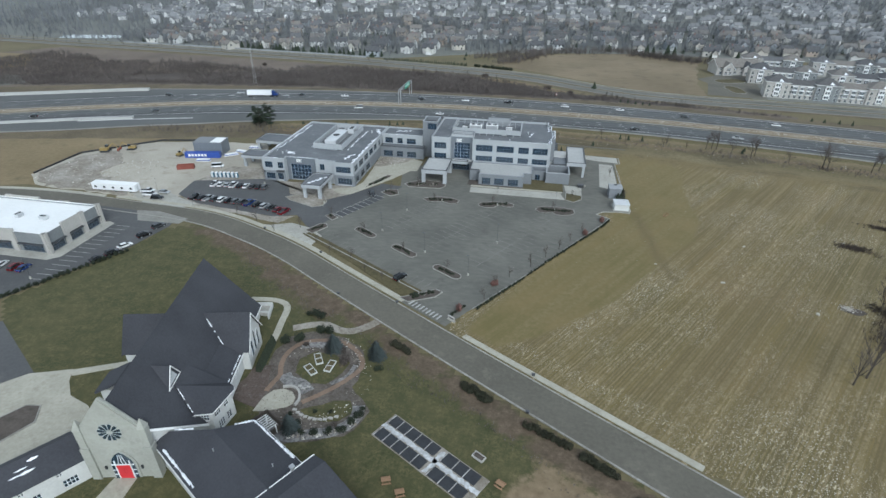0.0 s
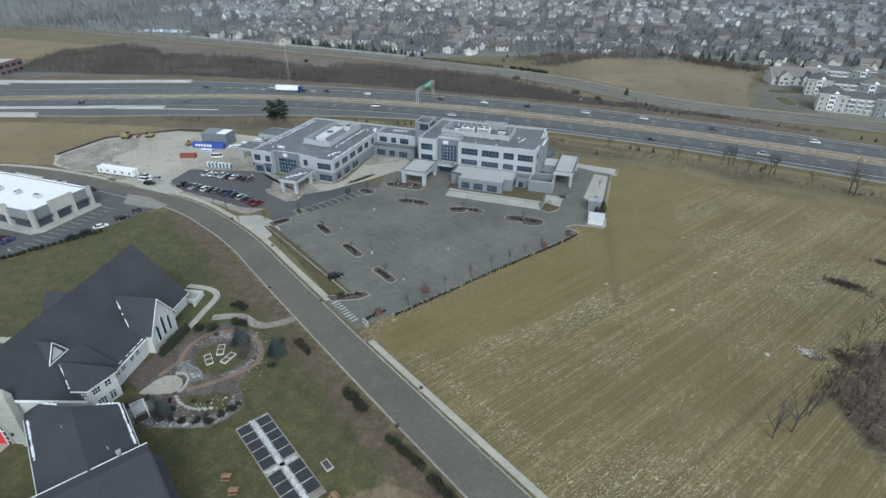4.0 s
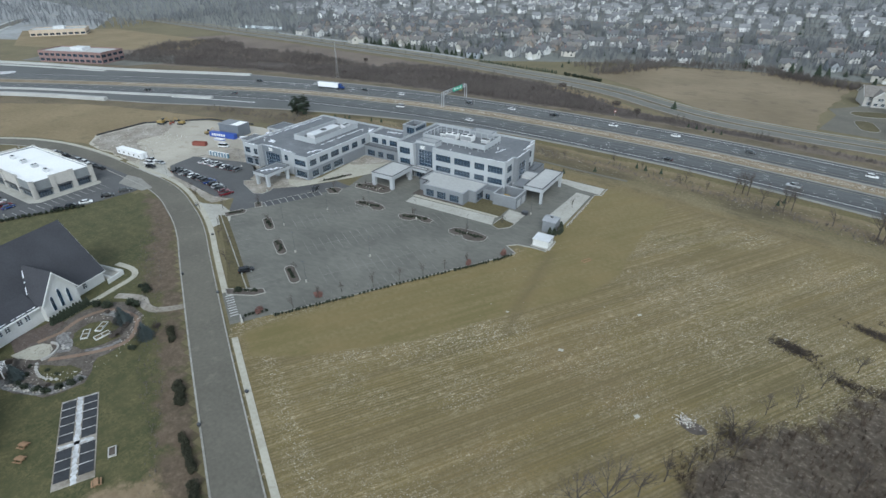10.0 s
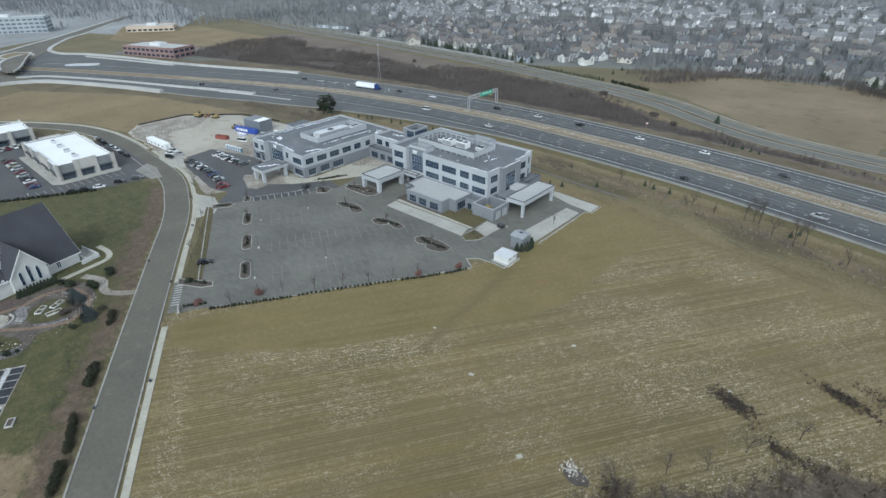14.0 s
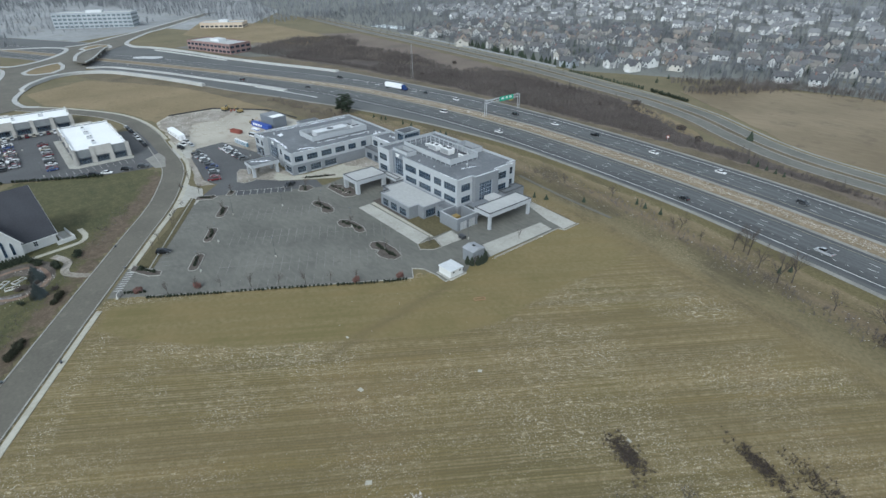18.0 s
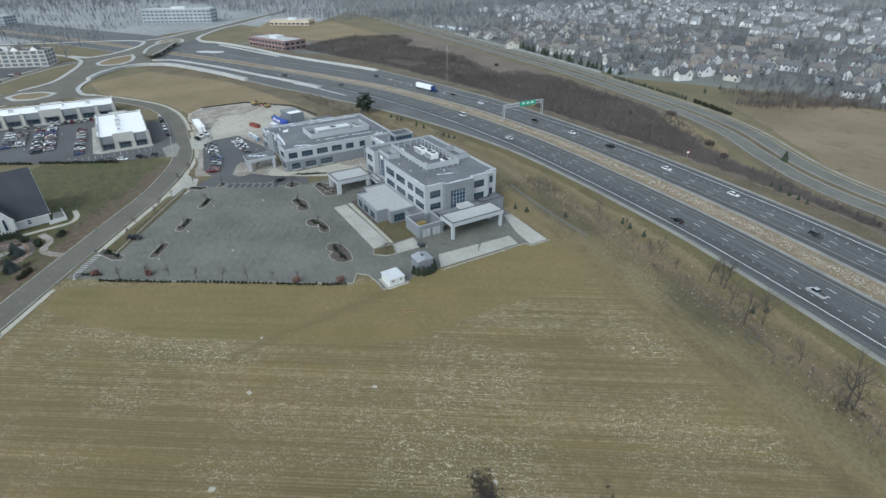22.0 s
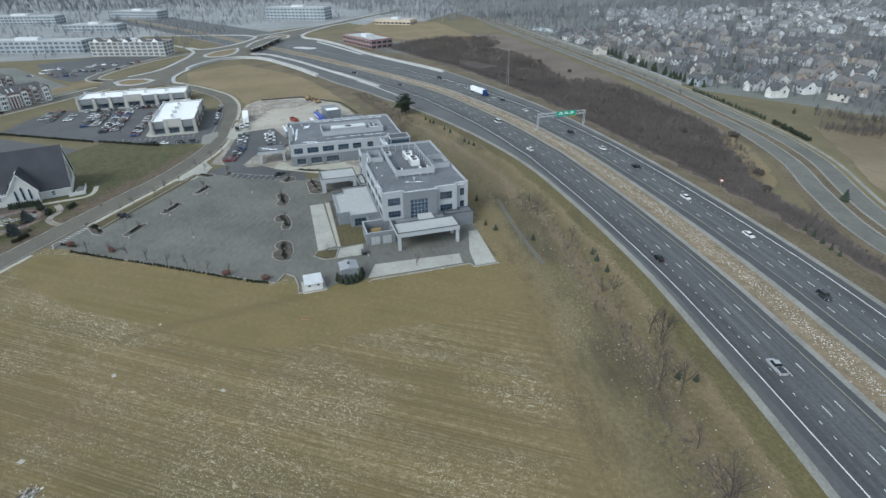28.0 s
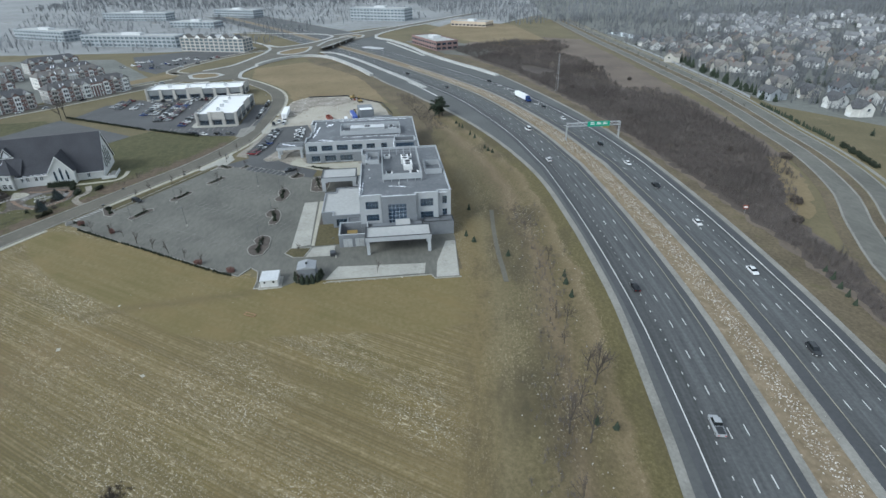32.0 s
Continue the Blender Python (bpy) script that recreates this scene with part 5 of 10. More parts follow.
canopy("entrance_canopy", -47.2, 204.8, -36.4, 219.4, 4.3, 6.1, [(-46.4, 205.6), (-37.2, 205.6), (-46.4, 218.4), (-37.2, 218.4)], "white panel entrance canopy with a pale flat roof", cs=0.75)
canopy("covered_walk", -40.0, 219.6, -29.6, 222.2, 4.0, 5.2, [(-39.5, 220.2)], "low covered walk between canopy and clinic")
canopy("west_canopy", -90.2, 179.2, -82.0, 192.2, 4.6, 6.1, [(-89.2, 180.2), (-83.0, 180.2), (-89.2, 191.0), (-83.0, 191.0)], "grey drop-off canopy with a snowy flat roof", roof=M_ROOF)
canopy("ambulance_canopy", 13.6, 224.0, 21.6, 245.6, 5.0, 6.6, [(20.9, 224.7), (20.9, 244.9), (14.3, 244.9)], "long white ambulance canopy", roof=M_PALEROOF, cs=0.5)
canopy("service_canopy", -131.0, 206.6, -114.3, 215.2, 4.4, 5.7, [(-130, 207.6), (-130, 214.2), (-121, 207.6)], "grey panel service canopy with a snowy flat roof", roof=M_ROOF, cs=0.55)
canopy("service_canopy", -134.0, 226.0, -114.3, 237.4, 4.8, 6.2, [(-133, 227), (-133, 236.4), (-123, 227)], "grey panel service canopy with a snowy flat roof", roof=M_ROOF, cs=0.55)
part("canopy_link", Geo().box(7.9, 226.2, 4.6, 13.5, 243.4, 5.05), M_GREYWALL, clinic)
part("link_roof", Geo().box(8.0, 234.2, 5.06, 13.5, 239.2, 6.3), M_PALEROOF, clinic)
facade(clinic, (10.5, 226.0), (10.5, 243.5), 0.1, 5.0, M_GREYWALL, [(4, 7, 0.2, 3.2, 3, 1), (8.5, 13.5, 0.2, 3.2, 5, 2)])
# plant yard with open top
yard = thing("plant_yard", "grey walled open-top plant yard beside the clinic", "enclosure")
yr = rect(4.9, 214.8, 14.7, 224.6)
part("wall", Geo().ring(yr, inset(yr, 0.4), 0.1, 4.7), M_GREYWALL, yard)
part("coping", Geo().ring(inset(yr, -0.05), inset(yr, 0.46), 4.7, 4.85), M_WHITEWALL, yard)
for y in (216.2, 220.2):
    for k in range(2):
        part("louvre_door", Geo().box(14.72, y + k * 1.55, 0.2, 14.8, y + k * 1.55 + 1.45, 3.2), M_GALV, yard)
gen = thing("generator", "yellow generator set inside the plant yard", "generator", pose(8.4, 219.0, 0.15))
part("housing", Geo().box(-1.2, -1.8, 0.3, 1.2, 1.8, 2.6), M_CATYELLOW, gen)
part("skid", Geo().box(-1.3, -2.0, 0, 1.3, 2.0, 0.3), M_PLASTIC, gen)

# sheds
shed = thing("white_shed", "small white shed with a flat white roof", "shed", pose(34.2, 195.2, 0.1, 0, 0, 2))
part("wall", Geo().box(-2.7, -2.5, 0, 2.7, 2.5, 2.3), M_SIDING, shed)
part("roof", Geo().prism(rect(-2.9, -2.7, 2.9, 2.7), 2.3, 2.55), M_EQUIP, shed)
part("vent", Geo().box(2.71, -1.6, 1.5, 2.76, -1.0, 2.0).box(2.71, 1.0, 1.5, 2.76, 1.6, 2.0), M_PLASTIC, shed)
part("pad", Geo().box(-3.2, -3.4, -0.1, 3.6, 3.4, -0.02 + 0.06), M_CONC, shed)
shed = thing("tank_shed", "tall grey metal shed with dark evergreens round it", "shed", pose(32.6, 206.2, 0.1, 0, 0, 1))
part("wall", Geo().box(-2.3, -2.6, 0, 2.3, 2.6, 4.3), M_GREYWALL, shed)
part("roof", Geo().add([(-2.6, -2.8, 4.3), (2.6, -2.8, 4.3), (2.6, 2.8, 4.3), (-2.6, 2.8, 4.3), (-2.6, 0, 5.0), (2.6, 0, 5.0)], [(0, 1, 5, 4), (2, 3, 4, 5), (0, 4, 3), (1, 2, 5), (3, 2, 1, 0)]), M_SILVERWALL, shed)
part("vent", Geo().box(-0.5, -0.3, 4.9, 0.5, 0.3, 5.2), M_PLASTIC, shed)

# ---- church and its garden ----
CH = pose(-70.0, 53.8, 0.05, 0, 0, 12.8)
church = thing("church", "white-sided church with a steep charcoal roof and stone front", "church", CH)


def slab(geo, a, b, c, d, t=0.25):
    """A roof plane with thickness."""
    n = (Vector(b) - Vector(a)).cross(Vector(d) - Vector(a)).normalized() * t
    top = [Vector(p) for p in (a, b, c, d)]
    return geo.add(top + [p - n for p in top], [(0, 1, 2, 3), (7, 6, 5, 4), (0, 4, 5, 1), (1, 5, 6, 2), (2, 6, 7, 3), (3, 7, 4, 0)])


def tri_wall(geo, a, b, apex, t=0.3):
    a, b, apex = Vector(a), Vector(b), Vector(apex)
    n = (b - a).cross(apex - a).normalized() * t
    return geo.add([a, b, apex, a - n, b - n, apex - n], [(0, 1, 2), (5, 4, 3), (0, 3, 4, 1), (1, 4, 5, 2), (2, 5, 3, 0)])


def gable_roof(parent, m, w, l, z_eave, z_ridge, over=0.5, walls=None, roof=None, wall_z0=0.0, windows=None, trim=M_TRIM, gable=None):
    """A gabled volume: x across (width w), y along (length l, from 0); m places it in the parent."""
    roof = roof or M_SHINGLE
    walls = walls or M_SIDING
    h = w / 2
    s = (z_ridge - z_eave) / h
    g = Geo()
    for sx in (-1, 1):
        pts = [(sx * (h + over), -over, z_eave - s * over), (sx * (h + over), l + over, z_eave - s * over), (0, l + over, z_ridge), (0, -over, z_ridge)]
        pts = [m @ Vector(p) for p in (pts if sx > 0 else pts[::-1])]
        slab(g, *pts)
    part("roof", g, roof, parent)
    for sx in (-1, 1):
        for y in (-over, l + over):
            t = Geo()
            a, b = Vector((sx * (h + over), y, z_eave - s * over - 0.12)), Vector((0, y, z_ridge - 0.12))
            k = Vector((0, 0.12 if y > 0 else -0.12, 0))
            up = Vector((0, 0, 0.42))
            t.add([m @ q for q in (a - up, b - up, b, a, a - up + k, b - up + k, b + k, a + k)], [(0, 1, 2, 3), (7, 6, 5, 4), (0, 4, 5, 1), (1, 5, 6, 2), (2, 6, 7, 3), (3, 7, 4, 0)])
            part("rake_trim", t, trim, parent)
    q = [m @ Vector(p) for p in ((-h, 0, 0), (h, 0, 0), (h, l, 0), (-h, l, 0))]
    q = [(p.x, p.y) for p in q]
    z0 = wall_z0
    windows = windows or {}
    for i in range(4):
        facade(parent, q[i], q[(i + 1) % 4], z0, z_eave - 0.05, walls, windows.get(i, ()))
    for y, d in ((0.15, 1), (l - 0.15, -1)):
        g = Geo()
        tri_wall(g, m @ Vector((-h * d, y - 0.15 * d, z_eave - 0.05)), m @ Vector((h * d, y - 0.15 * d, z_eave - 0.05)), m @ Vector((0, y - 0.15 * d, z_ridge - 0.3)))
        part("gable", g, gable or walls, parent)


WIN = M_TRIM
rs_ = random.Random(8)
# nave: its lower front corners are cut off aslant
for sx in (-1, 1):
    a = [(0.3, -0.2, 18.5), (0.3 + sx * 5.6, 0.4, 11.6), (0.3 + sx * 12.0, 8.7, 3.55), (0.3 + sx * 12.0, 49.2, 3.55), (0.3, 49.2, 18.5)]
    dn = Vector((0, 0, -0.32))
    part("roof", Geo().add(a + [Vector(p) + dn for p in a], [tuple(range(5)) if sx > 0 else tuple(range(4, -1, -1)), tuple(range(9, 4, -1)) if sx > 0 else tuple(range(5, 10))] + [(i, 5 + i, 5 + (i + 1) % 5, (i + 1) % 5) for i in range(5)]), M_SHINGLE, church)
    part("rake_trim", Geo().tube((0.3 + sx * 12.0, 49.2, 3.25), (0.3, 49.2, 18.15), 0.14, 0.14, 4), M_TRIM, church)
    part("eave_trim", Geo().tube((0.3 + sx * 12.05, 8.7, 3.35), (0.3 + sx * 12.05, 49.2, 3.35), 0.16, 0.16, 4), M_TRIM, church)
    part("slant_trim", Geo().tube((0.3 + sx * 5.6, 0.3, 11.25), (0.3 + sx * 12.0, 8.6, 3.3), 0.3, 0.3, 4), M_TRIM, church)
    e = [(0.3 + sx * 5.4, 0.9), (0.3 + sx * 11.4, 8.8)]
    part("slant_wall", Geo().add([(*e[0], 0), (*e[1], 0), (*e[1], 3.9), (*e[0], 11.4)], [(0, 1, 2, 3)]), M_SIDING, church)
nw = [(-11.1, 8.8), (11.7, 8.8), (11.7, 48.6), (-11.1, 48.6)]
facade(church, nw[1], nw[2], 0, 4.2, M_SIDING, [(33, 34.2, 1.0, 2.9, 2, 2, WIN)])
facade(church, nw[2], nw[3], 0, 4.2, M_SIDING, [(8, 9.6, 2, 4.0, 2, 3), (13, 14.6, 2, 4.0, 2, 3)])
facade(church, nw[3], nw[0], 0, 4.2, M_SIDING, ())
part("gable", tri_wall(Geo(), (11.7, 48.6, 4.15), (-11.1, 48.6, 4.15), (0.3, 48.6, 18.1)), M_SIDING, church)
for x, z0, z1 in ((-4.6, 3.2, 8.6), (-2.0, 3.2, 11.2), (0.6, 3.2, 12.4), (3.2, 3.2, 11.2), (5.8, 3.2, 8.6)):
    arch = [(-0.75, z0), (0.75, z0), (0.75, z1 - 1.2), (0.42, z1 - 0.4), (0, z1), (-0.42, z1 - 0.4), (-0.75, z1 - 1.2)]
    m = Matrix(((-1, 0, 0, x), (0, 0, 1, 48.62), (0, 1, 0, 0), (0, 0, 0, 1)))
    win = part("gable_window", Geo().prism([(a * 1.2, z0 - 0.15 + (b - z0) * 1.04) for a, b in arch], 0.0, 0.12, m), M_TRIM, church)
    part("pane", Geo().prism(arch, 0.12, 0.16, m), M_GLASS, win)
# transept gable towards the garden
gable_roof(church, pose(15.0, 33.1, 0, 0, 0, 90), 9.8, 12.0, 6.2, 13.2, 0.5)
gable_roof(church, pose(-13.0, 33.1, 0, 0, 0, -90), 9.8, 12.0, 6.2, 13.2, 0.5, trim=M_SHINGLE)
for k, (y, z1) in enumerate(((-2.3, 6.6), (0, 7.8), (2.3, 6.6))):
    arch = [(-0.42, 2.2), (0.42, 2.2), (0.42, z1 - 1.0), (0.26, z1 - 0.3), (0, z1), (-0.26, z1 - 0.3), (-0.42, z1 - 1.0)]
    m = Matrix(((0, 0, 1, 15.03), (1, 0, 0, 33.1 + y), (0, 1, 0, 0), (0, 0, 0, 1)))
    win = part("lancet_window", Geo().prism([(a * 1.18, 2.05 + (b - 2.05) * 1.04) for a, b in arch], 0.0, 0.1, m), M_TRIM, church)
    part("pane", Geo().prism(arch, 0.1, 0.14, m), M_GLASS, win)
# two-storey stair bay with a slanting roof, and the aisle beside it
bay = [(9.5, 8.7), (13.4, 8.7), (15.5, 14.6), (9.5, 14.9)]
block(church, bay, 0, 6.7, M_SIDING, {0: [(1.0, 3.2, 4.2, 5.8, 4, 2, WIN)], 1: [(0.8, 2.5, 4.2, 5.8, 3, 2, WIN), (3.6, 5.0, 4.2, 5.8, 2, 2, WIN), (1.2, 3.0, 0.5, 2.6, 3, 3, WIN), (3.8, 5.2, 0.5, 2.6, 2, 3, WIN)]}, cap=M_TRIM, parapet=0.1)
g = Geo()
top = [(6.3, 11.6, 11.3), (16.1, 15.2, 7.1), (16.2, 14.6, 6.9), (14.0, 8.1, 6.95), (10.3, 7.9, 6.75)]
g.add(top + [(6.3, 18.0, 11.0), (13.9, 18.0, 5.6)], [(0, 4, 3), (0, 3, 2), (0, 2, 1), (0, 1, 6, 5)])
part("bay_roof", g, M_SHINGLE, church)
g = Geo()
for a, b in ((1, 2), (2, 3), (3, 4)):
    p, r = Vector(top[a]), Vector(top[b])
    g.tube(p - Vector((0, 0, 0.2)), r - Vector((0, 0, 0.2)), 0.13, 0.13, 4)
part("bay_fascia", g, M_TRIM, church)
facade(church, (13.3, 14.8), (13.3, 28.4), 0, 5.0, M_SIDING, [(a, a + 1.3, 2.4, 4.3, 2, 3, WIN) for a in (2.0, 4.0, 7.2, 9.2)])
g = Geo()
slab(g, (13.9, 15.2, 4.9), (13.9, 28.2, 4.9), (9.0, 28.2, 7.9), (9.0, 15.2, 7.9), 0.25)
part("aisle_roof", g, M_SHINGLE, church)
part("aisle_fascia", Geo().box(13.85, 15.2, 4.55, 14.05, 28.0, 4.95), M_TRIM, church)
# snow lying in the valleys and along the edges
for i, (a, b, w) in enumerate((((6.6, 11.4, 11.35), (10.3, 8.0, 7.1), 0.16), ((5.6, 32.2, 12.0), (9.6, 28.7, 7.0), 0.22), ((13.5, 15.4, 5.2), (13.5, 27.8, 5.2), 0.22))):
    p, r = Vector(a), Vector(b)
    n = 9
    for j in range(n):
        f0, f1 = j / n, (j + rs_.uniform(0.5, 1.0)) / n
        if rs_.random() < 0.8:
            part("snow_patch", Geo().tube(p.lerp(r, f0) + Vector((0, 0, 0.04)), p.lerp(r, f1) + Vector((0, 0, 0.04)), w * rs_.uniform(0.4, 1), w * rs_.uniform(0.3, 0.9), 5), M_SNOW, church)
# louvred dormer
g = Geo().add([(6.0, 9.9, 11.6), (6.0, 14.7, 11.6), (6.0, 12.3, 15.6), (2.4, 12.3, 16.0), (5.0, 9.9, 12.6), (5.0, 14.7, 12.6)], [(0, 1, 2), (0, 2, 3), (2, 1, 3)])
part("dormer_roof", g, M_SHINGLE, church)
part("dormer_louvre", Geo().add([(6.06, 10.7, 12.0), (6.06, 13.9, 12.0), (6.06, 12.3, 14.7)], [(0, 1, 2)]), M_EQUIP, church)
g = Geo()
for a, b in (((6.2, 9.6, 11.6), (6.2, 12.3, 15.8)), ((6.2, 15.0, 11.6), (6.2, 12.3, 15.8)), ((6.2, 9.9, 11.7), (6.2, 14.7, 11.7))):
    g.tube(a, b, 0.11, 0.11, 4)
part("dormer_trim", g, M_TRIM, church)
# lean-to wings on the far side
for v0, v1, u0 in ((18.0, 23.8, -14.6),):
    g = Geo()
    slab(g, (u0 - 0.4, v0 - 0.4, 3.9), (-9.6, v0 - 0.4, 6.6), (-9.6, v1 + 0.4, 6.6), (u0 - 0.4, v1 + 0.4, 3.9), 0.5)
    part("lean_to_roof", g, M_SHINGLE, church)
    part("lean_to_wall", Geo().prism([(u0 + 0.3, v0 + 0.6), (-11.2, v0 + 0.6), (-11.2, v1 - 0.6), (u0 + 0.3, v1 - 0.6)], 0, 3.5), M_SIDING, church)
# stone front with rose window and red door
prof = [(-6.3, 0), (6.3, 0), (5.7, 8), (5.4, 12.6), (0, 19.8), (-5.4, 12.6), (-5.7, 8)]
m = Matrix(((1, 0, 0, 0), (0, 0, -1, 0.4), (0, 1, 0, 0), (0, 0, 0, 1)))
part("stone_front", Geo().prism(prof, 0.0, 1.1, m), M_STUCCO, church, "cream stone gable front")
g = Geo()
for x in (-5.6, 5.6):
    g = Geo().box(x - 0.8, -1.1, 0, x + 0.8, 0.6, 8.2).box(x - 0.65, -0.9, 8.2, x + 0.65, 0.5, 12.8)
    g.add([(x - 0.75, -1.0, 12.8), (x + 0.75, -1.0, 12.8), (x + 0.75, 0.6, 12.8), (x - 0.75, 0.6, 12.8), (x, -0.2, 15.0)], [(0, 1, 4), (1, 2, 4), (2, 3, 4), (3, 0, 4)])
    part("buttress", g, M_STUCCO, church)
part("coping", Geo().tube((-5.5, -0.2, 12.7), (0, -0.2, 19.95), 0.28, 0.28, 4).tube((5.5, -0.2, 12.7), (0, -0.2, 19.95), 0.28, 0.28, 4), M_STUCCO, church)
def disc(r, n, cx, cz):
    return [(cx + r * math.cos(2 * math.pi * i / n), cz + r * math.sin(2 * math.pi * i / n)) for i in range(n)]
rose = part("rose_window", Geo().prism(disc(2.25, 24, 0, 12.2), 1.1, 1.22, m), M_STUCCO, church)
for i in range(12):
    a = 2 * math.pi * (i + 0.5) / 12
    petal = [(0.55 * math.cos(a - 0.12), 12.2 + 0.55 * math.sin(a - 0.12)), (1.55 * math.cos(a - 0.2), 12.2 + 1.55 * math.sin(a - 0.2)), (2.05 * math.cos(a - 0.13), 12.2 + 2.05 * math.sin(a - 0.13)),
             (2.05 * math.cos(a + 0.13), 12.2 + 2.05 * math.sin(a + 0.13)), (1.55 * math.cos(a + 0.2), 12.2 + 1.55 * math.sin(a + 0.2)), (0.55 * math.cos(a + 0.12), 12.2 + 0.55 * math.sin(a + 0.12))]
    part("pane", Geo().prism(petal, 1.2, 1.26, m), M_GLASS, rose)
door_arch = [(-2.1, 0.1), (2.1, 0.1), (2.1, 3.8), (1.7, 5.2), (0.9, 6.4), (0, 7.0), (-0.9, 6.4), (-1.7, 5.2), (-2.1, 3.8)]
part("portal_surround", Geo().prism([(x * 1.22, 0.1 + (z - 0.1) * 1.08) for x, z in door_arch], 1.1, 1.3, m), M_STUCCO, church)
part("portal_glass", Geo().prism(door_arch, 1.3, 1.36, m), M_GLASS, church)
g = Geo()
for x in (-1.35, 1.35):
    g.box(x - 0.1, -1.06, 0.1, x + 0.1, -0.96, 4.9)
for z in (1.2, 2.4, 3.9):
    g.box(-2.1, -1.05, z - 0.06, -1.3, -0.97, z + 0.06).box(1.3, -1.05, z - 0.06, 2.1, -0.97, z + 0.06)
g.box(-2.0, -1.05, 3.7, 2.0, -0.95, 3.95)
for x in (-0.7, 0.0, 0.7):
    g.tube((x, -1.0, 3.9), (x * 0.4, -1.0, 6.4), 0.06, 0.06, 4)
part("tracery", g, M_TRIM, church)
for x0, x1 in ((-1.22, -0.02), (0.02, 1.22)):
    part("door", Geo().box(x0, -1.08, 0.12, x1, -0.95, 3.65), M_REDDOOR, church, "red panelled door")
for x in (-3.3, 3.3):
    part("wall_lantern", Geo().box(x - 0.18, -1.0, 2.6, x + 0.18, -0.72, 3.3), M_PLASTIC, church)

# low wing with a snowy roof
wing = thing("church_wing", "white two-storey church wing with a dark roof streaked with snow", "building", pose(-75.6, 53.2, 0.05, 0, 0, 54.6 - 180))
gable_roof(wing, pose(42, -4.3, 0, 0, 0, 90), 8.6, 42, 5.4, 8.2, 0.4,
           windows={3: [(a, b, c, e, n, 2, WIN) for s in range(7) for a, b, c, e, n in ((s * 5.8 + 1.2, s * 5.8 + 3.6, 0.7, 2.5, 4), (s * 5.8 + 0.8, s * 5.8 + 1.7, 3.8, 4.8, 2), (s * 5.8 + 3.0, s * 5.8 + 3.9, 3.8, 4.8, 2))],
                    1: [(a, b, c, e, n, 2, WIN) for s in range(7) for a, b, c, e, n in ((s * 5.8 + 1.2, s * 5.8 + 3.6, 0.7, 2.5, 4), (s * 5.8 + 0.8, s * 5.8 + 1.7, 3.8, 4.8, 2))]})
# snow streaks on the wing's near roof slope
for i in range(16):
    x = rs_.uniform(8, 27)
    y = -2.6 + rs_.uniform(-0.9, 0.9) - 0.02 * x
    l, w = rs_.uniform(0.5, 1.8), rs_.uniform(0.1, 0.34)
    q_ = [(x - l, y), (x, y - w), (x + l, y), (x + l * 0.4, y + w), (x - l * 0.5, y + w * 0.8)]
    part("snow_patch", Geo().add([(a, b, 8.2 - (b + 4.3) * 0.651 + 0.14) for a, b in q_], [(0, 1, 2, 3, 4)]), M_SNOW, wing)
# fellowship halls: a low gabled one, and a taller one across its end (x along the ridge, y across)
hall = thing("church_hall", "church hall with a broad charcoal shingle roof edged with snow", "building", pose(0, 0, 0.05, 0, 0, -31.0))
ridge_n, ridge_s = (-76.2, 22.6, 10.3), (-57.2, 22.6, 10.3)
wsl = [(-84.8, 14.6, 6.7), (-57.2, 14.6, 6.7), ridge_s, ridge_n, (-83.9, 17.6, 8.1)]
esl = [ridge_n, ridge_s, (-57.2, 30.5, 7.0), (-75.0, 30.5, 7.0)]
dn = Vector((0, 0, -0.35))
for sl in (wsl, esl):
    k = len(sl)
    part("roof", Geo().add(sl + [Vector(p) + dn for p in sl], [tuple(range(k)), tuple(range(2 * k - 1, k - 1, -1))] + [(i, k + i, k + (i + 1) % k, (i + 1) % k) for i in range(k)]), M_SHINGLE, hall)
g = Geo()
for a, b in (((-84.8, 14.55, 6.45), (-57.2, 14.55, 6.45)), ((-84.8, 14.6, 6.45), (-83.9, 17.6, 7.85)), ((-83.9, 17.6, 7.85), (-76.2, 22.6, 10.05)), ((-76.2, 22.6, 10.05), (-75, 30.5, 6.75)), ((-75, 30.55, 6.75), (-57.2, 30.55, 6.75))):
    part("fascia", Geo().tube(a, b, 0.14, 0.14, 4), M_TRIM, hall)
block(hall, [(-84.0, 15.3), (-58, 15.3), (-58, 29.8), (-74.6, 29.8), (-83.2, 17.8)], 0, 6.5, M_SIDING, {2: [(2, 3.2, 1.2, 3.2, 2, 2, WIN), (6, 7.2, 1.2, 3.2, 2, 2, WIN), (10, 11.2, 1.2, 3.2, 2, 2, WIN)], 0: [(3, 5, 1, 3, 2, 2, WIN), (9, 11, 1, 3, 2, 2, WIN)]}, cap=M_TRIM, parapet=0.05)
second = thing("church_hall", "taller church hall with a dark shingle roof and white end wall", "building", pose(0, 0, 0.05, 0, 0, -31.0))
for sl in ([(-57.7, -12, 10.2), (-54.6, -12, 11.2), (-54.6, 31.6, 11.2), (-57.7, 31.6, 10.2)], [(-54.6, -12, 11.2), (-38.0, -12, 7.0), (-38.0, 31.6, 7.0), (-54.6, 31.6, 11.2)]):
    part("roof", Geo().add(sl + [Vector(p) + dn for p in sl], [(0, 1, 2, 3), (7, 6, 5, 4)] + [(i, 4 + i, 4 + (i + 1) % 4, (i + 1) % 4) for i in range(4)]), M_SHINGLE, second)
part("fascia", Geo().box(-57.95, -12, 9.75, -57.7, 31.8, 10.2), M_TRIM, second)
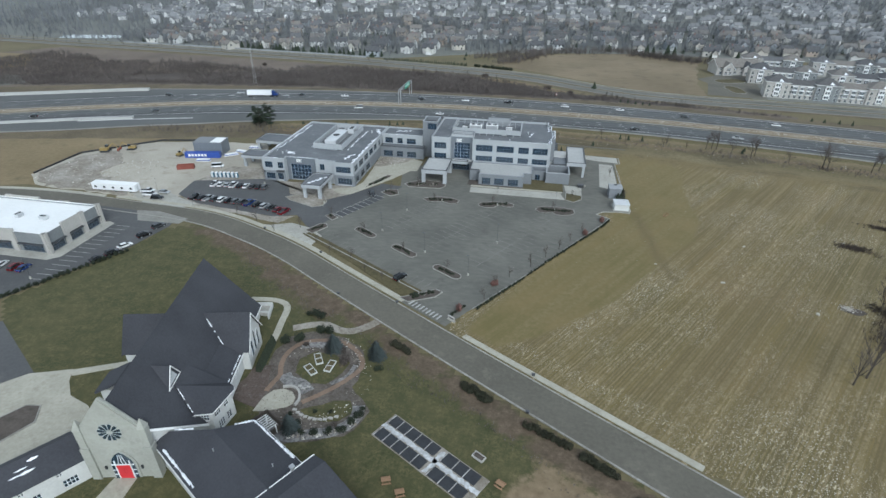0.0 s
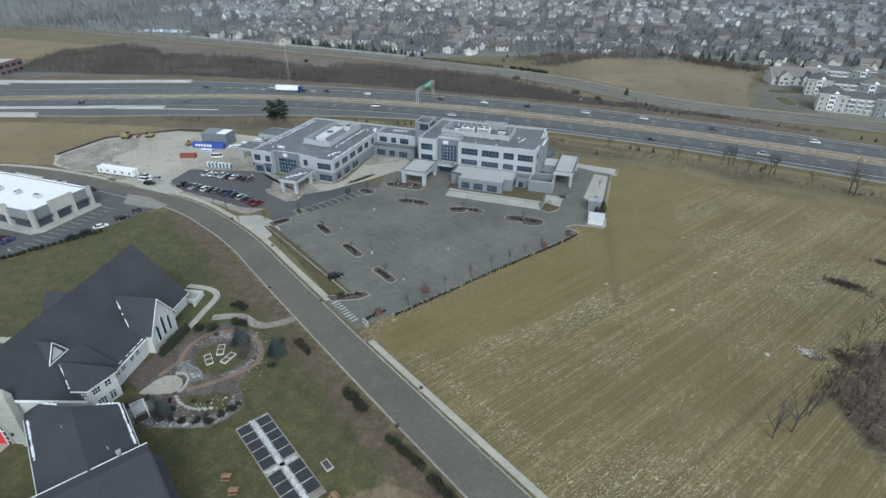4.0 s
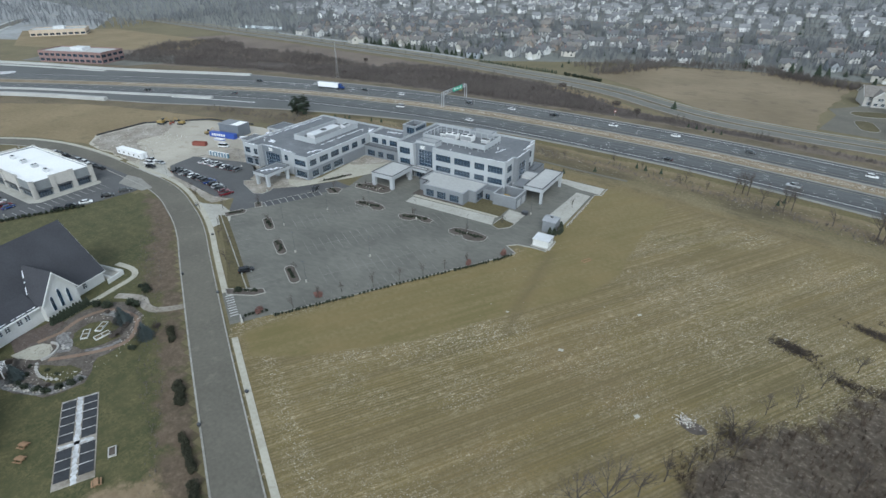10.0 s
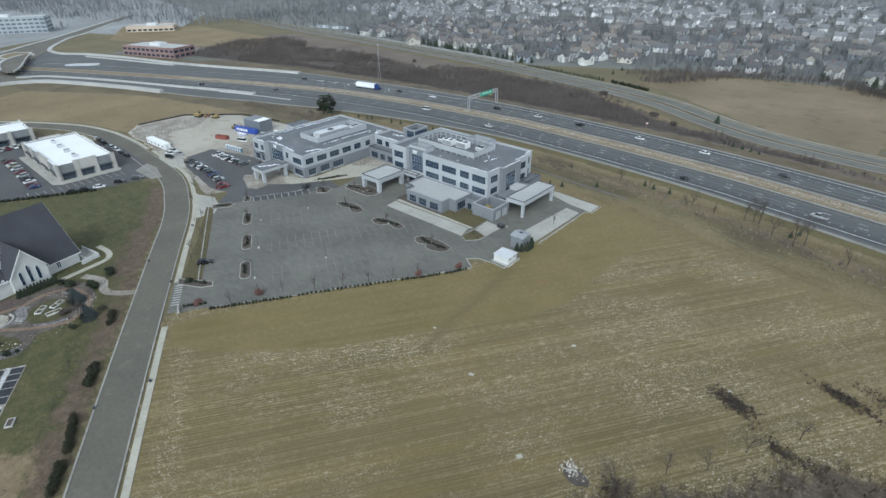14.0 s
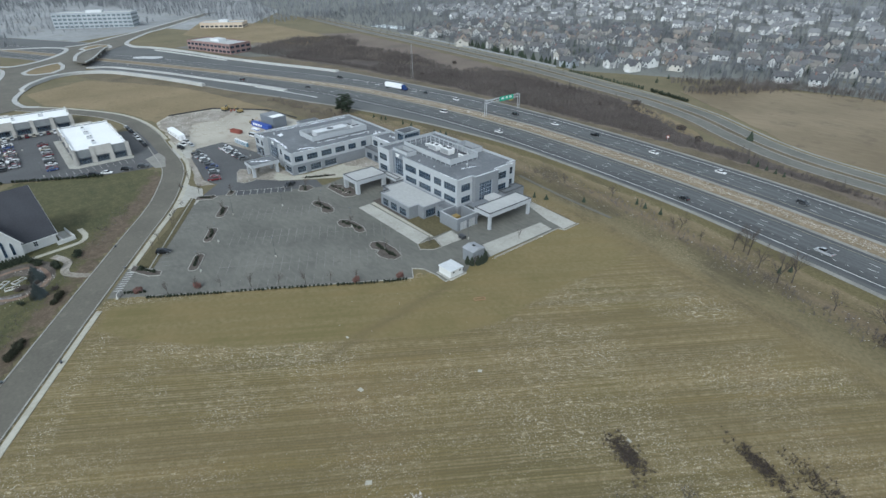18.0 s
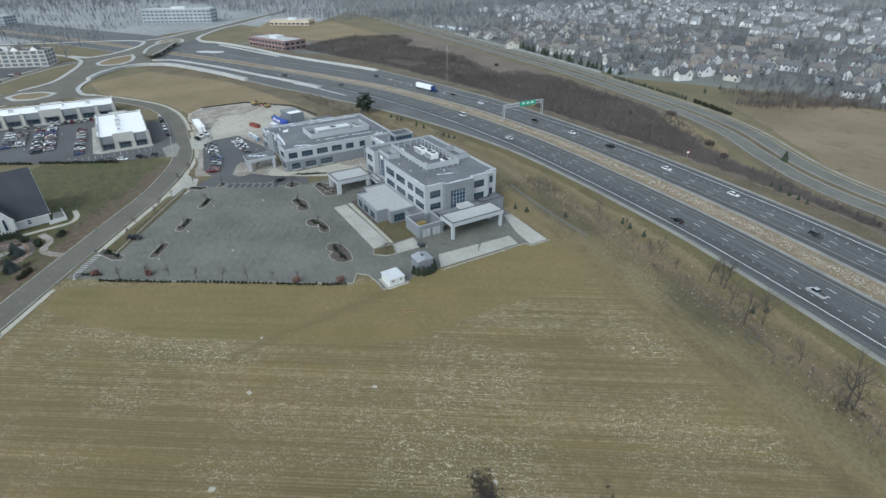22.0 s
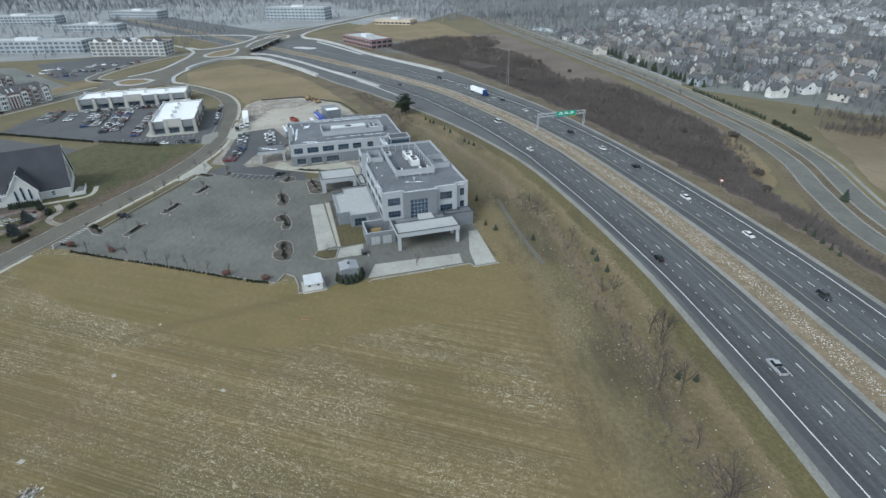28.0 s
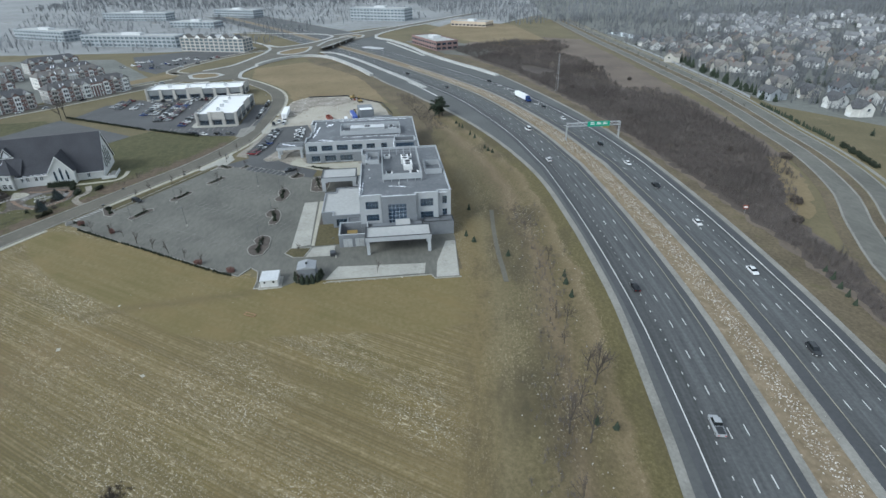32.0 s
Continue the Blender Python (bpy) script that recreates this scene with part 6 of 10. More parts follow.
for a, b in (((-57.8, 31.7, 9.95), (-54.6, 31.7, 10.95)), ((-54.6, 31.7, 10.95), (-38.0, 31.7, 6.75))):
    part("rake_trim", Geo().tube(a, b, 0.16, 0.16, 4), M_SHINGLE, second)
facade(second, (-57.3, -11.5), (-57.3, 31.0), 0, 9.8, M_SIDING, ())
facade(second, (-38.5, 31.0), (-57.3, 31.0), 0, 6.6, M_SIDING, [(4, 5.2, 4.4, 6.0, 2, 2, WIN), (16.5, 17.7, 4.4, 6.0, 2, 2, WIN)])
part("gable", Geo().add([(-38.5, 31.0, 6.6), (-57.3, 31.0, 6.6), (-57.3, 31.0, 9.9), (-54.6, 31.0, 10.8)], [(0, 1, 2, 3)]), M_SIDING, second)
part("lean_to_wall", Geo().prism([(-58.6, 31.05), (-46.2, 31.05), (-46.2, 32.6), (-58.6, 32.6)], 0, 4.6), M_SIDING, second)
g = Geo()
slab(g, (-58.9, 33.0, 4.6), (-58.9, 31.1, 5.7), (-45.9, 31.1, 5.7), (-45.9, 33.0, 4.6), -0.25)
part("lean_to_roof", g, M_SHINGLE, second)
for x in (-56.5, -53.5, -50.5, -47.8):
    part("window", Geo().box(x - 0.5, 32.6, 1.2, x + 0.5, 32.66, 3.2), M_GLASS, second)
part("roof_vent", Geo().tube((-57.9, 27.4, 9.8), (-57.9, 27.4, 11.0), 0.35, 0.35, 8).box(-58.3, 27.0, 11.0, -57.5, 27.8, 11.25), M_GALV, second)
for x, y, z in ((-72, 20.5, 9.6), (-62, 26, 8.9)):
    part("vent_pipe", Geo().tube((x, y, z), (x, y, z + 0.7), 0.12, 0.12, 6), M_GALV, hall)
for a, b, w, n in (((-81.5, 15.2, 7.05), (-70, 15.2, 7.0), 0.34, 16), ((-74.9, 30.0, 7.3), (-62, 30.1, 7.3), 0.32, 18), ((-83, 18.4, 8.5), (-79.6, 20.6, 9.5), 0.25, 5), ((-75.6, 26.5, 8.75), (-75.1, 30, 7.3), 0.3, 6)):
    for j in range(n):
        p, r = Vector(a).lerp(Vector(b), j / n), Vector(a).lerp(Vector(b), (j + rs_.uniform(0.6, 1.2)) / n)
        part("snow_patch", Geo().tube(p + Vector((0, rs_.uniform(-.1, .25) * w, 0)), r, w * rs_.uniform(0.25, 1), w * rs_.uniform(0.15, 0.8), 5), M_SNOW, hall)

# paths and garden
M_PATHRED = surface("brick_path", (0.165, 0.112, 0.08), (0.25, 0.175, 0.128), 0.9, 0.3, 2.5)
ground_piece("church_drive", sheet([(-108, 74.6), (-112, 73.2), (-122, 62), (-140, 40), (-118, 26), (-95, 48), (-84, 57.5), (-80, 61), (-86.5, 64), (-91, 67.2), (-97, 69), (-101, 73), (-103, 76.5)], 0.14, 0.1), M_WALK, "pale concrete church drive", "driveway")
ground_piece("church_lot", sheet([(-110, 73), (-136, 89), (-180, 30), (-140, 10), (-116, 40)], 0.1, 0.1), M_FRESH, "dark asphalt church parking", "parking lot")
island("drive_island", [(-104, 64.5), (-101, 65.0), (-98.5, 61), (-103, 51), (-112, 44), (-113, 50)], M_MULCH, "kerbed mulch bed in the church drive")
ground_piece("side_path", sheet([(-103.5, 76), (-101.5, 74.5), (-90.0, 80.5), (-91.0, 82)], 0.16, 0.1), M_WALK, "concrete path to the church side", "path")
ground_piece("front_walk", sheet([(-72.4, 52.2), (-68.2, 53.2), (-66.5, 30), (-74, 28)], 0.16, 0.1), M_WALK, "concrete walk to the red doors", "path")
loop = curve_through([(-76, 111.2), (-69.5, 112.0), (-65.4, 110.9), (-63.6, 108.2), (-62.9, 103.8), (-61.8, 98.1), (-61.2, 93.3), (-60.2, 87)], 1.5)
ground_piece("ramp_path", ribbon(Geo(), loop, -0.9, 0.9, 0.05, 0.18), M_WALK, "curved concrete path round the church end", "path")
M_SOIL = surface("garden_soil", (0.055, 0.045, 0.036), (0.165, 0.142, 0.122), 0.95, 0.3, 1.6, c=(0.11, 0.088, 0.07), fine_mix=0.6)
M_BANK = surface("red_mulch_bank", (0.07, 0.052, 0.042), (0.14, 0.108, 0.092), 0.95, 0.25, 1.8, c=(0.19, 0.165, 0.15), fine_mix=0.6)
ground_piece("garden_bed", sheet(rough_edge([(-48, 64.5), (-40.6, 67.0), (-33.4, 70.2), (-31.0, 73.6), (-30.5, 77.2), (-33, 80.3), (-36.3, 84), (-35.2, 90), (-37.5, 96.5), (-44, 99.6), (-53, 101), (-58, 97.5), (-59.2, 90), (-57, 80), (-52, 70)], 0.4, 2, 21), 0.11, 0.1), M_SOIL, "stony planting beds of the garden", "planting bed")
ground_piece("mulch_bank", sheet(rough_edge([(-61.5, 74.8), (-54.4, 73.4), (-55.3, 79.4), (-57.6, 86.5), (-60.8, 86.5), (-62, 80)], 0.3, 2, 24), 0.13, 0.1), M_BANK, "reddish mulch bank along the church wall", "planting bed")
ring = [(-54.9, 78.6), (-54.6, 81.2), (-54.1, 84), (-55.3, 87), (-55.8, 90.4), (-55.1, 93.7), (-52.9, 96.4), (-48.6, 97.9), (-43.7, 98.0), (-39.7, 95.9), (-36.9, 92.8), (-36.2, 89.6), (-38.1, 85.7), (-40.4, 82.4), (-43.2, 79.3), (-45.6, 76.9)]
ground_piece("garden_path", ribbon(Geo(), curve_through(ring, 1.0), -0.6, 0.6, 0.05, 0.18), M_PATHRED, "reddish gravel ring path in the garden", "path")
M_PALEBED = surface("pale_gravel_bed", (0.085, 0.08, 0.078), (0.33, 0.32, 0.31), 0.95, 0.4, 1.5, c=(0.06, 0.05, 0.045), fine_mix=0.65)
for ln, w in (([(-50.5, 66.9), (-46.7, 67.6), (-43.8, 67.6), (-40.9, 68.8), (-36.5, 70.3), (-33.6, 72.6), (-32.4, 75.5), (-32.9, 78.4)], 1.35), ([(-53.2, 84.5), (-51.4, 82.8), (-48.0, 82.2), (-45.5, 80.2)], 1.5), ([(-53.4, 94.6), (-50.5, 95.9), (-47.5, 96.0)], 1.1), ([(-41.5, 83.5), (-38.6, 86.6), (-37.8, 90.6)], 0.5)):
    ground_piece("gravel_bed", ribbon(Geo(), curve_through(ln, 1.0), -w, w, 0.05, 0.165), M_PALEBED, "grey and white gravel bed in the garden", "planting bed")
for n_, (x, y) in enumerate(((-46.2, 74.6), (-45.2, 74.0), (-44.2, 73.5), (-43.1, 73.2), (-42.0, 73.0), (-40.9, 72.9), (-39.8, 73.0), (-38.7, 73.3), (-37.6, 73.8), (-36.6, 74.4), (-48.0, 81.4), (-46.9, 80.9), (-46.0, 81.6))):
    tagged(part("flagstone", Geo().prism(rough_edge(rect(x - 0.42, y - 0.3, x + 0.42, y + 0.3), 0.1, 0.4, 710 + n_), 0.1, 0.34), M_STONEWALL), "flat tan stepping stone in the garden", "stone", "stepping stones")
ground_piece("garden_lawn", sheet(rough_edge([(-51.2, 85.7), (-46.8, 82.9), (-42.8, 83.4), (-40.1, 87.2), (-39.5, 90.9), (-44.1, 93.2), (-49.0, 93.6), (-52.2, 90.1)], 0.4, 2, 22), 0.15, 0.1), M_CHURCHLAWN, "small lawn inside the garden ring", "lawn")
ground_piece("garden_slope", sheet(rough_edge([(-45.5, 74.5), (-41, 72.5), (-35.5, 73.5), (-33.2, 76.5), (-34.8, 79.8), (-38.8, 78.6), (-43, 76.2)], 0.4, 2, 23), 0.14, 0.1), M_CHURCHLAWN, "grassy garden slope", "lawn")
ground_piece("patio", sheet([(-55.0, 72.6), (-52.4, 73.0), (-50.0, 74.2), (-48.2, 75.0), (-47.3, 76.2), (-47.5, 77.9), (-48.9, 79.5), (-51.2, 80.0), (-53.4, 79.1), (-54.6, 76.8)], 0.2, 0.15), M_WALK, "pale round patio in the garden", "patio")
seat = curve_through([(-51.6, 80.4), (-49.8, 80.9), (-48.0, 80.3), (-46.9, 78.9), (-46.4, 77.2), (-46.7, 75.7)], 0.6)
tagged(part("curved_seat_wall", ribbon(Geo(), seat, -0.24, 0.24, 0.1, 0.62), M_STONEWALL), "low curved pale seat wall round the patio", "wall")
ground_piece("street_path", ribbon(Geo(), curve_through([(-58.6, 101), (-54, 103.4), (-50.3, 104.1), (-46.5, 102.6), (-42.9, 102.8), (-39.6, 105.4), (-37.2, 108.6)], 1.5), -1.2, 1.2, 0.05, 0.16), M_SPOIL, "worn gravel path from street to garden", "path")
ground_piece("sunken_court", sheet([(-54.5, 67.0), (-51.2, 72.2), (-46.6, 69.6), (-49.2, 65.2)], 0.13, 0.1), surface("court_paving", (0.15, 0.145, 0.14), (0.22, 0.21, 0.2), 0.9, 0.3, 1.5), "grey paved court beside the hall", "pavement")
court = thing("court_wall", "dark timber screen wall round the small court", "wall")
for a, b in (((-54.2, 67.6), (-51.2, 72.3)), ((-51.2, 72.3), (-46.4, 69.5)), ((-46.4, 69.5), (-48.6, 65.6))):
    part("panel", ribbon(Geo(), [Vector(a), Vector(b)], -0.1, 0.1, 0.05, 1.6), M_BARK, court)
porch = thing("church_porch", "white-walled ramp and porch at the church end", "porch")
for a, b, z in (((-77.5, 107.0), (-68.2, 108.9), 1.5), ((-68.2, 108.9), (-66.7, 103.4), 1.5), ((-72, 104.6), (-67.2, 105.6), 1.0)):
    g = Geo()
    ribbon(g, [Vector(a), Vector(b)], -0.15, 0.15, 0.05, z)
    part("parapet", g, M_SIDING, porch)
part("deck", Geo().prism([(-77, 104), (-67.2, 104.5), (-68.4, 108.6), (-77.2, 106.8)], 0.05, 0.5), M_CONC, porch)
bed = thing("raised_bed", "white timber raised bed frame with grass inside", "raised bed", pose(-47.7, 86.85, 0.15, 0, 0, -40), group="garden beds")
fr = rect(-1.9, -0.85, 1.9, 0.85)
part("frame", Geo().ring(fr, inset(fr, 0.15), 0, 0.4).box(-0.07, -0.7, 0, 0.07, 0.7, 0.39), M_SIDING, bed)
part("soil", Geo().prism(inset(fr, 0.15), 0, 0.28, bottom=False), M_LAWN, bed)
copy_thing(bed, pose(-47.3, 90.8, 0.15, 0, 0, -58))
copy_thing(bed, pose(-43.6, 88.9, 0.15, 0, 0, 86))

# community garden plots under black fabric
M_SNOWBOARD = surface("snowy_board", (0.12, 0.11, 0.1), (0.6, 0.6, 0.6), 0.8, 0.6, 2.2)
M_DIRTYSNOW = surface("dirty_snow", (0.28, 0.275, 0.27), (0.68, 0.69, 0.7), 0.8, 0.5, 1.6)
plots = thing("garden_plots", "black fabric garden plots with snowy gravel paths", "garden plots", kind="structure")
po = Vector((-25.9, 74.4))
pd = (Vector((-4.6, 62.1)) - po).normalized()
pn = Vector((-pd.y, pd.x))
pm = Matrix(((pd.x, pn.x, 0, po.x), (pd.y, pn.y, 0, po.y), (0, 0, 1, 0.05), (0, 0, 0, 1)))
plots.matrix_world = pm
part("gravel_path", Geo().box(-0.3, -3.6, 0, 24.9, 3.6, 0.06), M_SPOIL, plots)
part("snow_path", Geo().prism(rough_edge([(-0.1, -0.5), (24.8, -0.5), (24.8, 0.5), (-0.1, 0.5)], 0.22, 0.6, 31), 0, 0.1), M_DIRTYSNOW, plots, "old snow on the middle path")
part("snow_path", Geo().prism(rough_edge([(13.7, -3.2), (14.5, -3.2), (14.5, 3.2), (13.7, 3.2)], 0.25, 0.6, 32), 0, 0.1), M_DIRTYSNOW, plots)
widths = [2.5, 2.4, 2.6, 2.9, 2.6, 0, 2.9, 2.7, 2.9]
for s in (-1, 1):
    x = 0.2
    for i, w in enumerate(widths):
        if w == 0:
            x += 1.6
            continue
        y0, y1 = sorted((s * 0.75, s * 3.35))
        part("plot", Geo().box(x + 0.14, y0, 0, x + w - 0.14, y1, 0.14), M_PLASTIC, plots)
        part("board", Geo().box(x - 0.06, y0, 0, x + 0.06, y1, 0.2), M_SNOWBOARD, plots)
        x += w
table = thing("picnic_table", "brown timber picnic table on the lawn", "picnic table", pose(-21.8, 61.2, 0.08, 0, 0, 20), group="picnic tables")
part("top", Geo().box(-0.9, -0.4, 0.7, 0.9, 0.4, 0.76), M_TIMBER, table)
for y in (-0.75, 0.75):
    part("bench", Geo().box(-0.9, y - 0.15, 0.42, 0.9, y + 0.15, 0.47), M_TIMBER, table)
for x in (-0.6, 0.6):
    part("leg", Geo().box(x - 0.05, -0.75, 0.3, x + 0.05, 0.75, 0.38).box(x - 0.05, -0.4, 0, x + 0.05, -0.3, 0.7).box(x - 0.05, 0.3, 0, x + 0.05, 0.4, 0.7), M_TIMBER, table)
copy_thing(table, pose(-18.6, 59.2, 0.08, 0, 0, 24))
copy_thing(table, pose(-0.6, 64.4, 0.08, 0, 0, -28))
pl = thing("planter_box", "pale timber planter box with dark soil", "planter", pose(-5.3, 70.0, 0.08, 0, 0, -30))
fr = rect(-1.3, -0.75, 1.3, 0.75)
part("frame", Geo().ring(fr, inset(fr, 0.2), 0, 0.4), M_STONEWALL, pl)
part("soil", Geo().prism(inset(fr, 0.2), 0, 0.3, bottom=False), M_MULCH, pl)
pg = thing("pergola", "pale wooden trellis pergola behind the hall", "pergola", pose(-49.3, 68.0, 0.1, 0, 0, -31))
for x in (-1.8, 1.8):
    for y in (-1.2, 1.2):
        part("post", Geo().box(x - 0.1, y - 0.1, 0, x + 0.1, y + 0.1, 2.4), M_TRIM, pg)
for i in range(7):
    part("slat", Geo().box(-2.0 + 0.62 * i, -1.5, 2.4, -1.85 + 0.62 * i, 1.5, 2.5), M_TRIM, pg)

# ---- shops, townhouses, offices, ramps ----
ground_piece("retail_lot", sheet([(-228, 64), (-228, 132), (-206, 132), (-203, 121), (-151, 120), (-150, 146), (-146, 152.4), (-128, 151), (-127, 147), (-131, 127.5), (-147, 95), (-172, 57), (-184, 36), (-216, 42), (-230, 60)], 0.14, 0.1), M_FRESH,
             "dark asphalt lot before the shops", "parking lot")
ground_piece("retail_apron", sheet([(-203, 118.2), (-150.5, 118.2), (-147.5, 121), (-147.5, 145), (-150, 146), (-203, 122)], 0.22, 0.1), M_CONC, "concrete walk round the shops", "pavement")
ground_piece("retail_walk", sheet([(-228.5, 66), (-224.5, 66), (-224.5, 131), (-228.5, 131)], 0.22, 0.1), M_CONC, "concrete walk before the long shop row", "pavement")

g = Geo()
for i in range(14):
    line_mark(g, Vector((-146.4, 108 + i * 2.75)), Vector((-140.2, 108.2 + i * 2.75)), 0.2, 0.18)
ground_piece("shop_side_lot", sheet([(-200, 145.6), (-150.2, 146.2), (-140, 146.4), (-141, 149), (-147.2, 156.4), (-170, 157.4), (-194.5, 157.6), (-200, 152)], 0.13, 0.1), M_FRESH, "asphalt strip behind the shops", "parking lot")
ground_piece("shop_apron", sheet([(-141, 148.8), (-147, 156.4), (-138, 157.2), (-124, 153.6), (-124.8, 149.4)], 0.17, 0.1), M_EDGE, "pale concrete driveway apron of the shops", "driveway")
ground_piece("bare_soil_strip", sheet(rough_edge([(-131, 166.8), (-128, 163.2), (-107.3, 161.2), (-98, 158.6), (-90, 157), (-86.5, 163.8), (-94, 161.6), (-128, 166.6), (-140, 172)], 0.3, 2, 55), 0.14, 0.1), M_SPOIL, "bare tan soil strip beside the staff lot", "dirt")
ground_piece("shop_stall_lines", g, M_CROSS, "white stall lines before the shops", "road marking")


def shops(name, x0, y0, x1, y1, z, label, bays):
    """A strip of shops: white roof, slate wall panels, stone piers and shop windows on each side."""
    t = thing(name, label, "building")
    wins = {}
    sides = (x1 - x0, y1 - y0, x1 - x0, y1 - y0)
    for i in range(4):
        n = bays[i % 2]
        w = sides[i] / n
        wins[i] = [(w * k + w * 0.18, w * k + w * 0.82, 0.35, 3.0, 5, 2) for k in range(n)]
    block(t, rect(x0, y0, x1, y1), 0.1, z, M_SLATEWALL, wins, roof=M_WHITEROOF, parapet=0.5, cap=M_WHITEROOF)
    for i, (a, b) in enumerate((((x0, y0), (x1, y0)), ((x1, y0), (x1, y1)), ((x1, y1), (x0, y1)), ((x0, y1), (x0, y0)))):
        n = bays[i % 2]
        A, B = Vector(a), Vector(b)
        d = (B - A).normalized()
        o = Vector((d.y, -d.x))
        for k in range(n + 1):
            p = A + (B - A) * k / n
            q = [p - d * 0.9 - o * 0.3, p - d * 0.9 + o * 0.55, p + d * 0.9 + o * 0.55, p + d * 0.9 - o * 0.3]
            part("pier", Geo().prism([tuple(v) for v in q], 0.1, z + (0.9 if k in (n // 2, n // 2 + 1) else 0.35)), M_STONEWALL, t)
        for k in range(n):
            p, r = A + (B - A) * (k + 0.12) / n, A + (B - A) * (k + 0.88) / n
            q = [p + o * 0.05, p + o * 1.1, r + o * 1.1, r + o * 0.05]
            part("awning", Geo().prism([tuple(v) for v in (q[0], q[1], q[2], q[3])], 3.15, 3.4), M_FRAME, t)
        p, r = A + (B - A) * (n // 2) / n, A + (B - A) * (n // 2 + 1) / n
        q = [p + o * 0.02, p + o * 0.3, r + o * 0.3, r + o * 0.02]
        part("stone_panel", Geo().prism([tuple(v) for v in q], 3.6, z + 0.9), M_STONEWALL, t)
    rnd = random.Random(int(-x0))
    for k in range(4):
        u = Geo()
        cx, cy = (x0 + (x1 - x0) * (0.2 + 0.2 * k), y0 + (y1 - y0) * 0.45) if x1 - x0 > y1 - y0 else (x0 + (x1 - x0) * 0.5, y0 + (y1 - y0) * (0.2 + 0.2 * k))
        rooftop_unit((cx, cy, z - 0.5), 2.4, 1.6, 1.3, rnd.choice((0, 90)))
    return t


def rooftop_unit(p, lx, ly, h, yaw=0, fans=2, mat=None):
    t = thing("rooftop_unit", "pale grey rooftop air-handling unit", "rooftop unit", pose(*p, 0, 0, yaw), group="rooftop units")
    part("casing", Geo().box(-lx / 2, -ly / 2, 0.25, lx / 2, ly / 2, h), mat or M_EQUIP, t)
    part("curb", Geo().box(-lx / 2 + 0.1, -ly / 2 + 0.1, 0, lx / 2 - 0.1, ly / 2 - 0.1, 0.25), M_GALV, t)
    for i in range(fans):
        x = -lx / 2 + lx * (i + 0.5) / fans
        part("fan", Geo().prism([(x + 0.32 * ly * math.cos(a * math.pi / 6), 0.32 * ly * math.sin(a * math.pi / 6)) for a in range(12)], h, h + 0.12), M_PLASTIC, t)
    part("louvre", Geo().box(-lx / 2 + 0.2, -ly / 2 - 0.04, 0.5, lx / 2 - 0.2, -ly / 2 - 0.005, h - 0.3), M_GALV, t)
    return t


shops("shop_building", -201, 122.0, -152.0, 144.6, 7.2, "single-storey shops with white roof and stone piers", (4, 3))
shops("shop_row", -248.5, 66.0, -228.6, 131.5, 7.0, "long single-storey shop row with a white roof", (2, 7))
# clinic rooftop plant
for x, y, lx, ly, h, fans in ((-28.8, 239.8, 5.6, 3.0, 2.3, 2), (-21.4, 240.6, 5.4, 3.4, 2.5, 2), (-13.6, 242.6, 2.8, 3.4, 1.4, 2), (-34.6, 232.8, 2.6, 2.6, 1.2, 1), (-34.0, 241.2, 2.2, 3.2, 1.2, 2), (-15.2, 233.2, 2.0, 2.6, 1.0, 2)):
    rooftop_unit((x, y, 14.05), lx, ly, h, 0, fans, M_TRIM)
rooftop_unit((-91.5, 224.0, 9.5), 17.0, 5.0, 2.6, 90, 1)
rooftop_unit((-88.5, 236.5, 9.5), 4.0, 3.0, 2.4, 90, 2)
rooftop_unit((-93.5, 236.0, 9.5), 3.0, 2.5, 1.8, 0, 2)
for x, y, h in ((-4.5, 236.5, 1.1), (-12.0, 226.0, 0.5), (-21.0, 225.6, 0.5), (-79, 238.0, 1.2), (-77.5, 241.5, 1.0), (-108.0, 202, 1.0), (-63, 242.5, 0.9), (-67, 243, 0.8)):
    v = thing("roof_vent", "small pale roof vent", "roof vent", pose(x, y, 14.05 if x > -50 else 9.5), group="roof vents")
    part("pipe", Geo().tube((0, 0, 0), (0, 0, h * 0.7), 0.25, 0.25, 8), M_GALV, v)
    part("hood", Geo().tube((0, 0, h * 0.7), (0, 0, h), 0.45, 0.3, 8), M_GALV, v)
# snow left on roofs: broken streaks along the parapets
def snow_streak(a, b, w, n, z, seed):
    r = random.Random(seed)
    a, b = Vector(a), Vector(b)
    d = (b - a).normalized()
    side = Vector((-d.y, d.x))
    g = Geo()
    for i in range(n):
        f = (i + r.random()) / n
        c = a.lerp(b, f) + side * r.gauss(0, 0.3) * w
        lx, ly = r.uniform(0.35, 1.0) * (b - a).length / n * 1.1, r.uniform(0.25, 0.8) * w * (1.2 - abs(f - 0.5))
        k = r.uniform(-0.3, 0.3)
        ring = []
        for q_ in range(11):
            t = 2 * math.pi * q_ / 11
            m = r.uniform(0.65, 1.1)
            u, v = lx * m * math.cos(t), ly * m * math.sin(t)
            p = c + d * (u * math.cos(k) - v * math.sin(k)) + side * (u * math.sin(k) + v * math.cos(k))
            ring.append((p.x, p.y))
        g.prism(ring, z, z + 0.03 + 0.004 * (i % 9))
    tagged(part("roof_snow", g, M_SNOW), "broken streaks of old snow on a flat roof", "snow")


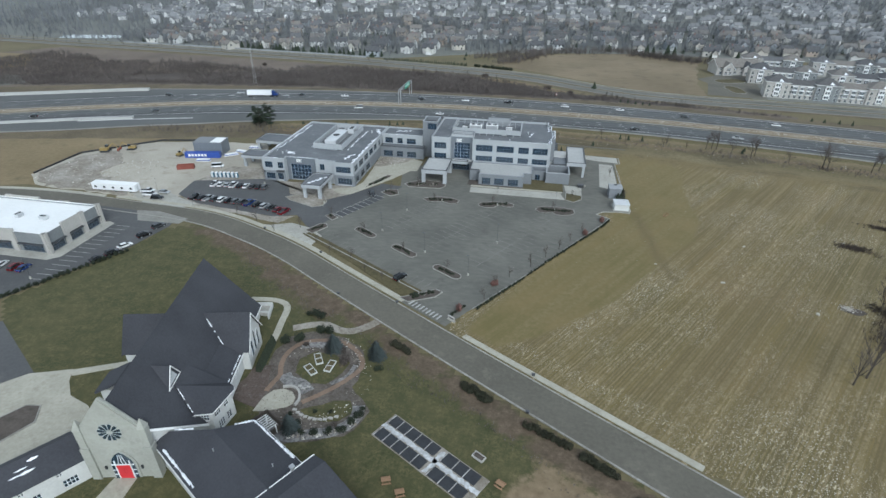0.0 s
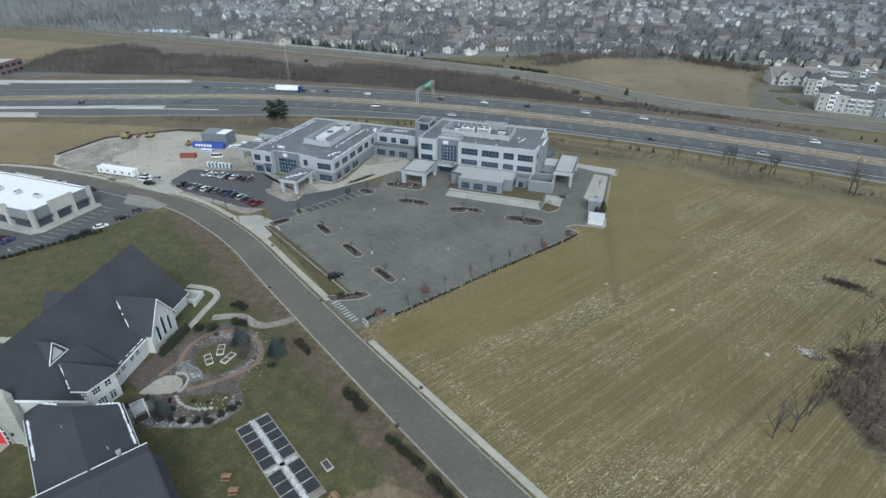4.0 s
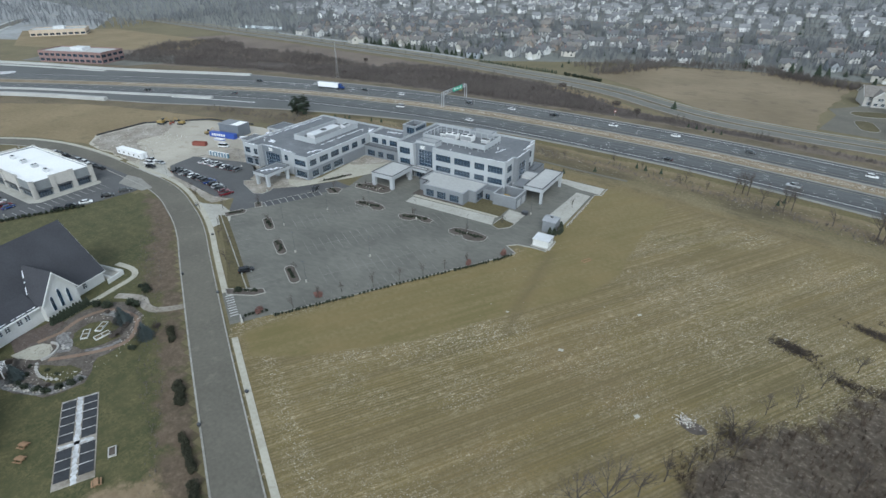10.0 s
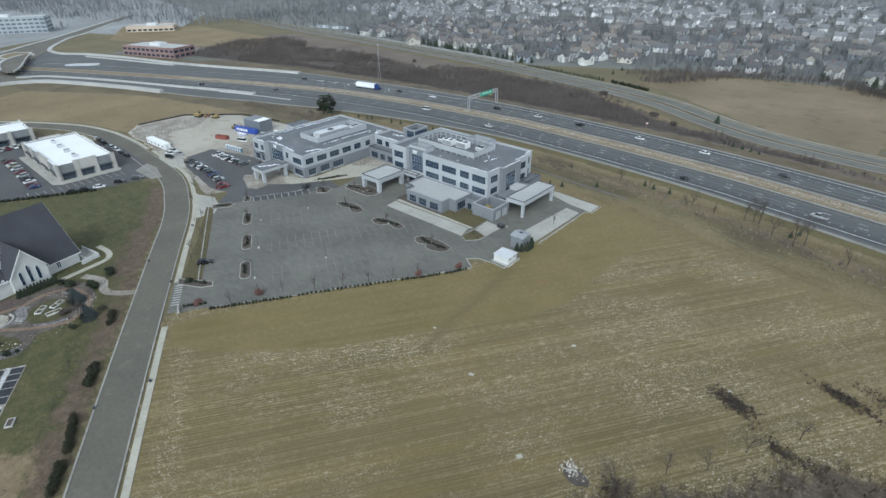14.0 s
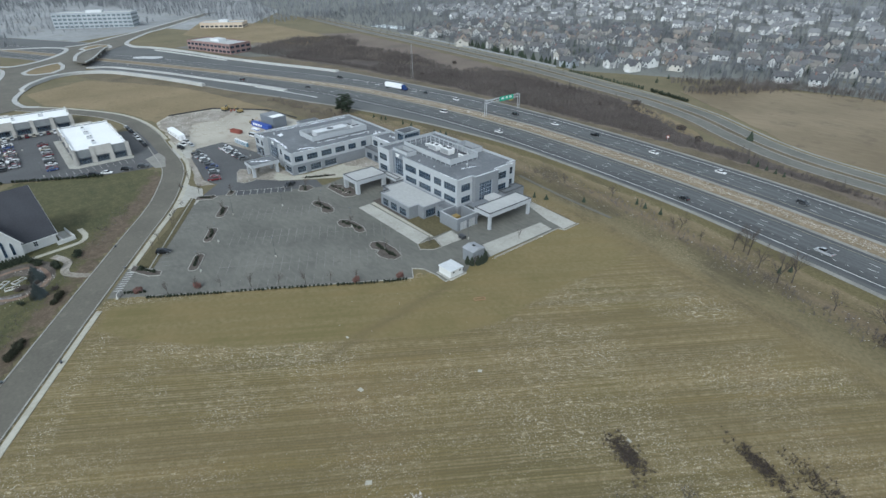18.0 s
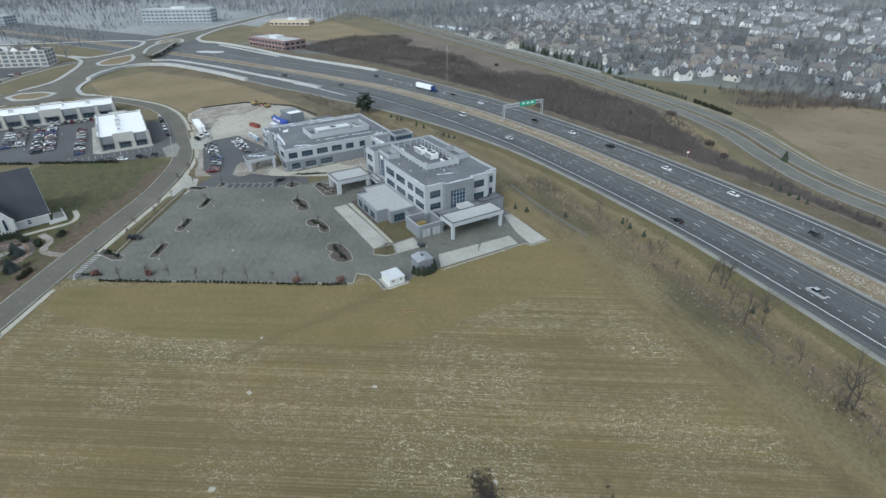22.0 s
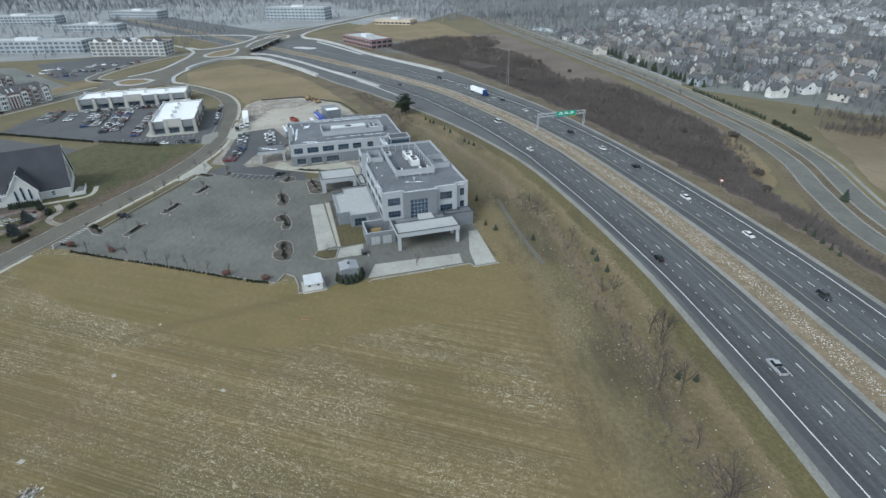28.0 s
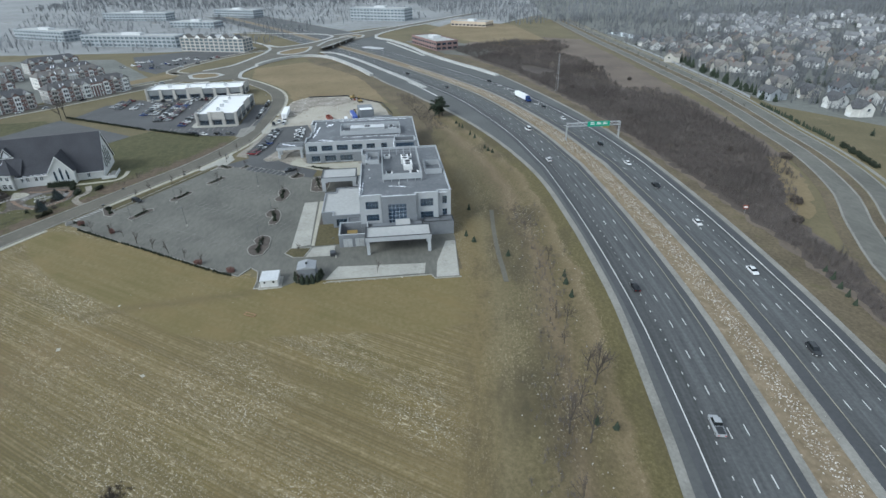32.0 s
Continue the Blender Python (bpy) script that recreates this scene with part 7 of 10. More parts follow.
for i, (a, b, w, n, z) in enumerate((
        ((-75.0, 196.5), (-75.0, 229), 0.9, 22, 9.5), ((-102, 199.0), (-84, 197.6), 1.0, 12, 9.5), ((-112, 196.2), (-106, 196.4), 0.9, 6, 9.5), ((-82.3, 213), (-81.9, 239), 0.7, 14, 9.5),
        ((-112.8, 205), (-112.6, 246), 0.6, 16, 9.5), ((-108, 206), (-103, 203), 1.8, 6, 9.5), ((-99.5, 212), (-99.2, 236), 0.6, 9, 9.5), ((-80, 201), (-77, 208), 1.5, 7, 9.5), ((-78, 244), (-74.6, 237), 1.4, 7, 9.5),
        ((-71, 238), (-56, 237.6), 0.8, 12, 9.5), ((-68, 243), (-60, 245.5), 1.2, 7, 9.5), ((5.0, 223.4), (5.0, 229.4), 0.6, 9, 14.05), ((6.6, 230.6), (6.6, 241.2), 0.5, 12, 14.05), ((4.9, 242.5), (4.2, 253), 0.9, 10, 14.05),
        ((-9, 223.3), (4.5, 223.2), 0.4, 10, 14.05), ((-3.5, 233.5), (-2.0, 239.5), 0.6, 5, 14.05), ((-36.8, 226), (-30, 225.6), 0.9, 6, 14.05), ((-88, 182), (-83.5, 189), 1.3, 7, 5.8), ((-96, 211.6), (-86, 211.4), 0.6, 6, 9.5))):
    snow_streak(a, b, w, n, z, 40 + i)
for i, (a, b, n, z) in enumerate((((-73.8, 196), (-73.8, 234), 30, 10.32), ((-112, 194.6), (-105, 194.6), 7, 10.32), ((-102, 197.2), (-92, 197.2), 9, 10.32), ((-113.7, 198), (-113.7, 246), 26, 10.32), ((-72, 236.4), (-55, 236.4), 14, 10.22),
                                  ((5.8, 223), (5.8, 229.4), 8, 14.92), ((7.4, 230.2), (7.4, 241.5), 14, 14.92), ((5.8, 242.2), (5.8, 249), 8, 14.92), ((-4, 222.5), (5.6, 222.5), 8, 14.92), ((4.4, 250), (4.4, 254), 5, 14.92))):
    snow_streak(a, b, 0.32, n, z, 90 + i)

# roundabouts and ramps
def street_band(name, pts, w, z=0.12, kerb=True):
    ln = curve_through(pts, 6)
    ground_piece(name, ribbon(Geo(), ln, -w / 2, w / 2, 0.0, z), M_STREET, "grey asphalt road", "road")
    if kerb:
        g = Geo()
        ribbon(g, ln, -w / 2 - 1.6, -w / 2, 0.0, z + 0.1)
        ribbon(g, ln, w / 2, w / 2 + 1.6, 0.0, z + 0.1)
        ground_piece(name + "_kerbs", g, M_CONC, "pale concrete kerbs and walks", "kerb")


street_band("west_avenue", [(-318, 78), (-288, 53), (-245, 21), (-206, -11), (-165, -52), (-110, -120)], 15, 0.1)
street_band("hotel_road", [(-322, 74), (-345, 45), (-400, 62), (-450, 95), (-462, 120)], 8, 0.09)
ground_piece("interchange", sheet([(-318, 111), (-357, 117.5), (-376, 124.6), (-397, 139.4), (-404.6, 154.6), (-402, 167.5), (-431, 169), (-458, 180), (-509, 197), (-535, 212), (-561, 229.5), (-591, 240), (-651, 274), (-685, 303), (-860, 430), (-850, 405), (-666, 262),
                                   (-627, 226.6), (-591, 195), (-582, 174.5), (-567, 173), (-540, 167), (-512, 153), (-492, 137), (-482, 119), (-467, 111), (-439.5, 110.5), (-411, 105), (-372, 95.6), (-356, 87), (-341, 73), (-327, 58), (-300, 58), (-287, 84), (-297, 112)], 0.34, 0.3), M_STREET,
             "broad grey asphalt of the interchange", "road")


def pale_band(name, pts, w, h, label="pale concrete walk and kerb along the ramp", step=5):
    tagged(part(name, ribbon(Geo(), curve_through(pts, step), -w / 2, w / 2, 0.05, h), M_NEWCONC), label, "kerb", kind="structure")


pale_band("interchange_kerb", [(-341.3, 73.2), (-356.0, 86.9), (-372.1, 95.6), (-411.0, 105.1), (-439.5, 110.5), (-467.4, 111.2), (-497.4, 101.4), (-531.1, 81.5), (-575, 48)], 3.2, 0.5)
pale_band("interchange_kerb", [(-500.6, 103), (-482.0, 118.7), (-491.9, 137.0), (-512.2, 152.8), (-540.4, 167.2), (-567.7, 173.2), (-584.6, 165.0), (-597.6, 146.8), (-612.7, 101.1), (-627.2, 56.9), (-650, 0)], 4.2, 0.6)
pale_band("ramp_kerb", [(-295.8, 121.7), (-302.7, 114.0), (-317.9, 110.9), (-333.4, 111.2), (-356.9, 117.5), (-376.1, 124.6), (-397.0, 139.4)], 3.0, 0.5)
pale_band("ramp_wall", [(-356.9, 117.5), (-376.1, 124.6), (-397.0, 139.4), (-404.6, 154.6), (-402.3, 167.5), (-388.6, 183.1), (-358.8, 197.7), (-324.5, 212.0), (-287.8, 224.7)], 3.2, 2.2, "pale concrete retaining wall of the ramp")
pale_band("ramp_barrier", [(-430.2, 170.5), (-418.5, 187.2), (-388.7, 202.8), (-358.2, 217.0), (-320.1, 231.9), (-291.2, 243.3), (-261.5, 255.0), (-232.6, 265.2)], 3.4, 1.0, "pale concrete barrier between ramp and highway")
pale_band("interchange_kerb", [(-582.3, 174.5), (-590.8, 195.3), (-627.2, 226.6), (-666.0, 261.9), (-760, 335), (-850, 405)], 4.0, 0.6)
pale_band("interchange_kerb", [(-561.4, 229.5), (-591.0, 239.9), (-651.0, 274.0), (-685.2, 303.2), (-780, 372)], 4.0, 0.6)
pale_band("north_barrier", [(-561.4, 229.5), (-532.9, 231.1), (-509.5, 245.5), (-480.6, 256.8), (-445.4, 267.9), (-395.6, 280.4), (-347.3, 297.0), (-300, 316), (-268, 328)], 3.4, 1.6, "pale concrete wall beside the north ramp")
pale_band("north_ramp_barrier", [(-494.9, 242.6), (-446.4, 258.5), (-384.7, 277.1)], 2.4, 0.9, "low pale concrete barrier")


def ringed_island(poly):
    t = thing("roundabout_island", "oval grass roundabout island with a broad pale apron", "traffic island", kind="structure")
    part("apron", Geo().ring(poly, inset(poly, 3.2), 0.05, 0.6), M_NEWCONC, t)
    part("bed", Geo().prism(inset(poly, 3.2), 0.05, 0.52, bottom=False), M_MEADOW, t)


def anticlockwise(p):
    a = sum(p[i - 1][0] * p[i][1] - p[i][0] * p[i - 1][1] for i in range(len(p)))
    return p if a > 0 else p[::-1]


ringed_island(anticlockwise([(-440.2, 123.3), (-457.7, 131.4), (-470.6, 143.9), (-478.0, 156.6), (-457.7, 157.7), (-437.1, 154.4), (-422.4, 144.7), (-421.9, 131.7), (-428, 124.7)]))
ringed_island(anticlockwise([(-554.4, 182.6), (-570.9, 190.5), (-579.7, 204.0), (-567.1, 215.0), (-545.7, 213.1), (-537.1, 200.9), (-539, 186.6)]))
ringed_island(anticlockwise([(-305.1, 72), (-301, 84), (-307, 93.5), (-317, 98.0), (-327.7, 88.7), (-330, 73.9), (-320, 66)]))
bridge = thing("overpass", "concrete road bridge over the highway", "bridge")
part("deck", Geo().prism(anticlockwise([(-446, 166), (-482, 171), (-507, 181), (-529, 200), (-519, 204), (-509, 199), (-458, 182), (-434, 171)]), 3.2, 4.0), M_STREET, bridge)
part("parapet", ribbon(Geo(), curve_through([(-436, 171.5), (-458, 181.6), (-509, 198.6), (-524, 206)], 5), -0.5, 0.5, 4.0, 4.8), M_NEWCONC, bridge)
part("parapet", ribbon(Geo(), curve_through([(-452, 165.5), (-482, 171), (-507, 181), (-529, 200)], 5), -1.4, 1.4, 4.0, 4.5), M_NEWCONC, bridge)
# added near-black wall below the deck, its colour paints the underpass shade
part("underpass_shade", ribbon(Geo(), [Vector((-450, 170)), Vector((-482, 175)), Vector((-507, 186)), Vector((-522, 201))], -0.5, 0.5, 0.1, 3.3), M_DARKTRIM, bridge)
for f in (0.2, 0.5, 0.8):
    p = Vector((-452, 177)).lerp(Vector((-512, 198)), f)
    part("pier", Geo().tube((p.x, p.y, 0.1), (p.x, p.y, 3.3), 0.9, 0.9, 8), M_NEWCONC, bridge)
tagged(part("stone_patch", Geo().prism(rough_edge(capsule((-459, 219), (-446, 232), 5.5), 0.8, 2, 77), 0.1, 0.32), M_DIRTYSNOW), "patch of dirty snow and pale rubble in the ramp gore", "snow")


def small_gable(t, x0, x1, y, z, h, back, wall):
    """A gabled dormer end over a bay: white gable wall, two roof slopes, snow left in one valley."""
    xm = (x0 + x1) / 2
    g = Geo()
    tri_wall(g, (x0, y, z), (x1, y, z), (xm, y, z + h))
    part("gable", g, wall, t)
    g = Geo()
    slab(g, (xm, y - 0.3, z + h + 0.12), (x0 - 0.3, y - 0.3, z - 0.15), (x0 - 0.3, back, z - 0.15), (xm, back, z + h + 0.12), 0.15)
    slab(g, (x1 + 0.3, y - 0.3, z - 0.15), (xm, y - 0.3, z + h + 0.12), (xm, back, z + h + 0.12), (x1 + 0.3, back, z - 0.15), 0.15)
    part("gable_roof", g, M_HOUSEROOF, t)


def townhouse_row(x, y, yaw, units, z=9.6, label="three-storey brick townhouse row with white bays and small gables", accent=None, turned=False, snow=5):
    """Brick units with a projecting pale bay each, under one long roof with small gables."""
    w = 7.2
    t = thing("townhouse_row", label, "townhouse", pose(x, y, 0.05, 0, 0, yaw) @ (pose(units * w, 13, 0, 0, 0, 180) if turned else pose(0, 0, 0)), group="townhouse rows")
    L = units * w
    rnd = random.Random(int(abs(x) + units))
    for i in range(units):
        x0 = i * w
        wall = (accent or M_BRICKRED) if i % 4 != 3 else M_HOUSEWALL
        flank = [(a, b, c, c + 1.7, 2, 2, M_TRIM) for a, b in ((0.35, 1.35), (5.85, 6.85)) for c in (0.8, 3.7, 6.6)]
        facade(t, (x0, 0), (x0 + w, 0), 0, z, wall, flank, far=True)
        facade(t, (x0 + w, 13), (x0, 13), 0, z, wall, [(a, b, c, c + 1.6, 2, 2, M_TRIM) for a, b in ((0.9, 2.5), (4.6, 6.2)) for c in (0.9, 3.8, 6.7)], far=True)
        if i == units // 2:
            for k in range(4):
                part("portico_column", Geo().box(x0 + 0.5 + 2.0 * k, -1.5, 0, x0 + 0.9 + 2.0 * k, -1.1, 7.6), M_TRIM, t)
            part("portico", Geo().box(x0 + 0.2, -1.7, 7.6, x0 + 7.2, -0.05, 8.4), M_TRIM, t)
            continue
        bay = M_TRIM if i % 2 else M_STONEWALL
        facade(t, (x0 + 1.8, -1.0), (x0 + 5.4, -1.0), 0, z, bay, [(a, a + 1.1, c, c + 1.8, 2, 2, M_FRAME) for a in (0.5, 2.0) for c in (0.7, 3.6, 6.5)], far=True)
        for xx in (x0 + 1.8, x0 + 5.2):
            part("bay_side", Geo().box(xx, -0.98, 0, xx + 0.2, -0.02, z), bay, t)
        small_gable(t, x0 + 1.6, x0 + 5.6, -1.05, z, 1.9, 5.0, M_TRIM if i % 2 == 0 else wall)
        for c in (3.3, 6.2):
            part("band", Geo().box(x0 + 1.7, -1.12, c, x0 + 5.5, -1.01, c + 0.25), M_TRIM, t)
    for xx, d in ((0, -1), (L, 1)):
        facade(t, (xx, 0) if d > 0 else (xx, 13), (xx, 13) if d > 0 else (xx, 0), 0, z, M_HOUSEWALL, [(a, a + 1.6, c, c + 1.6, 2, 2, M_TRIM) for a in (2, 5.7, 9.4) for c in (0.9, 3.8, 6.7)], far=True)
    r, e = z + 3.4, 4.0
    q = [(-0.5, -0.5, z - 0.1), (L + 0.5, -0.5, z - 0.1), (L + 0.5, 13.5, z - 0.1), (-0.5, 13.5, z - 0.1), (e, 6.5, r), (L - e, 6.5, r)]
    part("main_roof", Geo().add(q, [(0, 1, 5, 4), (1, 2, 5), (2, 3, 4, 5), (3, 0, 4), (3, 2, 1, 0)]), M_HOUSEROOF, t)
    for k in range(snow):
        a = rnd.uniform(3, L - 5)
        part("snow_streak", Geo().add([(a, 0.6, z + 0.62), (a + 0.7, 0.6, z + 0.62), (a + 1.6, 4.2, z + 2.46), (a + 1.1, 4.2, z + 2.46)], [(0, 1, 2, 3)]), M_SNOW, t)
    part("floor_slab", Geo().box(0.3, 0.3, 0, L - 0.3, 12.7, 0.1), M_CONC, t)
    return t


def manor_row(x, y, yaw, blocks, label="pale three-storey townhouse row with grey hipped pavilions"):
    """Hipped pavilions with a white centre bay, joined by lower links with white window bays."""
    t = thing("townhouse_row", label, "townhouse", pose(x, y, 0.05, 0, 0, yaw), group="townhouse rows")
    x0 = 0.0
    for b in range(blocks):
        z, w, d = (10.6, 14.0, 14.0) if b % 2 == 0 else (9.2, 15.5, 12.0)
        oy = 0.0 if b % 2 == 0 else 1.0
        wall = M_SLATEWALL if b % 4 == 2 else M_STONEWALL
        n = 5 if b % 2 else 4
        wins = [(w * (k + 0.5) / n - 0.75, w * (k + 0.5) / n + 0.75, c, c + 1.9, 2, 2, M_TRIM) for k in range(n) for c in (0.6, 3.6, 6.6)]
        facade(t, (x0, oy), (x0 + w, oy), 0, z, wall, wins, far=True)
        facade(t, (x0 + w, oy), (x0 + w, oy + d), 0, z, wall, [(a, a + 1.4, c, c + 1.7, 2, 2, M_TRIM) for a in (2.5, 8) for c in (0.8, 3.8, 6.8)] if b % 2 == 0 else (), far=True)
        facade(t, (x0 + w, oy + d), (x0, oy + d), 0, z, wall, wins, far=True)
        facade(t, (x0, oy + d), (x0, oy), 0, z, wall, [(a, a + 1.4, c, c + 1.7, 2, 2, M_TRIM) for a in (2.5, 8) for c in (0.8, 3.8, 6.8)] if b % 2 == 0 else (), far=True)
        if b % 2 == 0:
            part("centre_bay", Geo().box(x0 + w / 2 - 1.7, -0.5, 1.5, x0 + w / 2 + 1.7, oy - 0.03, z - 0.6), M_TRIM, t)
            for c in (2.2, 5.0, 7.8):
                for a in (-1.2, 0.2):
                    part("pane", Geo().box(x0 + w / 2 + a, -0.54, c, x0 + w / 2 + a + 1.0, -0.5, c + 1.6), M_GLASS, t)
            q = [(x0 - 0.8, oy - 0.8, z), (x0 + w + 0.8, oy - 0.8, z), (x0 + w + 0.8, oy + d + 0.8, z), (x0 - 0.8, oy + d + 0.8, z), (x0 + w / 2 - 0.8, oy + d / 2, z + 3.8), (x0 + w / 2 + 0.8, oy + d / 2, z + 3.8)]
        else:
            for k in range(3):
                a = x0 + 2.2 + 4.2 * k
                part("window_bay", Geo().box(a, 0.2, 3.2, a + 2.7, oy - 0.03, 8.6), M_TRIM, t)
                for c in (3.7, 6.3):
                    for u in (0.2, 1.05, 1.9):
                        part("pane", Geo().box(a + u, 0.16, c, a + u + 0.65, 0.2, c + 1.8), M_GLASS, t)
            q = [(x0 - 0.4, oy - 0.5, z), (x0 + w + 0.4, oy - 0.5, z), (x0 + w + 0.4, oy + d + 0.5, z), (x0 - 0.4, oy + d + 0.5, z), (x0 - 0.4, oy + d / 2, z + 2.6), (x0 + w + 0.4, oy + d / 2, z + 2.6)]
        part("roof", Geo().add(q, [(0, 1, 5, 4), (1, 2, 5), (2, 3, 4, 5), (3, 0, 4), (3, 2, 1, 0)]), M_HOUSEROOF, t)
        part("eaves", Geo().ring([(p[0], p[1]) for p in q[:4]], inset([(p[0], p[1]) for p in q[:4]], 0.25), z - 0.3, z - 0.005), M_TRIM, t)
        if b % 2 == 0:
            part("snow_streak", Geo().add([(x0 + w * 0.5, oy - 0.2, z + 0.4), (x0 + w * 0.5 + 3.0, oy - 0.2, z + 0.4), (x0 + w * 0.5 + 1.3, oy + 2.4, z + 1.75)], [(0, 1, 2)]), M_SNOW, t)
        x0 += w
    return t


for sx, sy, n in ((-234, 6, 8), (-183, -36, 7), (-132, -77, 6)):
    townhouse_row(sx - 45.5, sy + 22.0, -38.7, n, turned=True)
    townhouse_row(sx - 91.5, sy - 16.0, -38.7, n - 1, turned=True)
for sx, sy, yaw in ((-345, -22, -60), (-335, -82, -30), (-395, -62, -38.7), (-385, -130, -70), (-280, -120, -38.7)):
    townhouse_row(sx, sy, yaw, 6, turned=True)
ground_piece("townhouse_ground", sheet([(-300, 46), (-340, 20), (-430, -40), (-440, -200), (-120, -200), (-150, -80)], 0.05, 0.05), M_HAZESUBURB, "ground between the townhouses, greyed for haze", "lawn")
ground_piece("hotel_lot", sheet([(-335, 34), (-450, 92), (-475, 30), (-440, -25), (-360, 10)], 0.07, 0.05), M_FRESH, "parking lot before the hotel", "parking lot")
# lot asphalt lightened here, the haze is part of its colour
ground_piece("office_lots", sheet([(-480, 95), (-700, -20), (-900, -260), (-700, -420), (-480, -160), (-470, 0)], 0.06, 0.05), surface("hazed_lot", (0.2, 0.205, 0.205), (0.3, 0.305, 0.305), 0.9, 0.02, 0.3), "parking lots round the offices, paled for haze", "parking lot")
ground_piece("corner_green", sheet([(-288, 30), (-325, 62), (-340, 48), (-300, 20)], 0.09, 0.05), M_MEADOW, "dormant grass corner", "lawn")


def office(name, x, y, yaw, L, D, storeys, label, wall, glass=None, storey=4.0, gables=0, roof=None):
    """A block of storeys with a window for each bay of each storey."""
    t = thing(name, label, "building", pose(x, y, 0.05, 0, 0, yaw))
    z = storeys * storey + 0.8
    n, k = max(2, int(L / 6)), max(2, int(D / 6))
    bays = lambda m, w: [(w * i / m + w / m * 0.14, w * i / m + w / m * 0.86, s * storey + 1.0, s * storey + 3.2, 3, 1) for i in range(m) for s in range(storeys)]
    block(t, rect(0, 0, L, D), 0, z, wall, {0: bays(n, L), 1: bays(k, D), 3: bays(k, D)}, roof=roof or M_PALEROOF, glass=glass, parapet=0.6, cap=wall, far=True)
    part("penthouse", Geo().box(L * 0.4, D * 0.35, z - 0.6, L * 0.6, D * 0.7, z + 2.2), M_EQUIP, t)
    for i in range(gables):
        a = L * (i + 0.5) / gables
        g = Geo()
        tri_wall(g, (a - 3.5, -0.5, z - 0.2), (a + 3.5, -0.5, z - 0.2), (a, -0.5, z + 3.2))
        part("gable", g, M_TRIM, t)
        g = Geo()
        slab(g, (a, -0.8, z + 3.4), (a - 4, -0.8, z - 0.3), (a - 4, 8, z - 0.3), (a, 8, z + 3.4))
        slab(g, (a + 4, -0.8, z - 0.3), (a, -0.8, z + 3.4), (a, 8, z + 3.4), (a + 4, 8, z - 0.3))
        part("gable_roof", g, M_HOUSEROOF, t)
    return t


office("hotel", -476, 14, 69.6, 78, 18, 4, "pale four-storey hotel with white gables", M_STONEWALL, M_HAZEOFFICEGLASS, storey=3.3, gables=5, roof=M_HOUSEROOF)
office("glass_office", -544, -122, 71.8, 128, 22, 3, "long three-storey office with green glass", M_HAZEOFFICE, M_HAZEOFFICEGLASS)
office("glass_office", -640, -250, 60, 100, 24, 3, "long three-storey office with green glass", M_HAZEOFFICE, M_HAZEOFFICEGLASS)
office("brick_clinic", -478, 271, 19, 66, 26, 2, "two-storey red brick medical office", M_BRICKRED, storey=4.3)
office("tan_store", -652, 339, 54, 56, 26, 1, "low tan store building", M_TANWALL, storey=6.0)
office("far_office", -779, 189, 62, 98, 30, 4, "four-storey office block with glass bands, tinted blue-grey for haze", M_HAZEOFFICE, M_HAZEOFFICEGLASS, storey=4.5)
office("low_office", -735, -82, 70, 76, 24, 2, "low office building, paled for haze", M_HAZEOFFICE, M_HAZEOFFICEGLASS)
office("low_office", -880, -240, 74, 120, 26, 3, "low office building, paled for haze", M_HAZEOFFICE, M_HAZEOFFICEGLASS)
office("low_office", -905, -60, 60, 90, 26, 3, "low office building, greyed for haze", M_HAZEOFFICE, M_HAZEOFFICEGLASS)
ground_piece("far_commercial_ground", sheet([(-490, -600), (-480, 60), (-530, 78), (-640, 30), (-640, 60), (-600, 160), (-700, 300), (-620, 330), (-640, 400), (-800, 520), (-2800, 900), (-2800, -1200)], 0.03, 0.03), M_HAZEGROUND, "winter lots and lawns of a far business park, paled for haze", "ground")
ground_piece("brick_clinic_lot", sheet([(-500, 264), (-392, 300), (-370, 330), (-400, 352), (-520, 310)], 0.09, 0.05), M_LOT, "parking lot behind the brick office", "parking lot")
ground_piece("east_meadow", sheet([(-600, 300), (-500, 330), (-420, 380), (-460, 430), (-640, 430), (-720, 360)], 0.06, 0.05), M_MEADOW, "tan field beyond the highway", "meadow")
ground_piece("pond", sheet(rough_edge(capsule((-515, 532), (-470, 540), 12), 1.5, 4, 99), 0.08, 0.05), M_WATER, "grey suburban pond", "pond")
# townhouses beyond the parkway
for x, y, yaw, n in ((149, 399.5, -9.5, 7), (152, 444, -9.5, 3), (202, 432, -9.5, 4), (160, 492, -9.5, 3), (210, 484, -9.5, 4)):
    manor_row(x, y, yaw, n)
ground_piece("townhouse_court", sheet([(140, 392), (262, 372), (290, 500), (150, 524), (134, 468), (156, 462), (150, 430)], 0.07, 0.05), M_HAZESUBURB, "ground between the townhouses, greyed for haze", "lawn")
for a, b in (((150, 424), (256, 406)), ((156, 472), (270, 454))):
    ground_piece("townhouse_lane", ribbon(Geo(), [Vector(a), Vector(b)], -3, 3, 0.04, 0.12), M_STREET, "narrow lane between townhouse rows", "road")
ground_piece("club_lot", sheet([(113, 398), (150, 392), (156, 430), (162, 470), (134, 467), (118, 451), (122, 436)], 0.09, 0.05), M_STREET, "parking court of the townhouses", "parking lot")
island("court_island", capsule((136, 446), (145, 449), 7), M_LAWN, "kerbed oval lawn in the court")
club = thing("clubhouse", "two-storey pale clubhouse with gabled grey roof", "building", pose(136, 470, 0.05, 0, 0, 9))
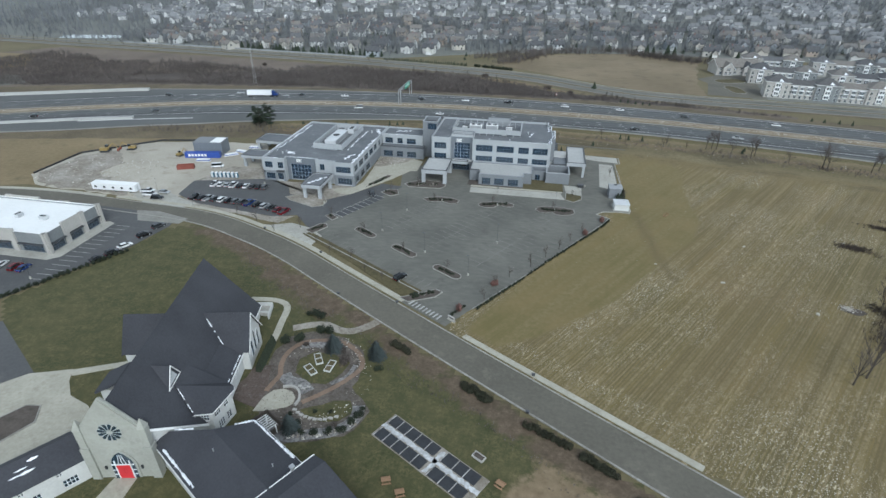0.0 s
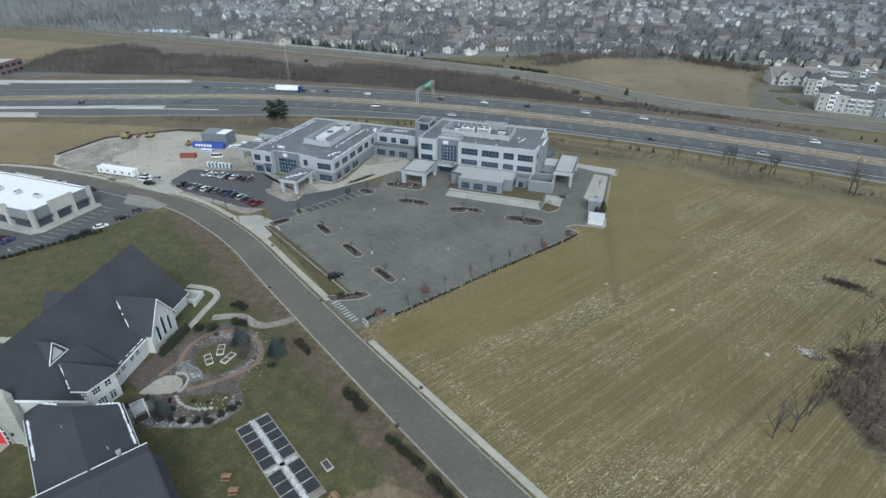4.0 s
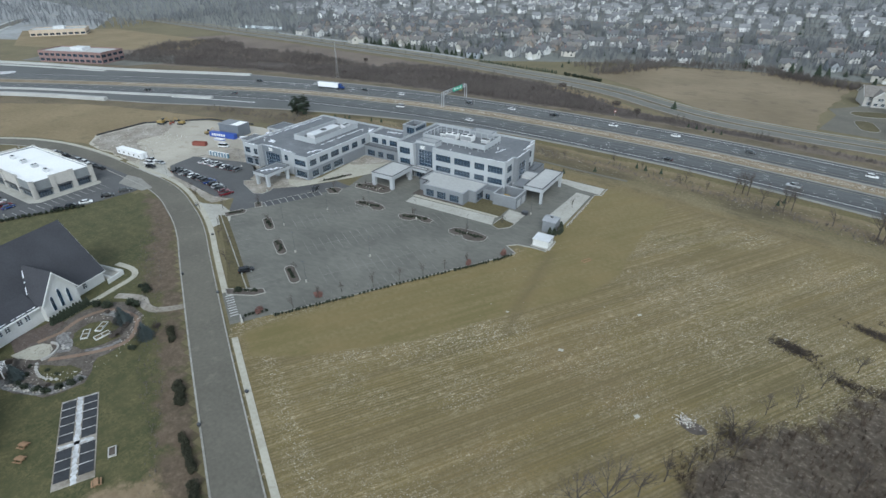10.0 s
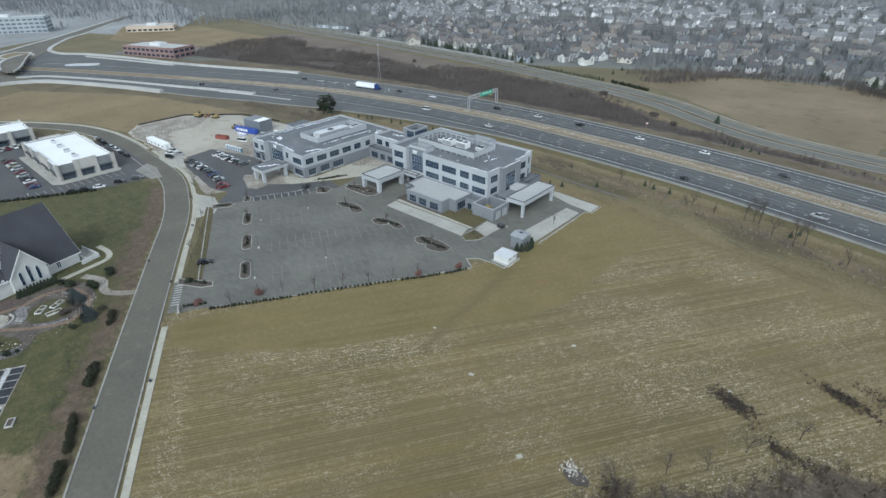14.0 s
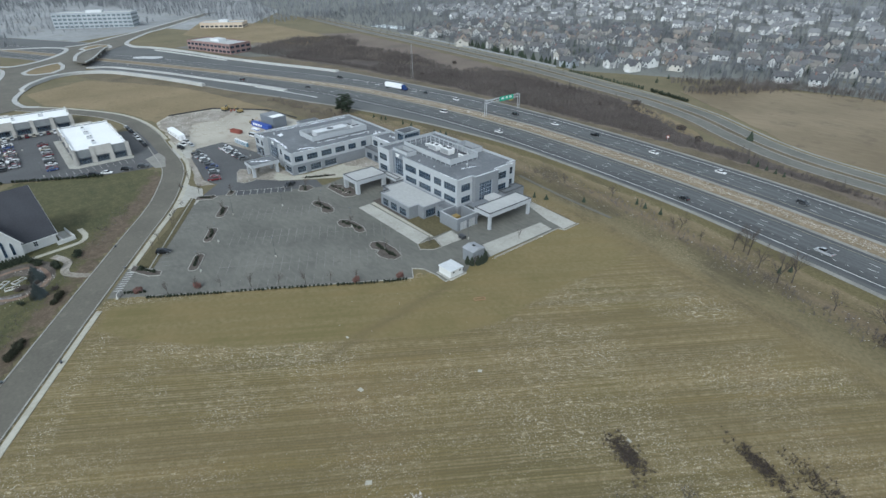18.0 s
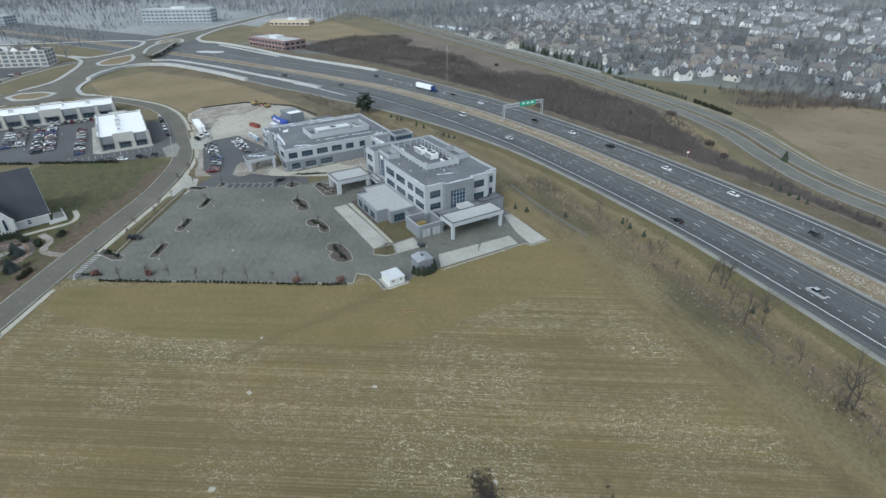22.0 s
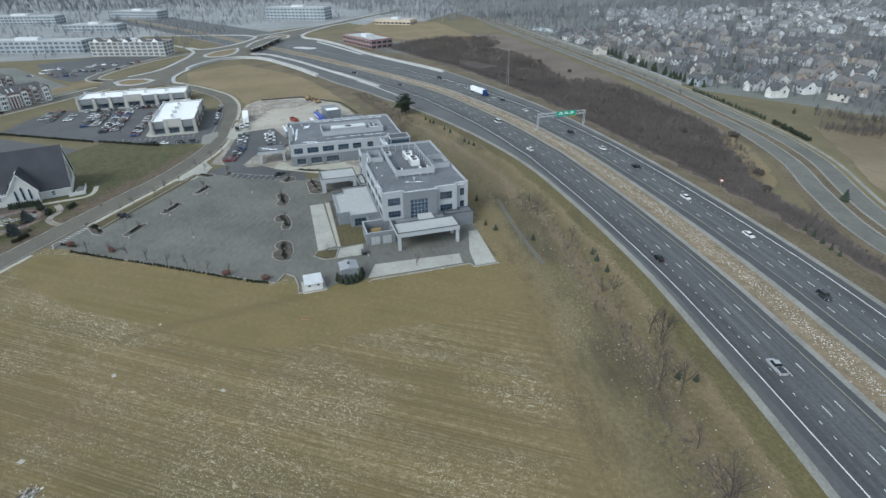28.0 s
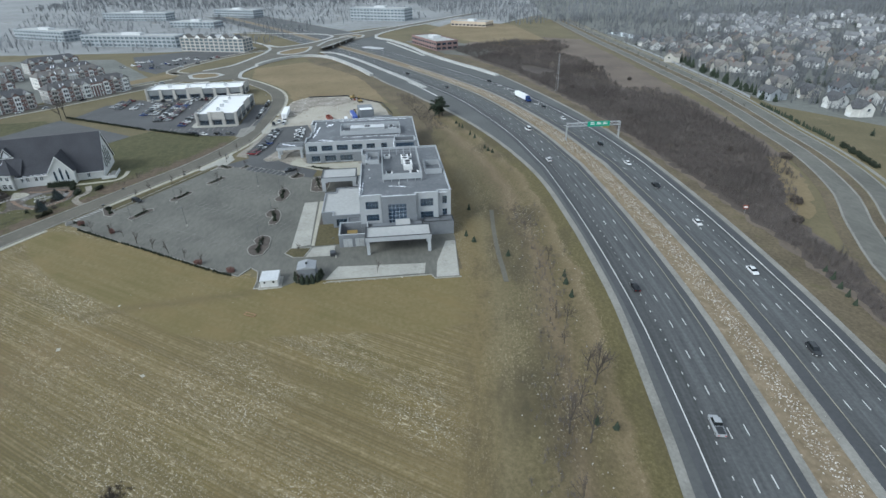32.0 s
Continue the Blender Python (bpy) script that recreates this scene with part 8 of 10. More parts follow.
gable_roof(club, pose(34, 9, 0, 0, 0, 90), 17, 34, 6.4, 11.4, 0.6, walls=M_STONEWALL, roof=M_HOUSEROOF, windows={3: [(a, a + 2.4, c, c + 1.8, 3, 2, M_TRIM) for a in (2, 7, 13, 18.5, 24, 29) for c in (0.8, 3.9)]})
for x in (8, 24):
    gable_roof(club, pose(x, -2.2, 0), 8, 9, 6.4, 10.0, 0.5, walls=M_STONEWALL, roof=M_HOUSEROOF, windows={0: [(1.2, 3.2, 0.8, 2.6, 2, 2, M_TRIM), (4.8, 6.8, 0.8, 2.6, 2, 2, M_TRIM), (2.6, 5.4, 3.9, 5.6, 3, 2, M_TRIM)]})
island("court_island", capsule((135, 424), (137, 411), 5), M_LAWN, "kerbed oval lawn in the court")

# overhead sign gantry
gan = thing("sign_gantry", "steel truss sign gantry with green panels over the highway", "sign gantry")
g = Geo()
gy0, gy1, gx = 327.8, 356.5, -89.0
for dx, z in ((-0.7, 7.6), (0.7, 7.6), (-0.7, 9.2), (0.7, 9.2)):
    g.tube((gx + dx, gy0, z), (gx + dx, gy1, z), 0.13, 0.13, 6)
for i in range(12):
    y = gy0 + (gy1 - gy0) * i / 12
    y2 = gy0 + (gy1 - gy0) * (i + 1) / 12
    for dx in (-0.7, 0.7):
        g.tube((gx + dx, y, 7.6 if i % 2 else 9.2), (gx + dx, y2, 9.2 if i % 2 else 7.6), 0.07, 0.07, 4)
    g.tube((gx - 0.7, y, 9.2), (gx + 0.7, y2, 9.2), 0.06, 0.06, 4)
part("truss", g, M_GALV, gan)
for y in (gy0, gy1):
    part("leg", Geo().tube((gx - 0.7, y, 0.1), (gx - 0.7, y, 9.4), 0.22, 0.18, 8).tube((gx + 0.7, y, 0.1), (gx + 0.7, y, 9.4), 0.22, 0.18, 8), M_GALV, gan)
sg = part("sign_panel", Geo().box(gx + 0.85, 338.5, 7.3, gx + 1.0, 350.5, 10.0), M_GREENSIGN, gan)
for k in range(3):
    part("sign_text", Geo().box(gx + 1.0, 340.0 + k * 3.4, 8.3, gx + 1.03, 342.4 + k * 3.4, 8.8).box(gx + 1.0, 340.2 + k * 3.4, 9.1, gx + 1.03, 341.9 + k * 3.4, 9.5), M_TRIM, sg)
part("exit_panel", Geo().box(gx + 0.85, 347.0, 6.3, gx + 1.0, 350.5, 7.2), M_CATYELLOW, gan)

# ---- vehicles ----
CAR_CACHE = {}


def loft(sections):
    """Rings of equal length joined into a closed body; each section is a list of points."""
    g = Geo()
    n = len(sections[0])
    pts = [p for s in sections for p in s]
    fs = []
    for i in range(len(sections) - 1):
        for j in range(n):
            k = (j + 1) % n
            fs.append((i * n + j, i * n + k, (i + 1) * n + k, (i + 1) * n + j))
    fs += [tuple(range(n - 1, -1, -1)), tuple(range((len(sections) - 1) * n, len(sections) * n))]
    return g.add(pts, fs)


def build_car(kind, colour, detail):
    L, W, H, hood = {"sedan": (4.75, 1.82, 1.45, 0.85), "suv": (4.75, 1.9, 1.75, 1.0), "pickup": (5.7, 2.0, 1.85, 1.05), "van": (5.4, 2.0, 2.1, 1.0)}[kind]
    paint = CAR_COLOURS[colour]
    names = {"sedan": "sedan", "suv": "sport utility car", "pickup": "pickup truck", "van": "van"}
    t = thing(kind if kind != "suv" else "suv_car", f"parked {colour} {names[kind]} on asphalt", "car", group="parked cars")
    w = W / 2
    prof = [(-L / 2, 0.42, hood * 0.93, 0.88), (-L / 2 + 0.15, 0.3, hood, 0.96), (-L / 2 + 1.0, 0.28, hood + 0.03, 1.0), (L / 2 - 1.3, 0.28, hood + 0.02, 1.0), (L / 2 - 0.2, 0.3, hood * 0.86, 0.95), (L / 2, 0.42, hood * 0.72, 0.85)]
    sec = []
    for x, z0, z1, k in prof:
        y = w * k
        sec.append([(x, -y, z0), (x, y, z0), (x, y * 1.0, (z0 + z1) / 2), (x, y * 0.93, z1), (x, -y * 0.93, z1), (x, -y, (z0 + z1) / 2)])
    part("body", loft(sec), paint, t)
    a, b, c, d = {"sedan": (-1.85, -1.1, 0.55, 1.25), "suv": (-2.2, -1.85, 0.5, 1.2), "pickup": (-0.5, -0.2, 1.1, 1.75), "van": (-2.55, -2.35, 1.5, 2.1)}[kind]
    zb = hood - 0.02
    gl = [[(a, -w * .9, zb), (a, w * .9, zb), (b, w * .74, H - 0.06), (b, -w * .74, H - 0.06)], [(d, -w * .9, zb), (d, w * .9, zb), (c, w * .74, H - 0.06), (c, -w * .74, H - 0.06)]]
    part("window_band", Geo().add(gl[0] + gl[1], [(3, 2, 1, 0), (4, 5, 6, 7), (0, 4, 7, 3), (1, 2, 6, 5), (2, 3, 7, 6), (0, 1, 5, 4)]), M_CARGLASS, t)
    part("roof", Geo().add([(b - 0.05, -w * .76, H - 0.06), (c + 0.05, -w * .76, H - 0.06), (c + 0.05, w * .76, H - 0.06), (b - 0.05, w * .76, H - 0.06), (b + 0.15, -w * .66, H), (c - 0.15, -w * .66, H), (c - 0.15, w * .66, H), (b + 0.15, w * .66, H)],
                           [(4, 5, 6, 7), (0, 1, 5, 4), (1, 2, 6, 5), (2, 3, 7, 6), (3, 0, 4, 7), (3, 2, 1, 0)]), paint, t)
    if kind == "pickup":
        part("cargo_bed", Geo().box(-2.7, -0.78, hood + 0.02, -0.65, 0.78, hood + 0.05), M_PLASTIC, t)
    for x in (-L / 2 + 0.95, L / 2 - 0.95):
        for y in (-w + 0.08, w - 0.08):
            wh = part("wheel", Geo().tube((x, y - 0.11, 0.34), (x, y + 0.11, 0.34), 0.34, 0.34, 10), M_TYRE, t)
            if detail:
                s = 0.12 if y > 0 else -0.12
                part("rim", Geo().tube((x, y, 0.34), (x, y + s, 0.34), 0.2, 0.2, 8), M_GALV, wh)
    if detail:
        for y in (-w * 0.68, w * 0.68):
            part("headlamp", Geo().box(L / 2 - 0.12, y - 0.2, hood * 0.55, L / 2 + 0.015, y + 0.2, hood * 0.68), M_LAMP, t)
            part("tail_lamp", Geo().box(-L / 2 - 0.015, y - 0.18, hood * 0.62, -L / 2 + 0.1, y + 0.18, hood * 0.8), M_TAIL, t)
    return t


def car(kind, colour, x, y, yaw, detail=True, z=0.17, label=""):
    key = (kind, colour, detail)
    m = pose(x, y, z, 0, 0, yaw)
    if key not in CAR_CACHE:
        CAR_CACHE[key] = build_car(*key)
        CAR_CACHE[key].matrix_world = m
        ob = CAR_CACHE[key]
    else:
        ob = copy_thing(CAR_CACHE[key], m)
    if label:
        ob["label"] = label
    return ob


rc = random.Random(5)
COMMON = ["black", "white", "silver", "grey", "dark grey", "white", "white", "silver", "silver", "grey", "blue", "white", "black", "silver", "white", "red", "dark grey", "beige"]
# staff lot: front row along the sidewalk, with two red cars at its end
front = curve_through([(-132, 170.8), (-120, 170.4), (-108, 169.8), (-98, 167.6), (-91.5, 165.4)], 2.9)
cols = ["black", "dark grey", "black", "black", "silver", "dark grey", "white", "black", "grey", "dark grey", "blue", "black", "silver", "dark grey", "red", "red"]
for i, p in enumerate(front[:15]):
    car(rc.choice(["sedan", "suv", "sedan", "suv", "pickup"]), cols[(i + 16 - len(front[:15])) % 16], p.x, p.y, 82 + rc.uniform(-3, 3) - i * 0.5)
cols = ["white", "white", "silver", "white", "black", "white", "dark grey", "black", "grey"]
for i in range(9):
    car("pickup" if i in (0, 3) else rc.choice(["sedan", "suv"]), cols[i], -131.5 + i * 2.75, 184.4 + 0.12 * i, 95 + rc.uniform(-3, 3))
car("suv", "black", -37.0, 129.8, 58, label="black sport utility car parked alone in the lot")
car("pickup", "dark grey", -64.0, 187.8, -62, label="dark grey pickup in the accessible bays")
car("van", "white", -141.8, 203.6, 20, label="white van parked in the gravel yard")
for x, y, k, c, yw in ((-154, 172.2, "pickup", "white", 12), (-151, 169.4, "pickup", "white", 8), (-147, 172.6, "sedan", "silver", 0), (-146, 167, "suv", "black", 15)):
    car(k, c, x, y, yw, z=0.25)
# shops' lot
for y0, x0, n, miss in ((93.2, -166, 17, 0.08), (98.8, -168, 16, 0.12), (79.5, -183, 10, 0.25), (85.2, -184, 10, 0.15), (112.5, -160, 5, 0.3), (113.2, -178, 9, 0.2), (55.5, -203, 9, 0.35), (50.3, -206, 8, 0.5), (66, -196, 7, 0.6)):
    for i in range(n):
        if rc.random() < miss:
            continue
        car(rc.choice(["sedan", "suv", "sedan", "suv", "pickup"]), rc.choice(COMMON), x0 - i * 2.9, y0, rc.choice((90, -90)) + rc.uniform(-3, 3), False)
for i in range(17):
    if rc.random() < 0.75:
        car(rc.choice(["sedan", "suv"]), rc.choice(COMMON), -221.5, 72 + i * 3.3, rc.choice((0, 180)), False)
for x, y, k, c, yw in ((-161.1, 112.6, "sedan", "white", 95), (-155.5, 112.2, "suv", "red", 92), (-152.5, 112.1, "sedan", "blue", 92), (-132.4, 125.8, "suv", "black", 62), (-131.8, 130.6, "sedan", "white", 62), (-130.6, 138.6, "suv", "black", 64),
                       (-129.8, 145.4, "suv", "dark grey", 66), (-134.5, 121.5, "sedan", "black", 62)):
    car(k, c, x, y, yw)
for i, x in enumerate((-205, -200, -194.5, -183, -177.5, -170, -164)):
    car(rc.choice(["sedan", "suv"]), ["white", "black", "black", "silver", "white", "dark grey", "black"][i], x, 154.2, 3, False)
# hotel and office lots, town houses' streets
for i in range(36):
    a, b = rc.uniform(0, 1), rc.choice((0.2, 0.3, 0.55, 0.65, 0.85))
    p = Vector((-440, 0)).lerp(Vector((-452, 78)), a) + Vector((1, -0.2)) * (18 + 75 * b)
    car(rc.choice(["sedan", "suv"]), rc.choice(COMMON), p.x, p.y, 70 + rc.choice((0, 180)), False, 0.12)
for x, y in ((-236, 18), (-262, 36), (-205, -8), (-288, 55), (-215, 4)):
    car(rc.choice(["sedan", "suv"]), rc.choice(COMMON), x, y, -39, False, 0.12)
# traffic on the highway
for x, y, k, c, yw in ((-59.5, 309.7, "sedan", "white", 182), (-78, 342.6, "suv", "black", 2), (-48.9, 344.5, "sedan", "white", 1), (-20.8, 344.6, "pickup", "black", -2), (14.9, 342.8, "sedan", "white", -4), (48.6, 341.5, "sedan", "white", -6),
                       (52.4, 302.3, "sedan", "black", 174), (85.1, 333.0, "suv", "dark grey", -10), (-111.4, 313.2, "van", "white", 190), (104.5, 296.3, "pickup", "silver", 168), (-202, 333, "sedan", "silver", 14), (-245, 317, "suv", "black", 18),
                       (-159, 336, "sedan", "black", 8), (-130, 339.5, "sedan", "white", 6), (-230, 281, "sedan", "dark grey", 202), (-290, 255, "suv", "black", 203), (133, 326, "suv", "white", -12)):
    car(k, c, x, y, yw, True, 0.2, f"{c} {'sport utility car' if k == 'suv' else k} on the highway")


def semi(x, y, yaw, label):
    t = thing("semi_truck", label, "truck", pose(x, y, 0.2, 0, 0, yaw))
    part("trailer", Geo().box(-8.5, -1.28, 1.15, 7.4, 1.28, 4.1), M_WHITEPAINT, t)
    part("chassis", Geo().box(-8.3, -0.6, 0.8, 11.6, 0.6, 1.12), M_PLASTIC, t)
    cabp = [(7.8, 0.9), (11.9, 0.9), (11.9, 2.0), (10.6, 2.2), (10.2, 3.2), (9.0, 3.9), (7.8, 4.0)]
    part("cab", Geo().prism(cabp, -1.2, 1.2, Matrix(((1, 0, 0, 0), (0, 0, -1, 0), (0, 1, 0, 0), (0, 0, 0, 1)))), CAR_COLOURS["blue"], t)
    part("windscreen", Geo().box(10.25, -1.0, 2.25, 10.5, 1.0, 3.0), M_CARGLASS, t)
    for wx in (-7.4, -6.1, 6.9, 8.2, 11.0):
        for wy in (-1.05, 1.05):
            part("wheel", Geo().tube((wx, wy - 0.2, 0.5), (wx, wy + 0.2, 0.5), 0.5, 0.5, 10), M_TYRE, t)


semi(-185, 328.0, 12, "semi truck with a long white trailer on the highway")

# site trailer, containers and machines in the yard
tr = thing("site_trailer", "long white construction site trailer", "site trailer", pose(-167.4, 171.2, 0.25, 0, 0, 2))
part("body", Geo().box(-9.6, -1.6, 0.6, 9.6, 1.6, 3.3), M_WHITEPAINT, tr)
part("roof", Geo().prism(rect(-9.7, -1.7, 9.7, 1.7), 3.3, 3.42), M_WHITEROOF, tr)
for i in range(5):
    part("window", Geo().box(-8.4 + 3.9 * i, -1.64, 1.5, -7.4 + 3.9 * i, -1.6, 2.3), M_CARGLASS, tr)
for x in (-7, 0, 7):
    part("support", Geo().box(x - 0.4, -1.2, 0, x + 0.4, 1.2, 0.6), M_PLASTIC, tr)
for x in (-13.0,):
    part("door", Geo().box(9.6, -0.5, 0.7, 9.64, 0.5, 2.7), M_EQUIP, tr)
ct = thing("shipping_container", "blue shipping container with pale lettering bars", "container", pose(-155.6, 214.2, 0.1, 0, 0, 11))
g = Geo()
for i in range(42):
    x = -8.05 + i * 0.385
    g.box(x, -1.22, 0.1, x + 0.19, 1.22, 2.55)
part("corrugated_sides", g, M_BLUESIGN, ct)
part("shell", Geo().box(-8.2, -1.18, 0, 8.2, 1.18, 2.6), M_BLUESIGN, ct)
for i in range(6):
    part("lettering_bar", Geo().box(-6.4 + i * 1.5, -1.3, 0.8, -5.4 + i * 1.5, -1.235, 2.0), M_TRIM, ct)
box = thing("steel_building", "large grey-blue metal box building in the yard", "building", pose(-155.2, 221.6, 0.1, 0, 0, 8))
part("wall", Geo().box(-6.8, -4.2, 0, 6.8, 4.2, 6.0), M_DARKWALL, box)
part("roof", Geo().prism(rect(-7.0, -4.4, 7.0, 4.4), 6.0, 6.2), M_GREYWALL, box)
part("skylight", Geo().box(1.5, -3.9, 6.2, 6.5, 3.4, 6.3), M_WHITEROOF, box)
dm = thing("roll_off_dumpster", "rusty red roll-off dumpster on gravel", "dumpster", pose(-154.8, 199.2, 0.1, 0, 0, 22))
part("tub", Geo().ring(rect(-3.6, -1.2, 3.6, 1.2), inset(rect(-3.6, -1.2, 3.6, 1.2), 0.12), 0.1, 1.9).box(-3.5, -1.1, 0.05, 3.5, 1.1, 0.25), M_RUST, dm)
for i in range(7):
    part("rib", Geo().box(-3.4 + i * 1.1, -1.3, 0.1, -3.25 + i * 1.1, 1.3, 0.2).box(-3.4 + i * 1.1, -1.3, 0.1, -3.25 + i * 1.1, -1.21, 1.85).box(-3.4 + i * 1.1, 1.21, 0.1, -3.25 + i * 1.1, 1.3, 1.85), M_RUST, dm)
for i in range(7):
    pt = thing("portable_toilet", "teal portable toilet with a pale roof", "portable toilet", pose(-137.5 + i * 1.75, 192.6 + i * 0.25, 0.15, 0, 0, 8), group="portable toilets")
    part("cabin", Geo().box(-0.55, -0.55, 0, 0.55, 0.55, 2.1), M_TEAL, pt)
    part("roof", Geo().add([(-0.6, -0.6, 2.1), (0.6, -0.6, 2.1), (0.6, 0.6, 2.1), (-0.6, 0.6, 2.1), (0, -0.6, 2.35), (0, 0.6, 2.35)], [(0, 1, 4), (2, 3, 5), (1, 2, 5, 4), (3, 0, 4, 5)]), M_WHITEPAINT, pt)
    part("door", Geo().box(-0.38, -0.58, 0.1, 0.38, -0.55, 1.9), M_EQUIP, pt)


def digger(x, y, yaw, label, s=1.0):
    t = thing("excavator", label, "excavator", pose(x, y, 0.1, 0, 0, yaw))
    for yy in (-1.2, 1.2):
        part("track", Geo().prism([(-2, 0.1), (2, 0.1), (2.3, 0.5), (2, 0.95), (-2, 0.95), (-2.3, 0.5)], yy - 0.3, yy + 0.3, Matrix(((s, 0, 0, 0), (0, 0, s, 0), (0, s, 0, 0), (0, 0, 0, 1)))), M_PLASTIC, t)
    part("house", Geo().box(-2.2 * s, -1.3 * s, 1.0 * s, 1.3 * s, 1.3 * s, 2.2 * s), M_CATYELLOW, t)
    part("cab", Geo().box(0.1 * s, 0.2 * s, 2.2 * s, 1.5 * s, 1.3 * s, 3.2 * s), M_CARGLASS, t)
    part("boom", Geo().tube((1.2 * s, -0.3 * s, 1.8 * s), (4.2 * s, -0.3 * s, 4.2 * s), 0.28 * s, 0.22 * s, 6), M_CATYELLOW, t)
    part("stick", Geo().tube((4.2 * s, -0.3 * s, 4.2 * s), (6.0 * s, -0.3 * s, 1.4 * s), 0.2 * s, 0.16 * s, 6), M_CATYELLOW, t)
    part("bucket", Geo().prism([(5.6, 1.5), (6.4, 1.3), (6.3, 0.5), (5.5, 0.3), (5.2, 0.9)], -0.8, 0.3, Matrix(((s, 0, 0, 0), (0, 0, s, 0), (0, s, 0, 0), (0, 0, 0, 1)))), M_RUST, t)


digger(-206, 211.5, 20, "yellow excavator beside the spoil heap")
digger(-196, 217, 200, "yellow tracked loader at the yard's edge", 0.9)
digger(-167.5, 213.5, 80, "small green-yellow excavator on gravel", 0.7)
for x, y, yaw in ((-152.6, 209.4, 8), (-137.5, 231, 10), (-144, 219, 40), (-141, 224, -15)):
    pl = thing("material_stack", "stack of pale building panels in the yard", "building materials", pose(x, y, 0.1, 0, 0, yaw))
    for k in range(3):
        part("panel", Geo().box(-3.2 + 0.2 * k, -0.9, 0.1 + 0.35 * k, 3.2 - 0.1 * k, 0.9, 0.38 + 0.35 * k), M_WHITEPAINT if k % 2 == 0 else M_BLUESIGN, pl)

# ---- trees, shrubs, brush ----
rv = random.Random(11)


def bare_tree_geo(h, seed, levels=4, spread=0.85, thick=0.019):
    """Tapered trunk and limbs (first mesh) and fine twigs (second)."""
    r = random.Random(seed)
    limbs, twigs = Geo(), Geo()

    def grow(p, d, length, rad, lev):
        q = p + d * length
        (limbs if lev < 3 else twigs).tube(p, q, rad, rad * 0.6, 5 if lev < 2 else 3)
        if lev >= levels:
            return
        for k in range(4 if lev == 0 else 3 if lev < 3 else 2):
            a = r.uniform(0, 2 * math.pi)
            tilt = r.uniform(0.35, spread)
            side = d.orthogonal().normalized()
            side.rotate(Matrix.Rotation(a, 3, d))
            nd = (d * math.cos(tilt) + side * math.sin(tilt) + Vector((0, 0, 0.15))).normalized()
            s = p.lerp(q, r.uniform(0.55, 1.0))
            grow(s, nd, length * r.uniform(0.5, 0.78), rad * 0.5, lev + 1)
        grow(q, (d + Vector((r.uniform(-.2, .2), r.uniform(-.2, .2), 0.1))).normalized(), length * 0.7, rad * 0.6, lev + 1)

    grow(Vector((0, 0, 0)), Vector((r.uniform(-.06, .06), r.uniform(-.06, .06), 1)).normalized(), h * 0.36, h * thick, 0)
    return limbs, twigs


TREES = {}


def bare_tree(x, y, h, kind=0, label="leafless deciduous tree", z=0.05, group="leafless trees"):
    if kind not in TREES:
        lim, tw = bare_tree_geo(10.0, 100 + kind, 4 if kind < 6 else 3)
        TREES[kind] = (mesh_of("trunk", lim, M_BARK), mesh_of("crown", tw, M_TWIG))
    t = thing("tree", label, "tree", pose(x, y, z, 0, 0, rv.uniform(0, 360)), group=group)
    s = h / 10.0
    for nm, me in zip(("trunk", "crown"), TREES[kind]):
        ob = part(nm, me, None, t)
        ob.scale = (s, s, s)
    return t


def conifer_geo(h, r, seed, dense=1.0, taper=1.0):
    """Whorls of drooping sprays round a stem."""
    q = random.Random(seed)
    g = Geo()
    n = int(16 * dense)
    for i in range(n):
        f = i / n
        z = h * (0.06 + 0.92 * f)
        rad = r * (1 - f) ** taper * q.uniform(0.85, 1.1) + 0.08 * r
        k = max(5, int(13 * (1 - f) + 5))
        for j in range(k):
            a = 2 * math.pi * (j + q.random()) / k
            l = rad * q.uniform(0.65, 1.15)
            dz = -0.25 * l * q.uniform(0.4, 1.3)
            w = 0.22 * l + 0.08
            ca, sa = math.cos(a), math.sin(a)
            tip = (ca * l, sa * l, z + dz)
            g.add([(ca * 0.05, sa * 0.05, z + 0.12 * h / n), tip, (ca * l * 0.55 - sa * w, sa * l * 0.55 + ca * w, z + dz * 0.5 - 0.1), (ca * l * 0.55 + sa * w, sa * l * 0.55 - ca * w, z + dz * 0.5 - 0.1)], [(0, 2, 1), (0, 1, 3), (2, 3, 1)])
    return g


CONES = {}


def conifer(x, y, h, r, mat=None, label="dark green conifer", name="conifer", seed=0, z=0.05, taper=1.0, dense=1.0):
    mat = mat or M_CONIFER
    key = (mat.name, seed, taper)
    if key not in CONES:
        CONES[key] = (mesh_of("trunk", Geo().tube((0, 0, 0), (0, 0, 0.9), 0.03, 0.01, 6), M_BARK), mesh_of("crown", conifer_geo(1.0, 0.45, 50 + seed, dense, taper), mat))
    t = thing(name, label, "tree", pose(x, y, z, 0, 0, rv.uniform(0, 360)), group="conifers")
    for nm, me in zip(("trunk", "crown"), CONES[key]):
        ob = part(nm, me, None, t)
        ob.scale = (r / 0.45, r / 0.45, h)
    return t


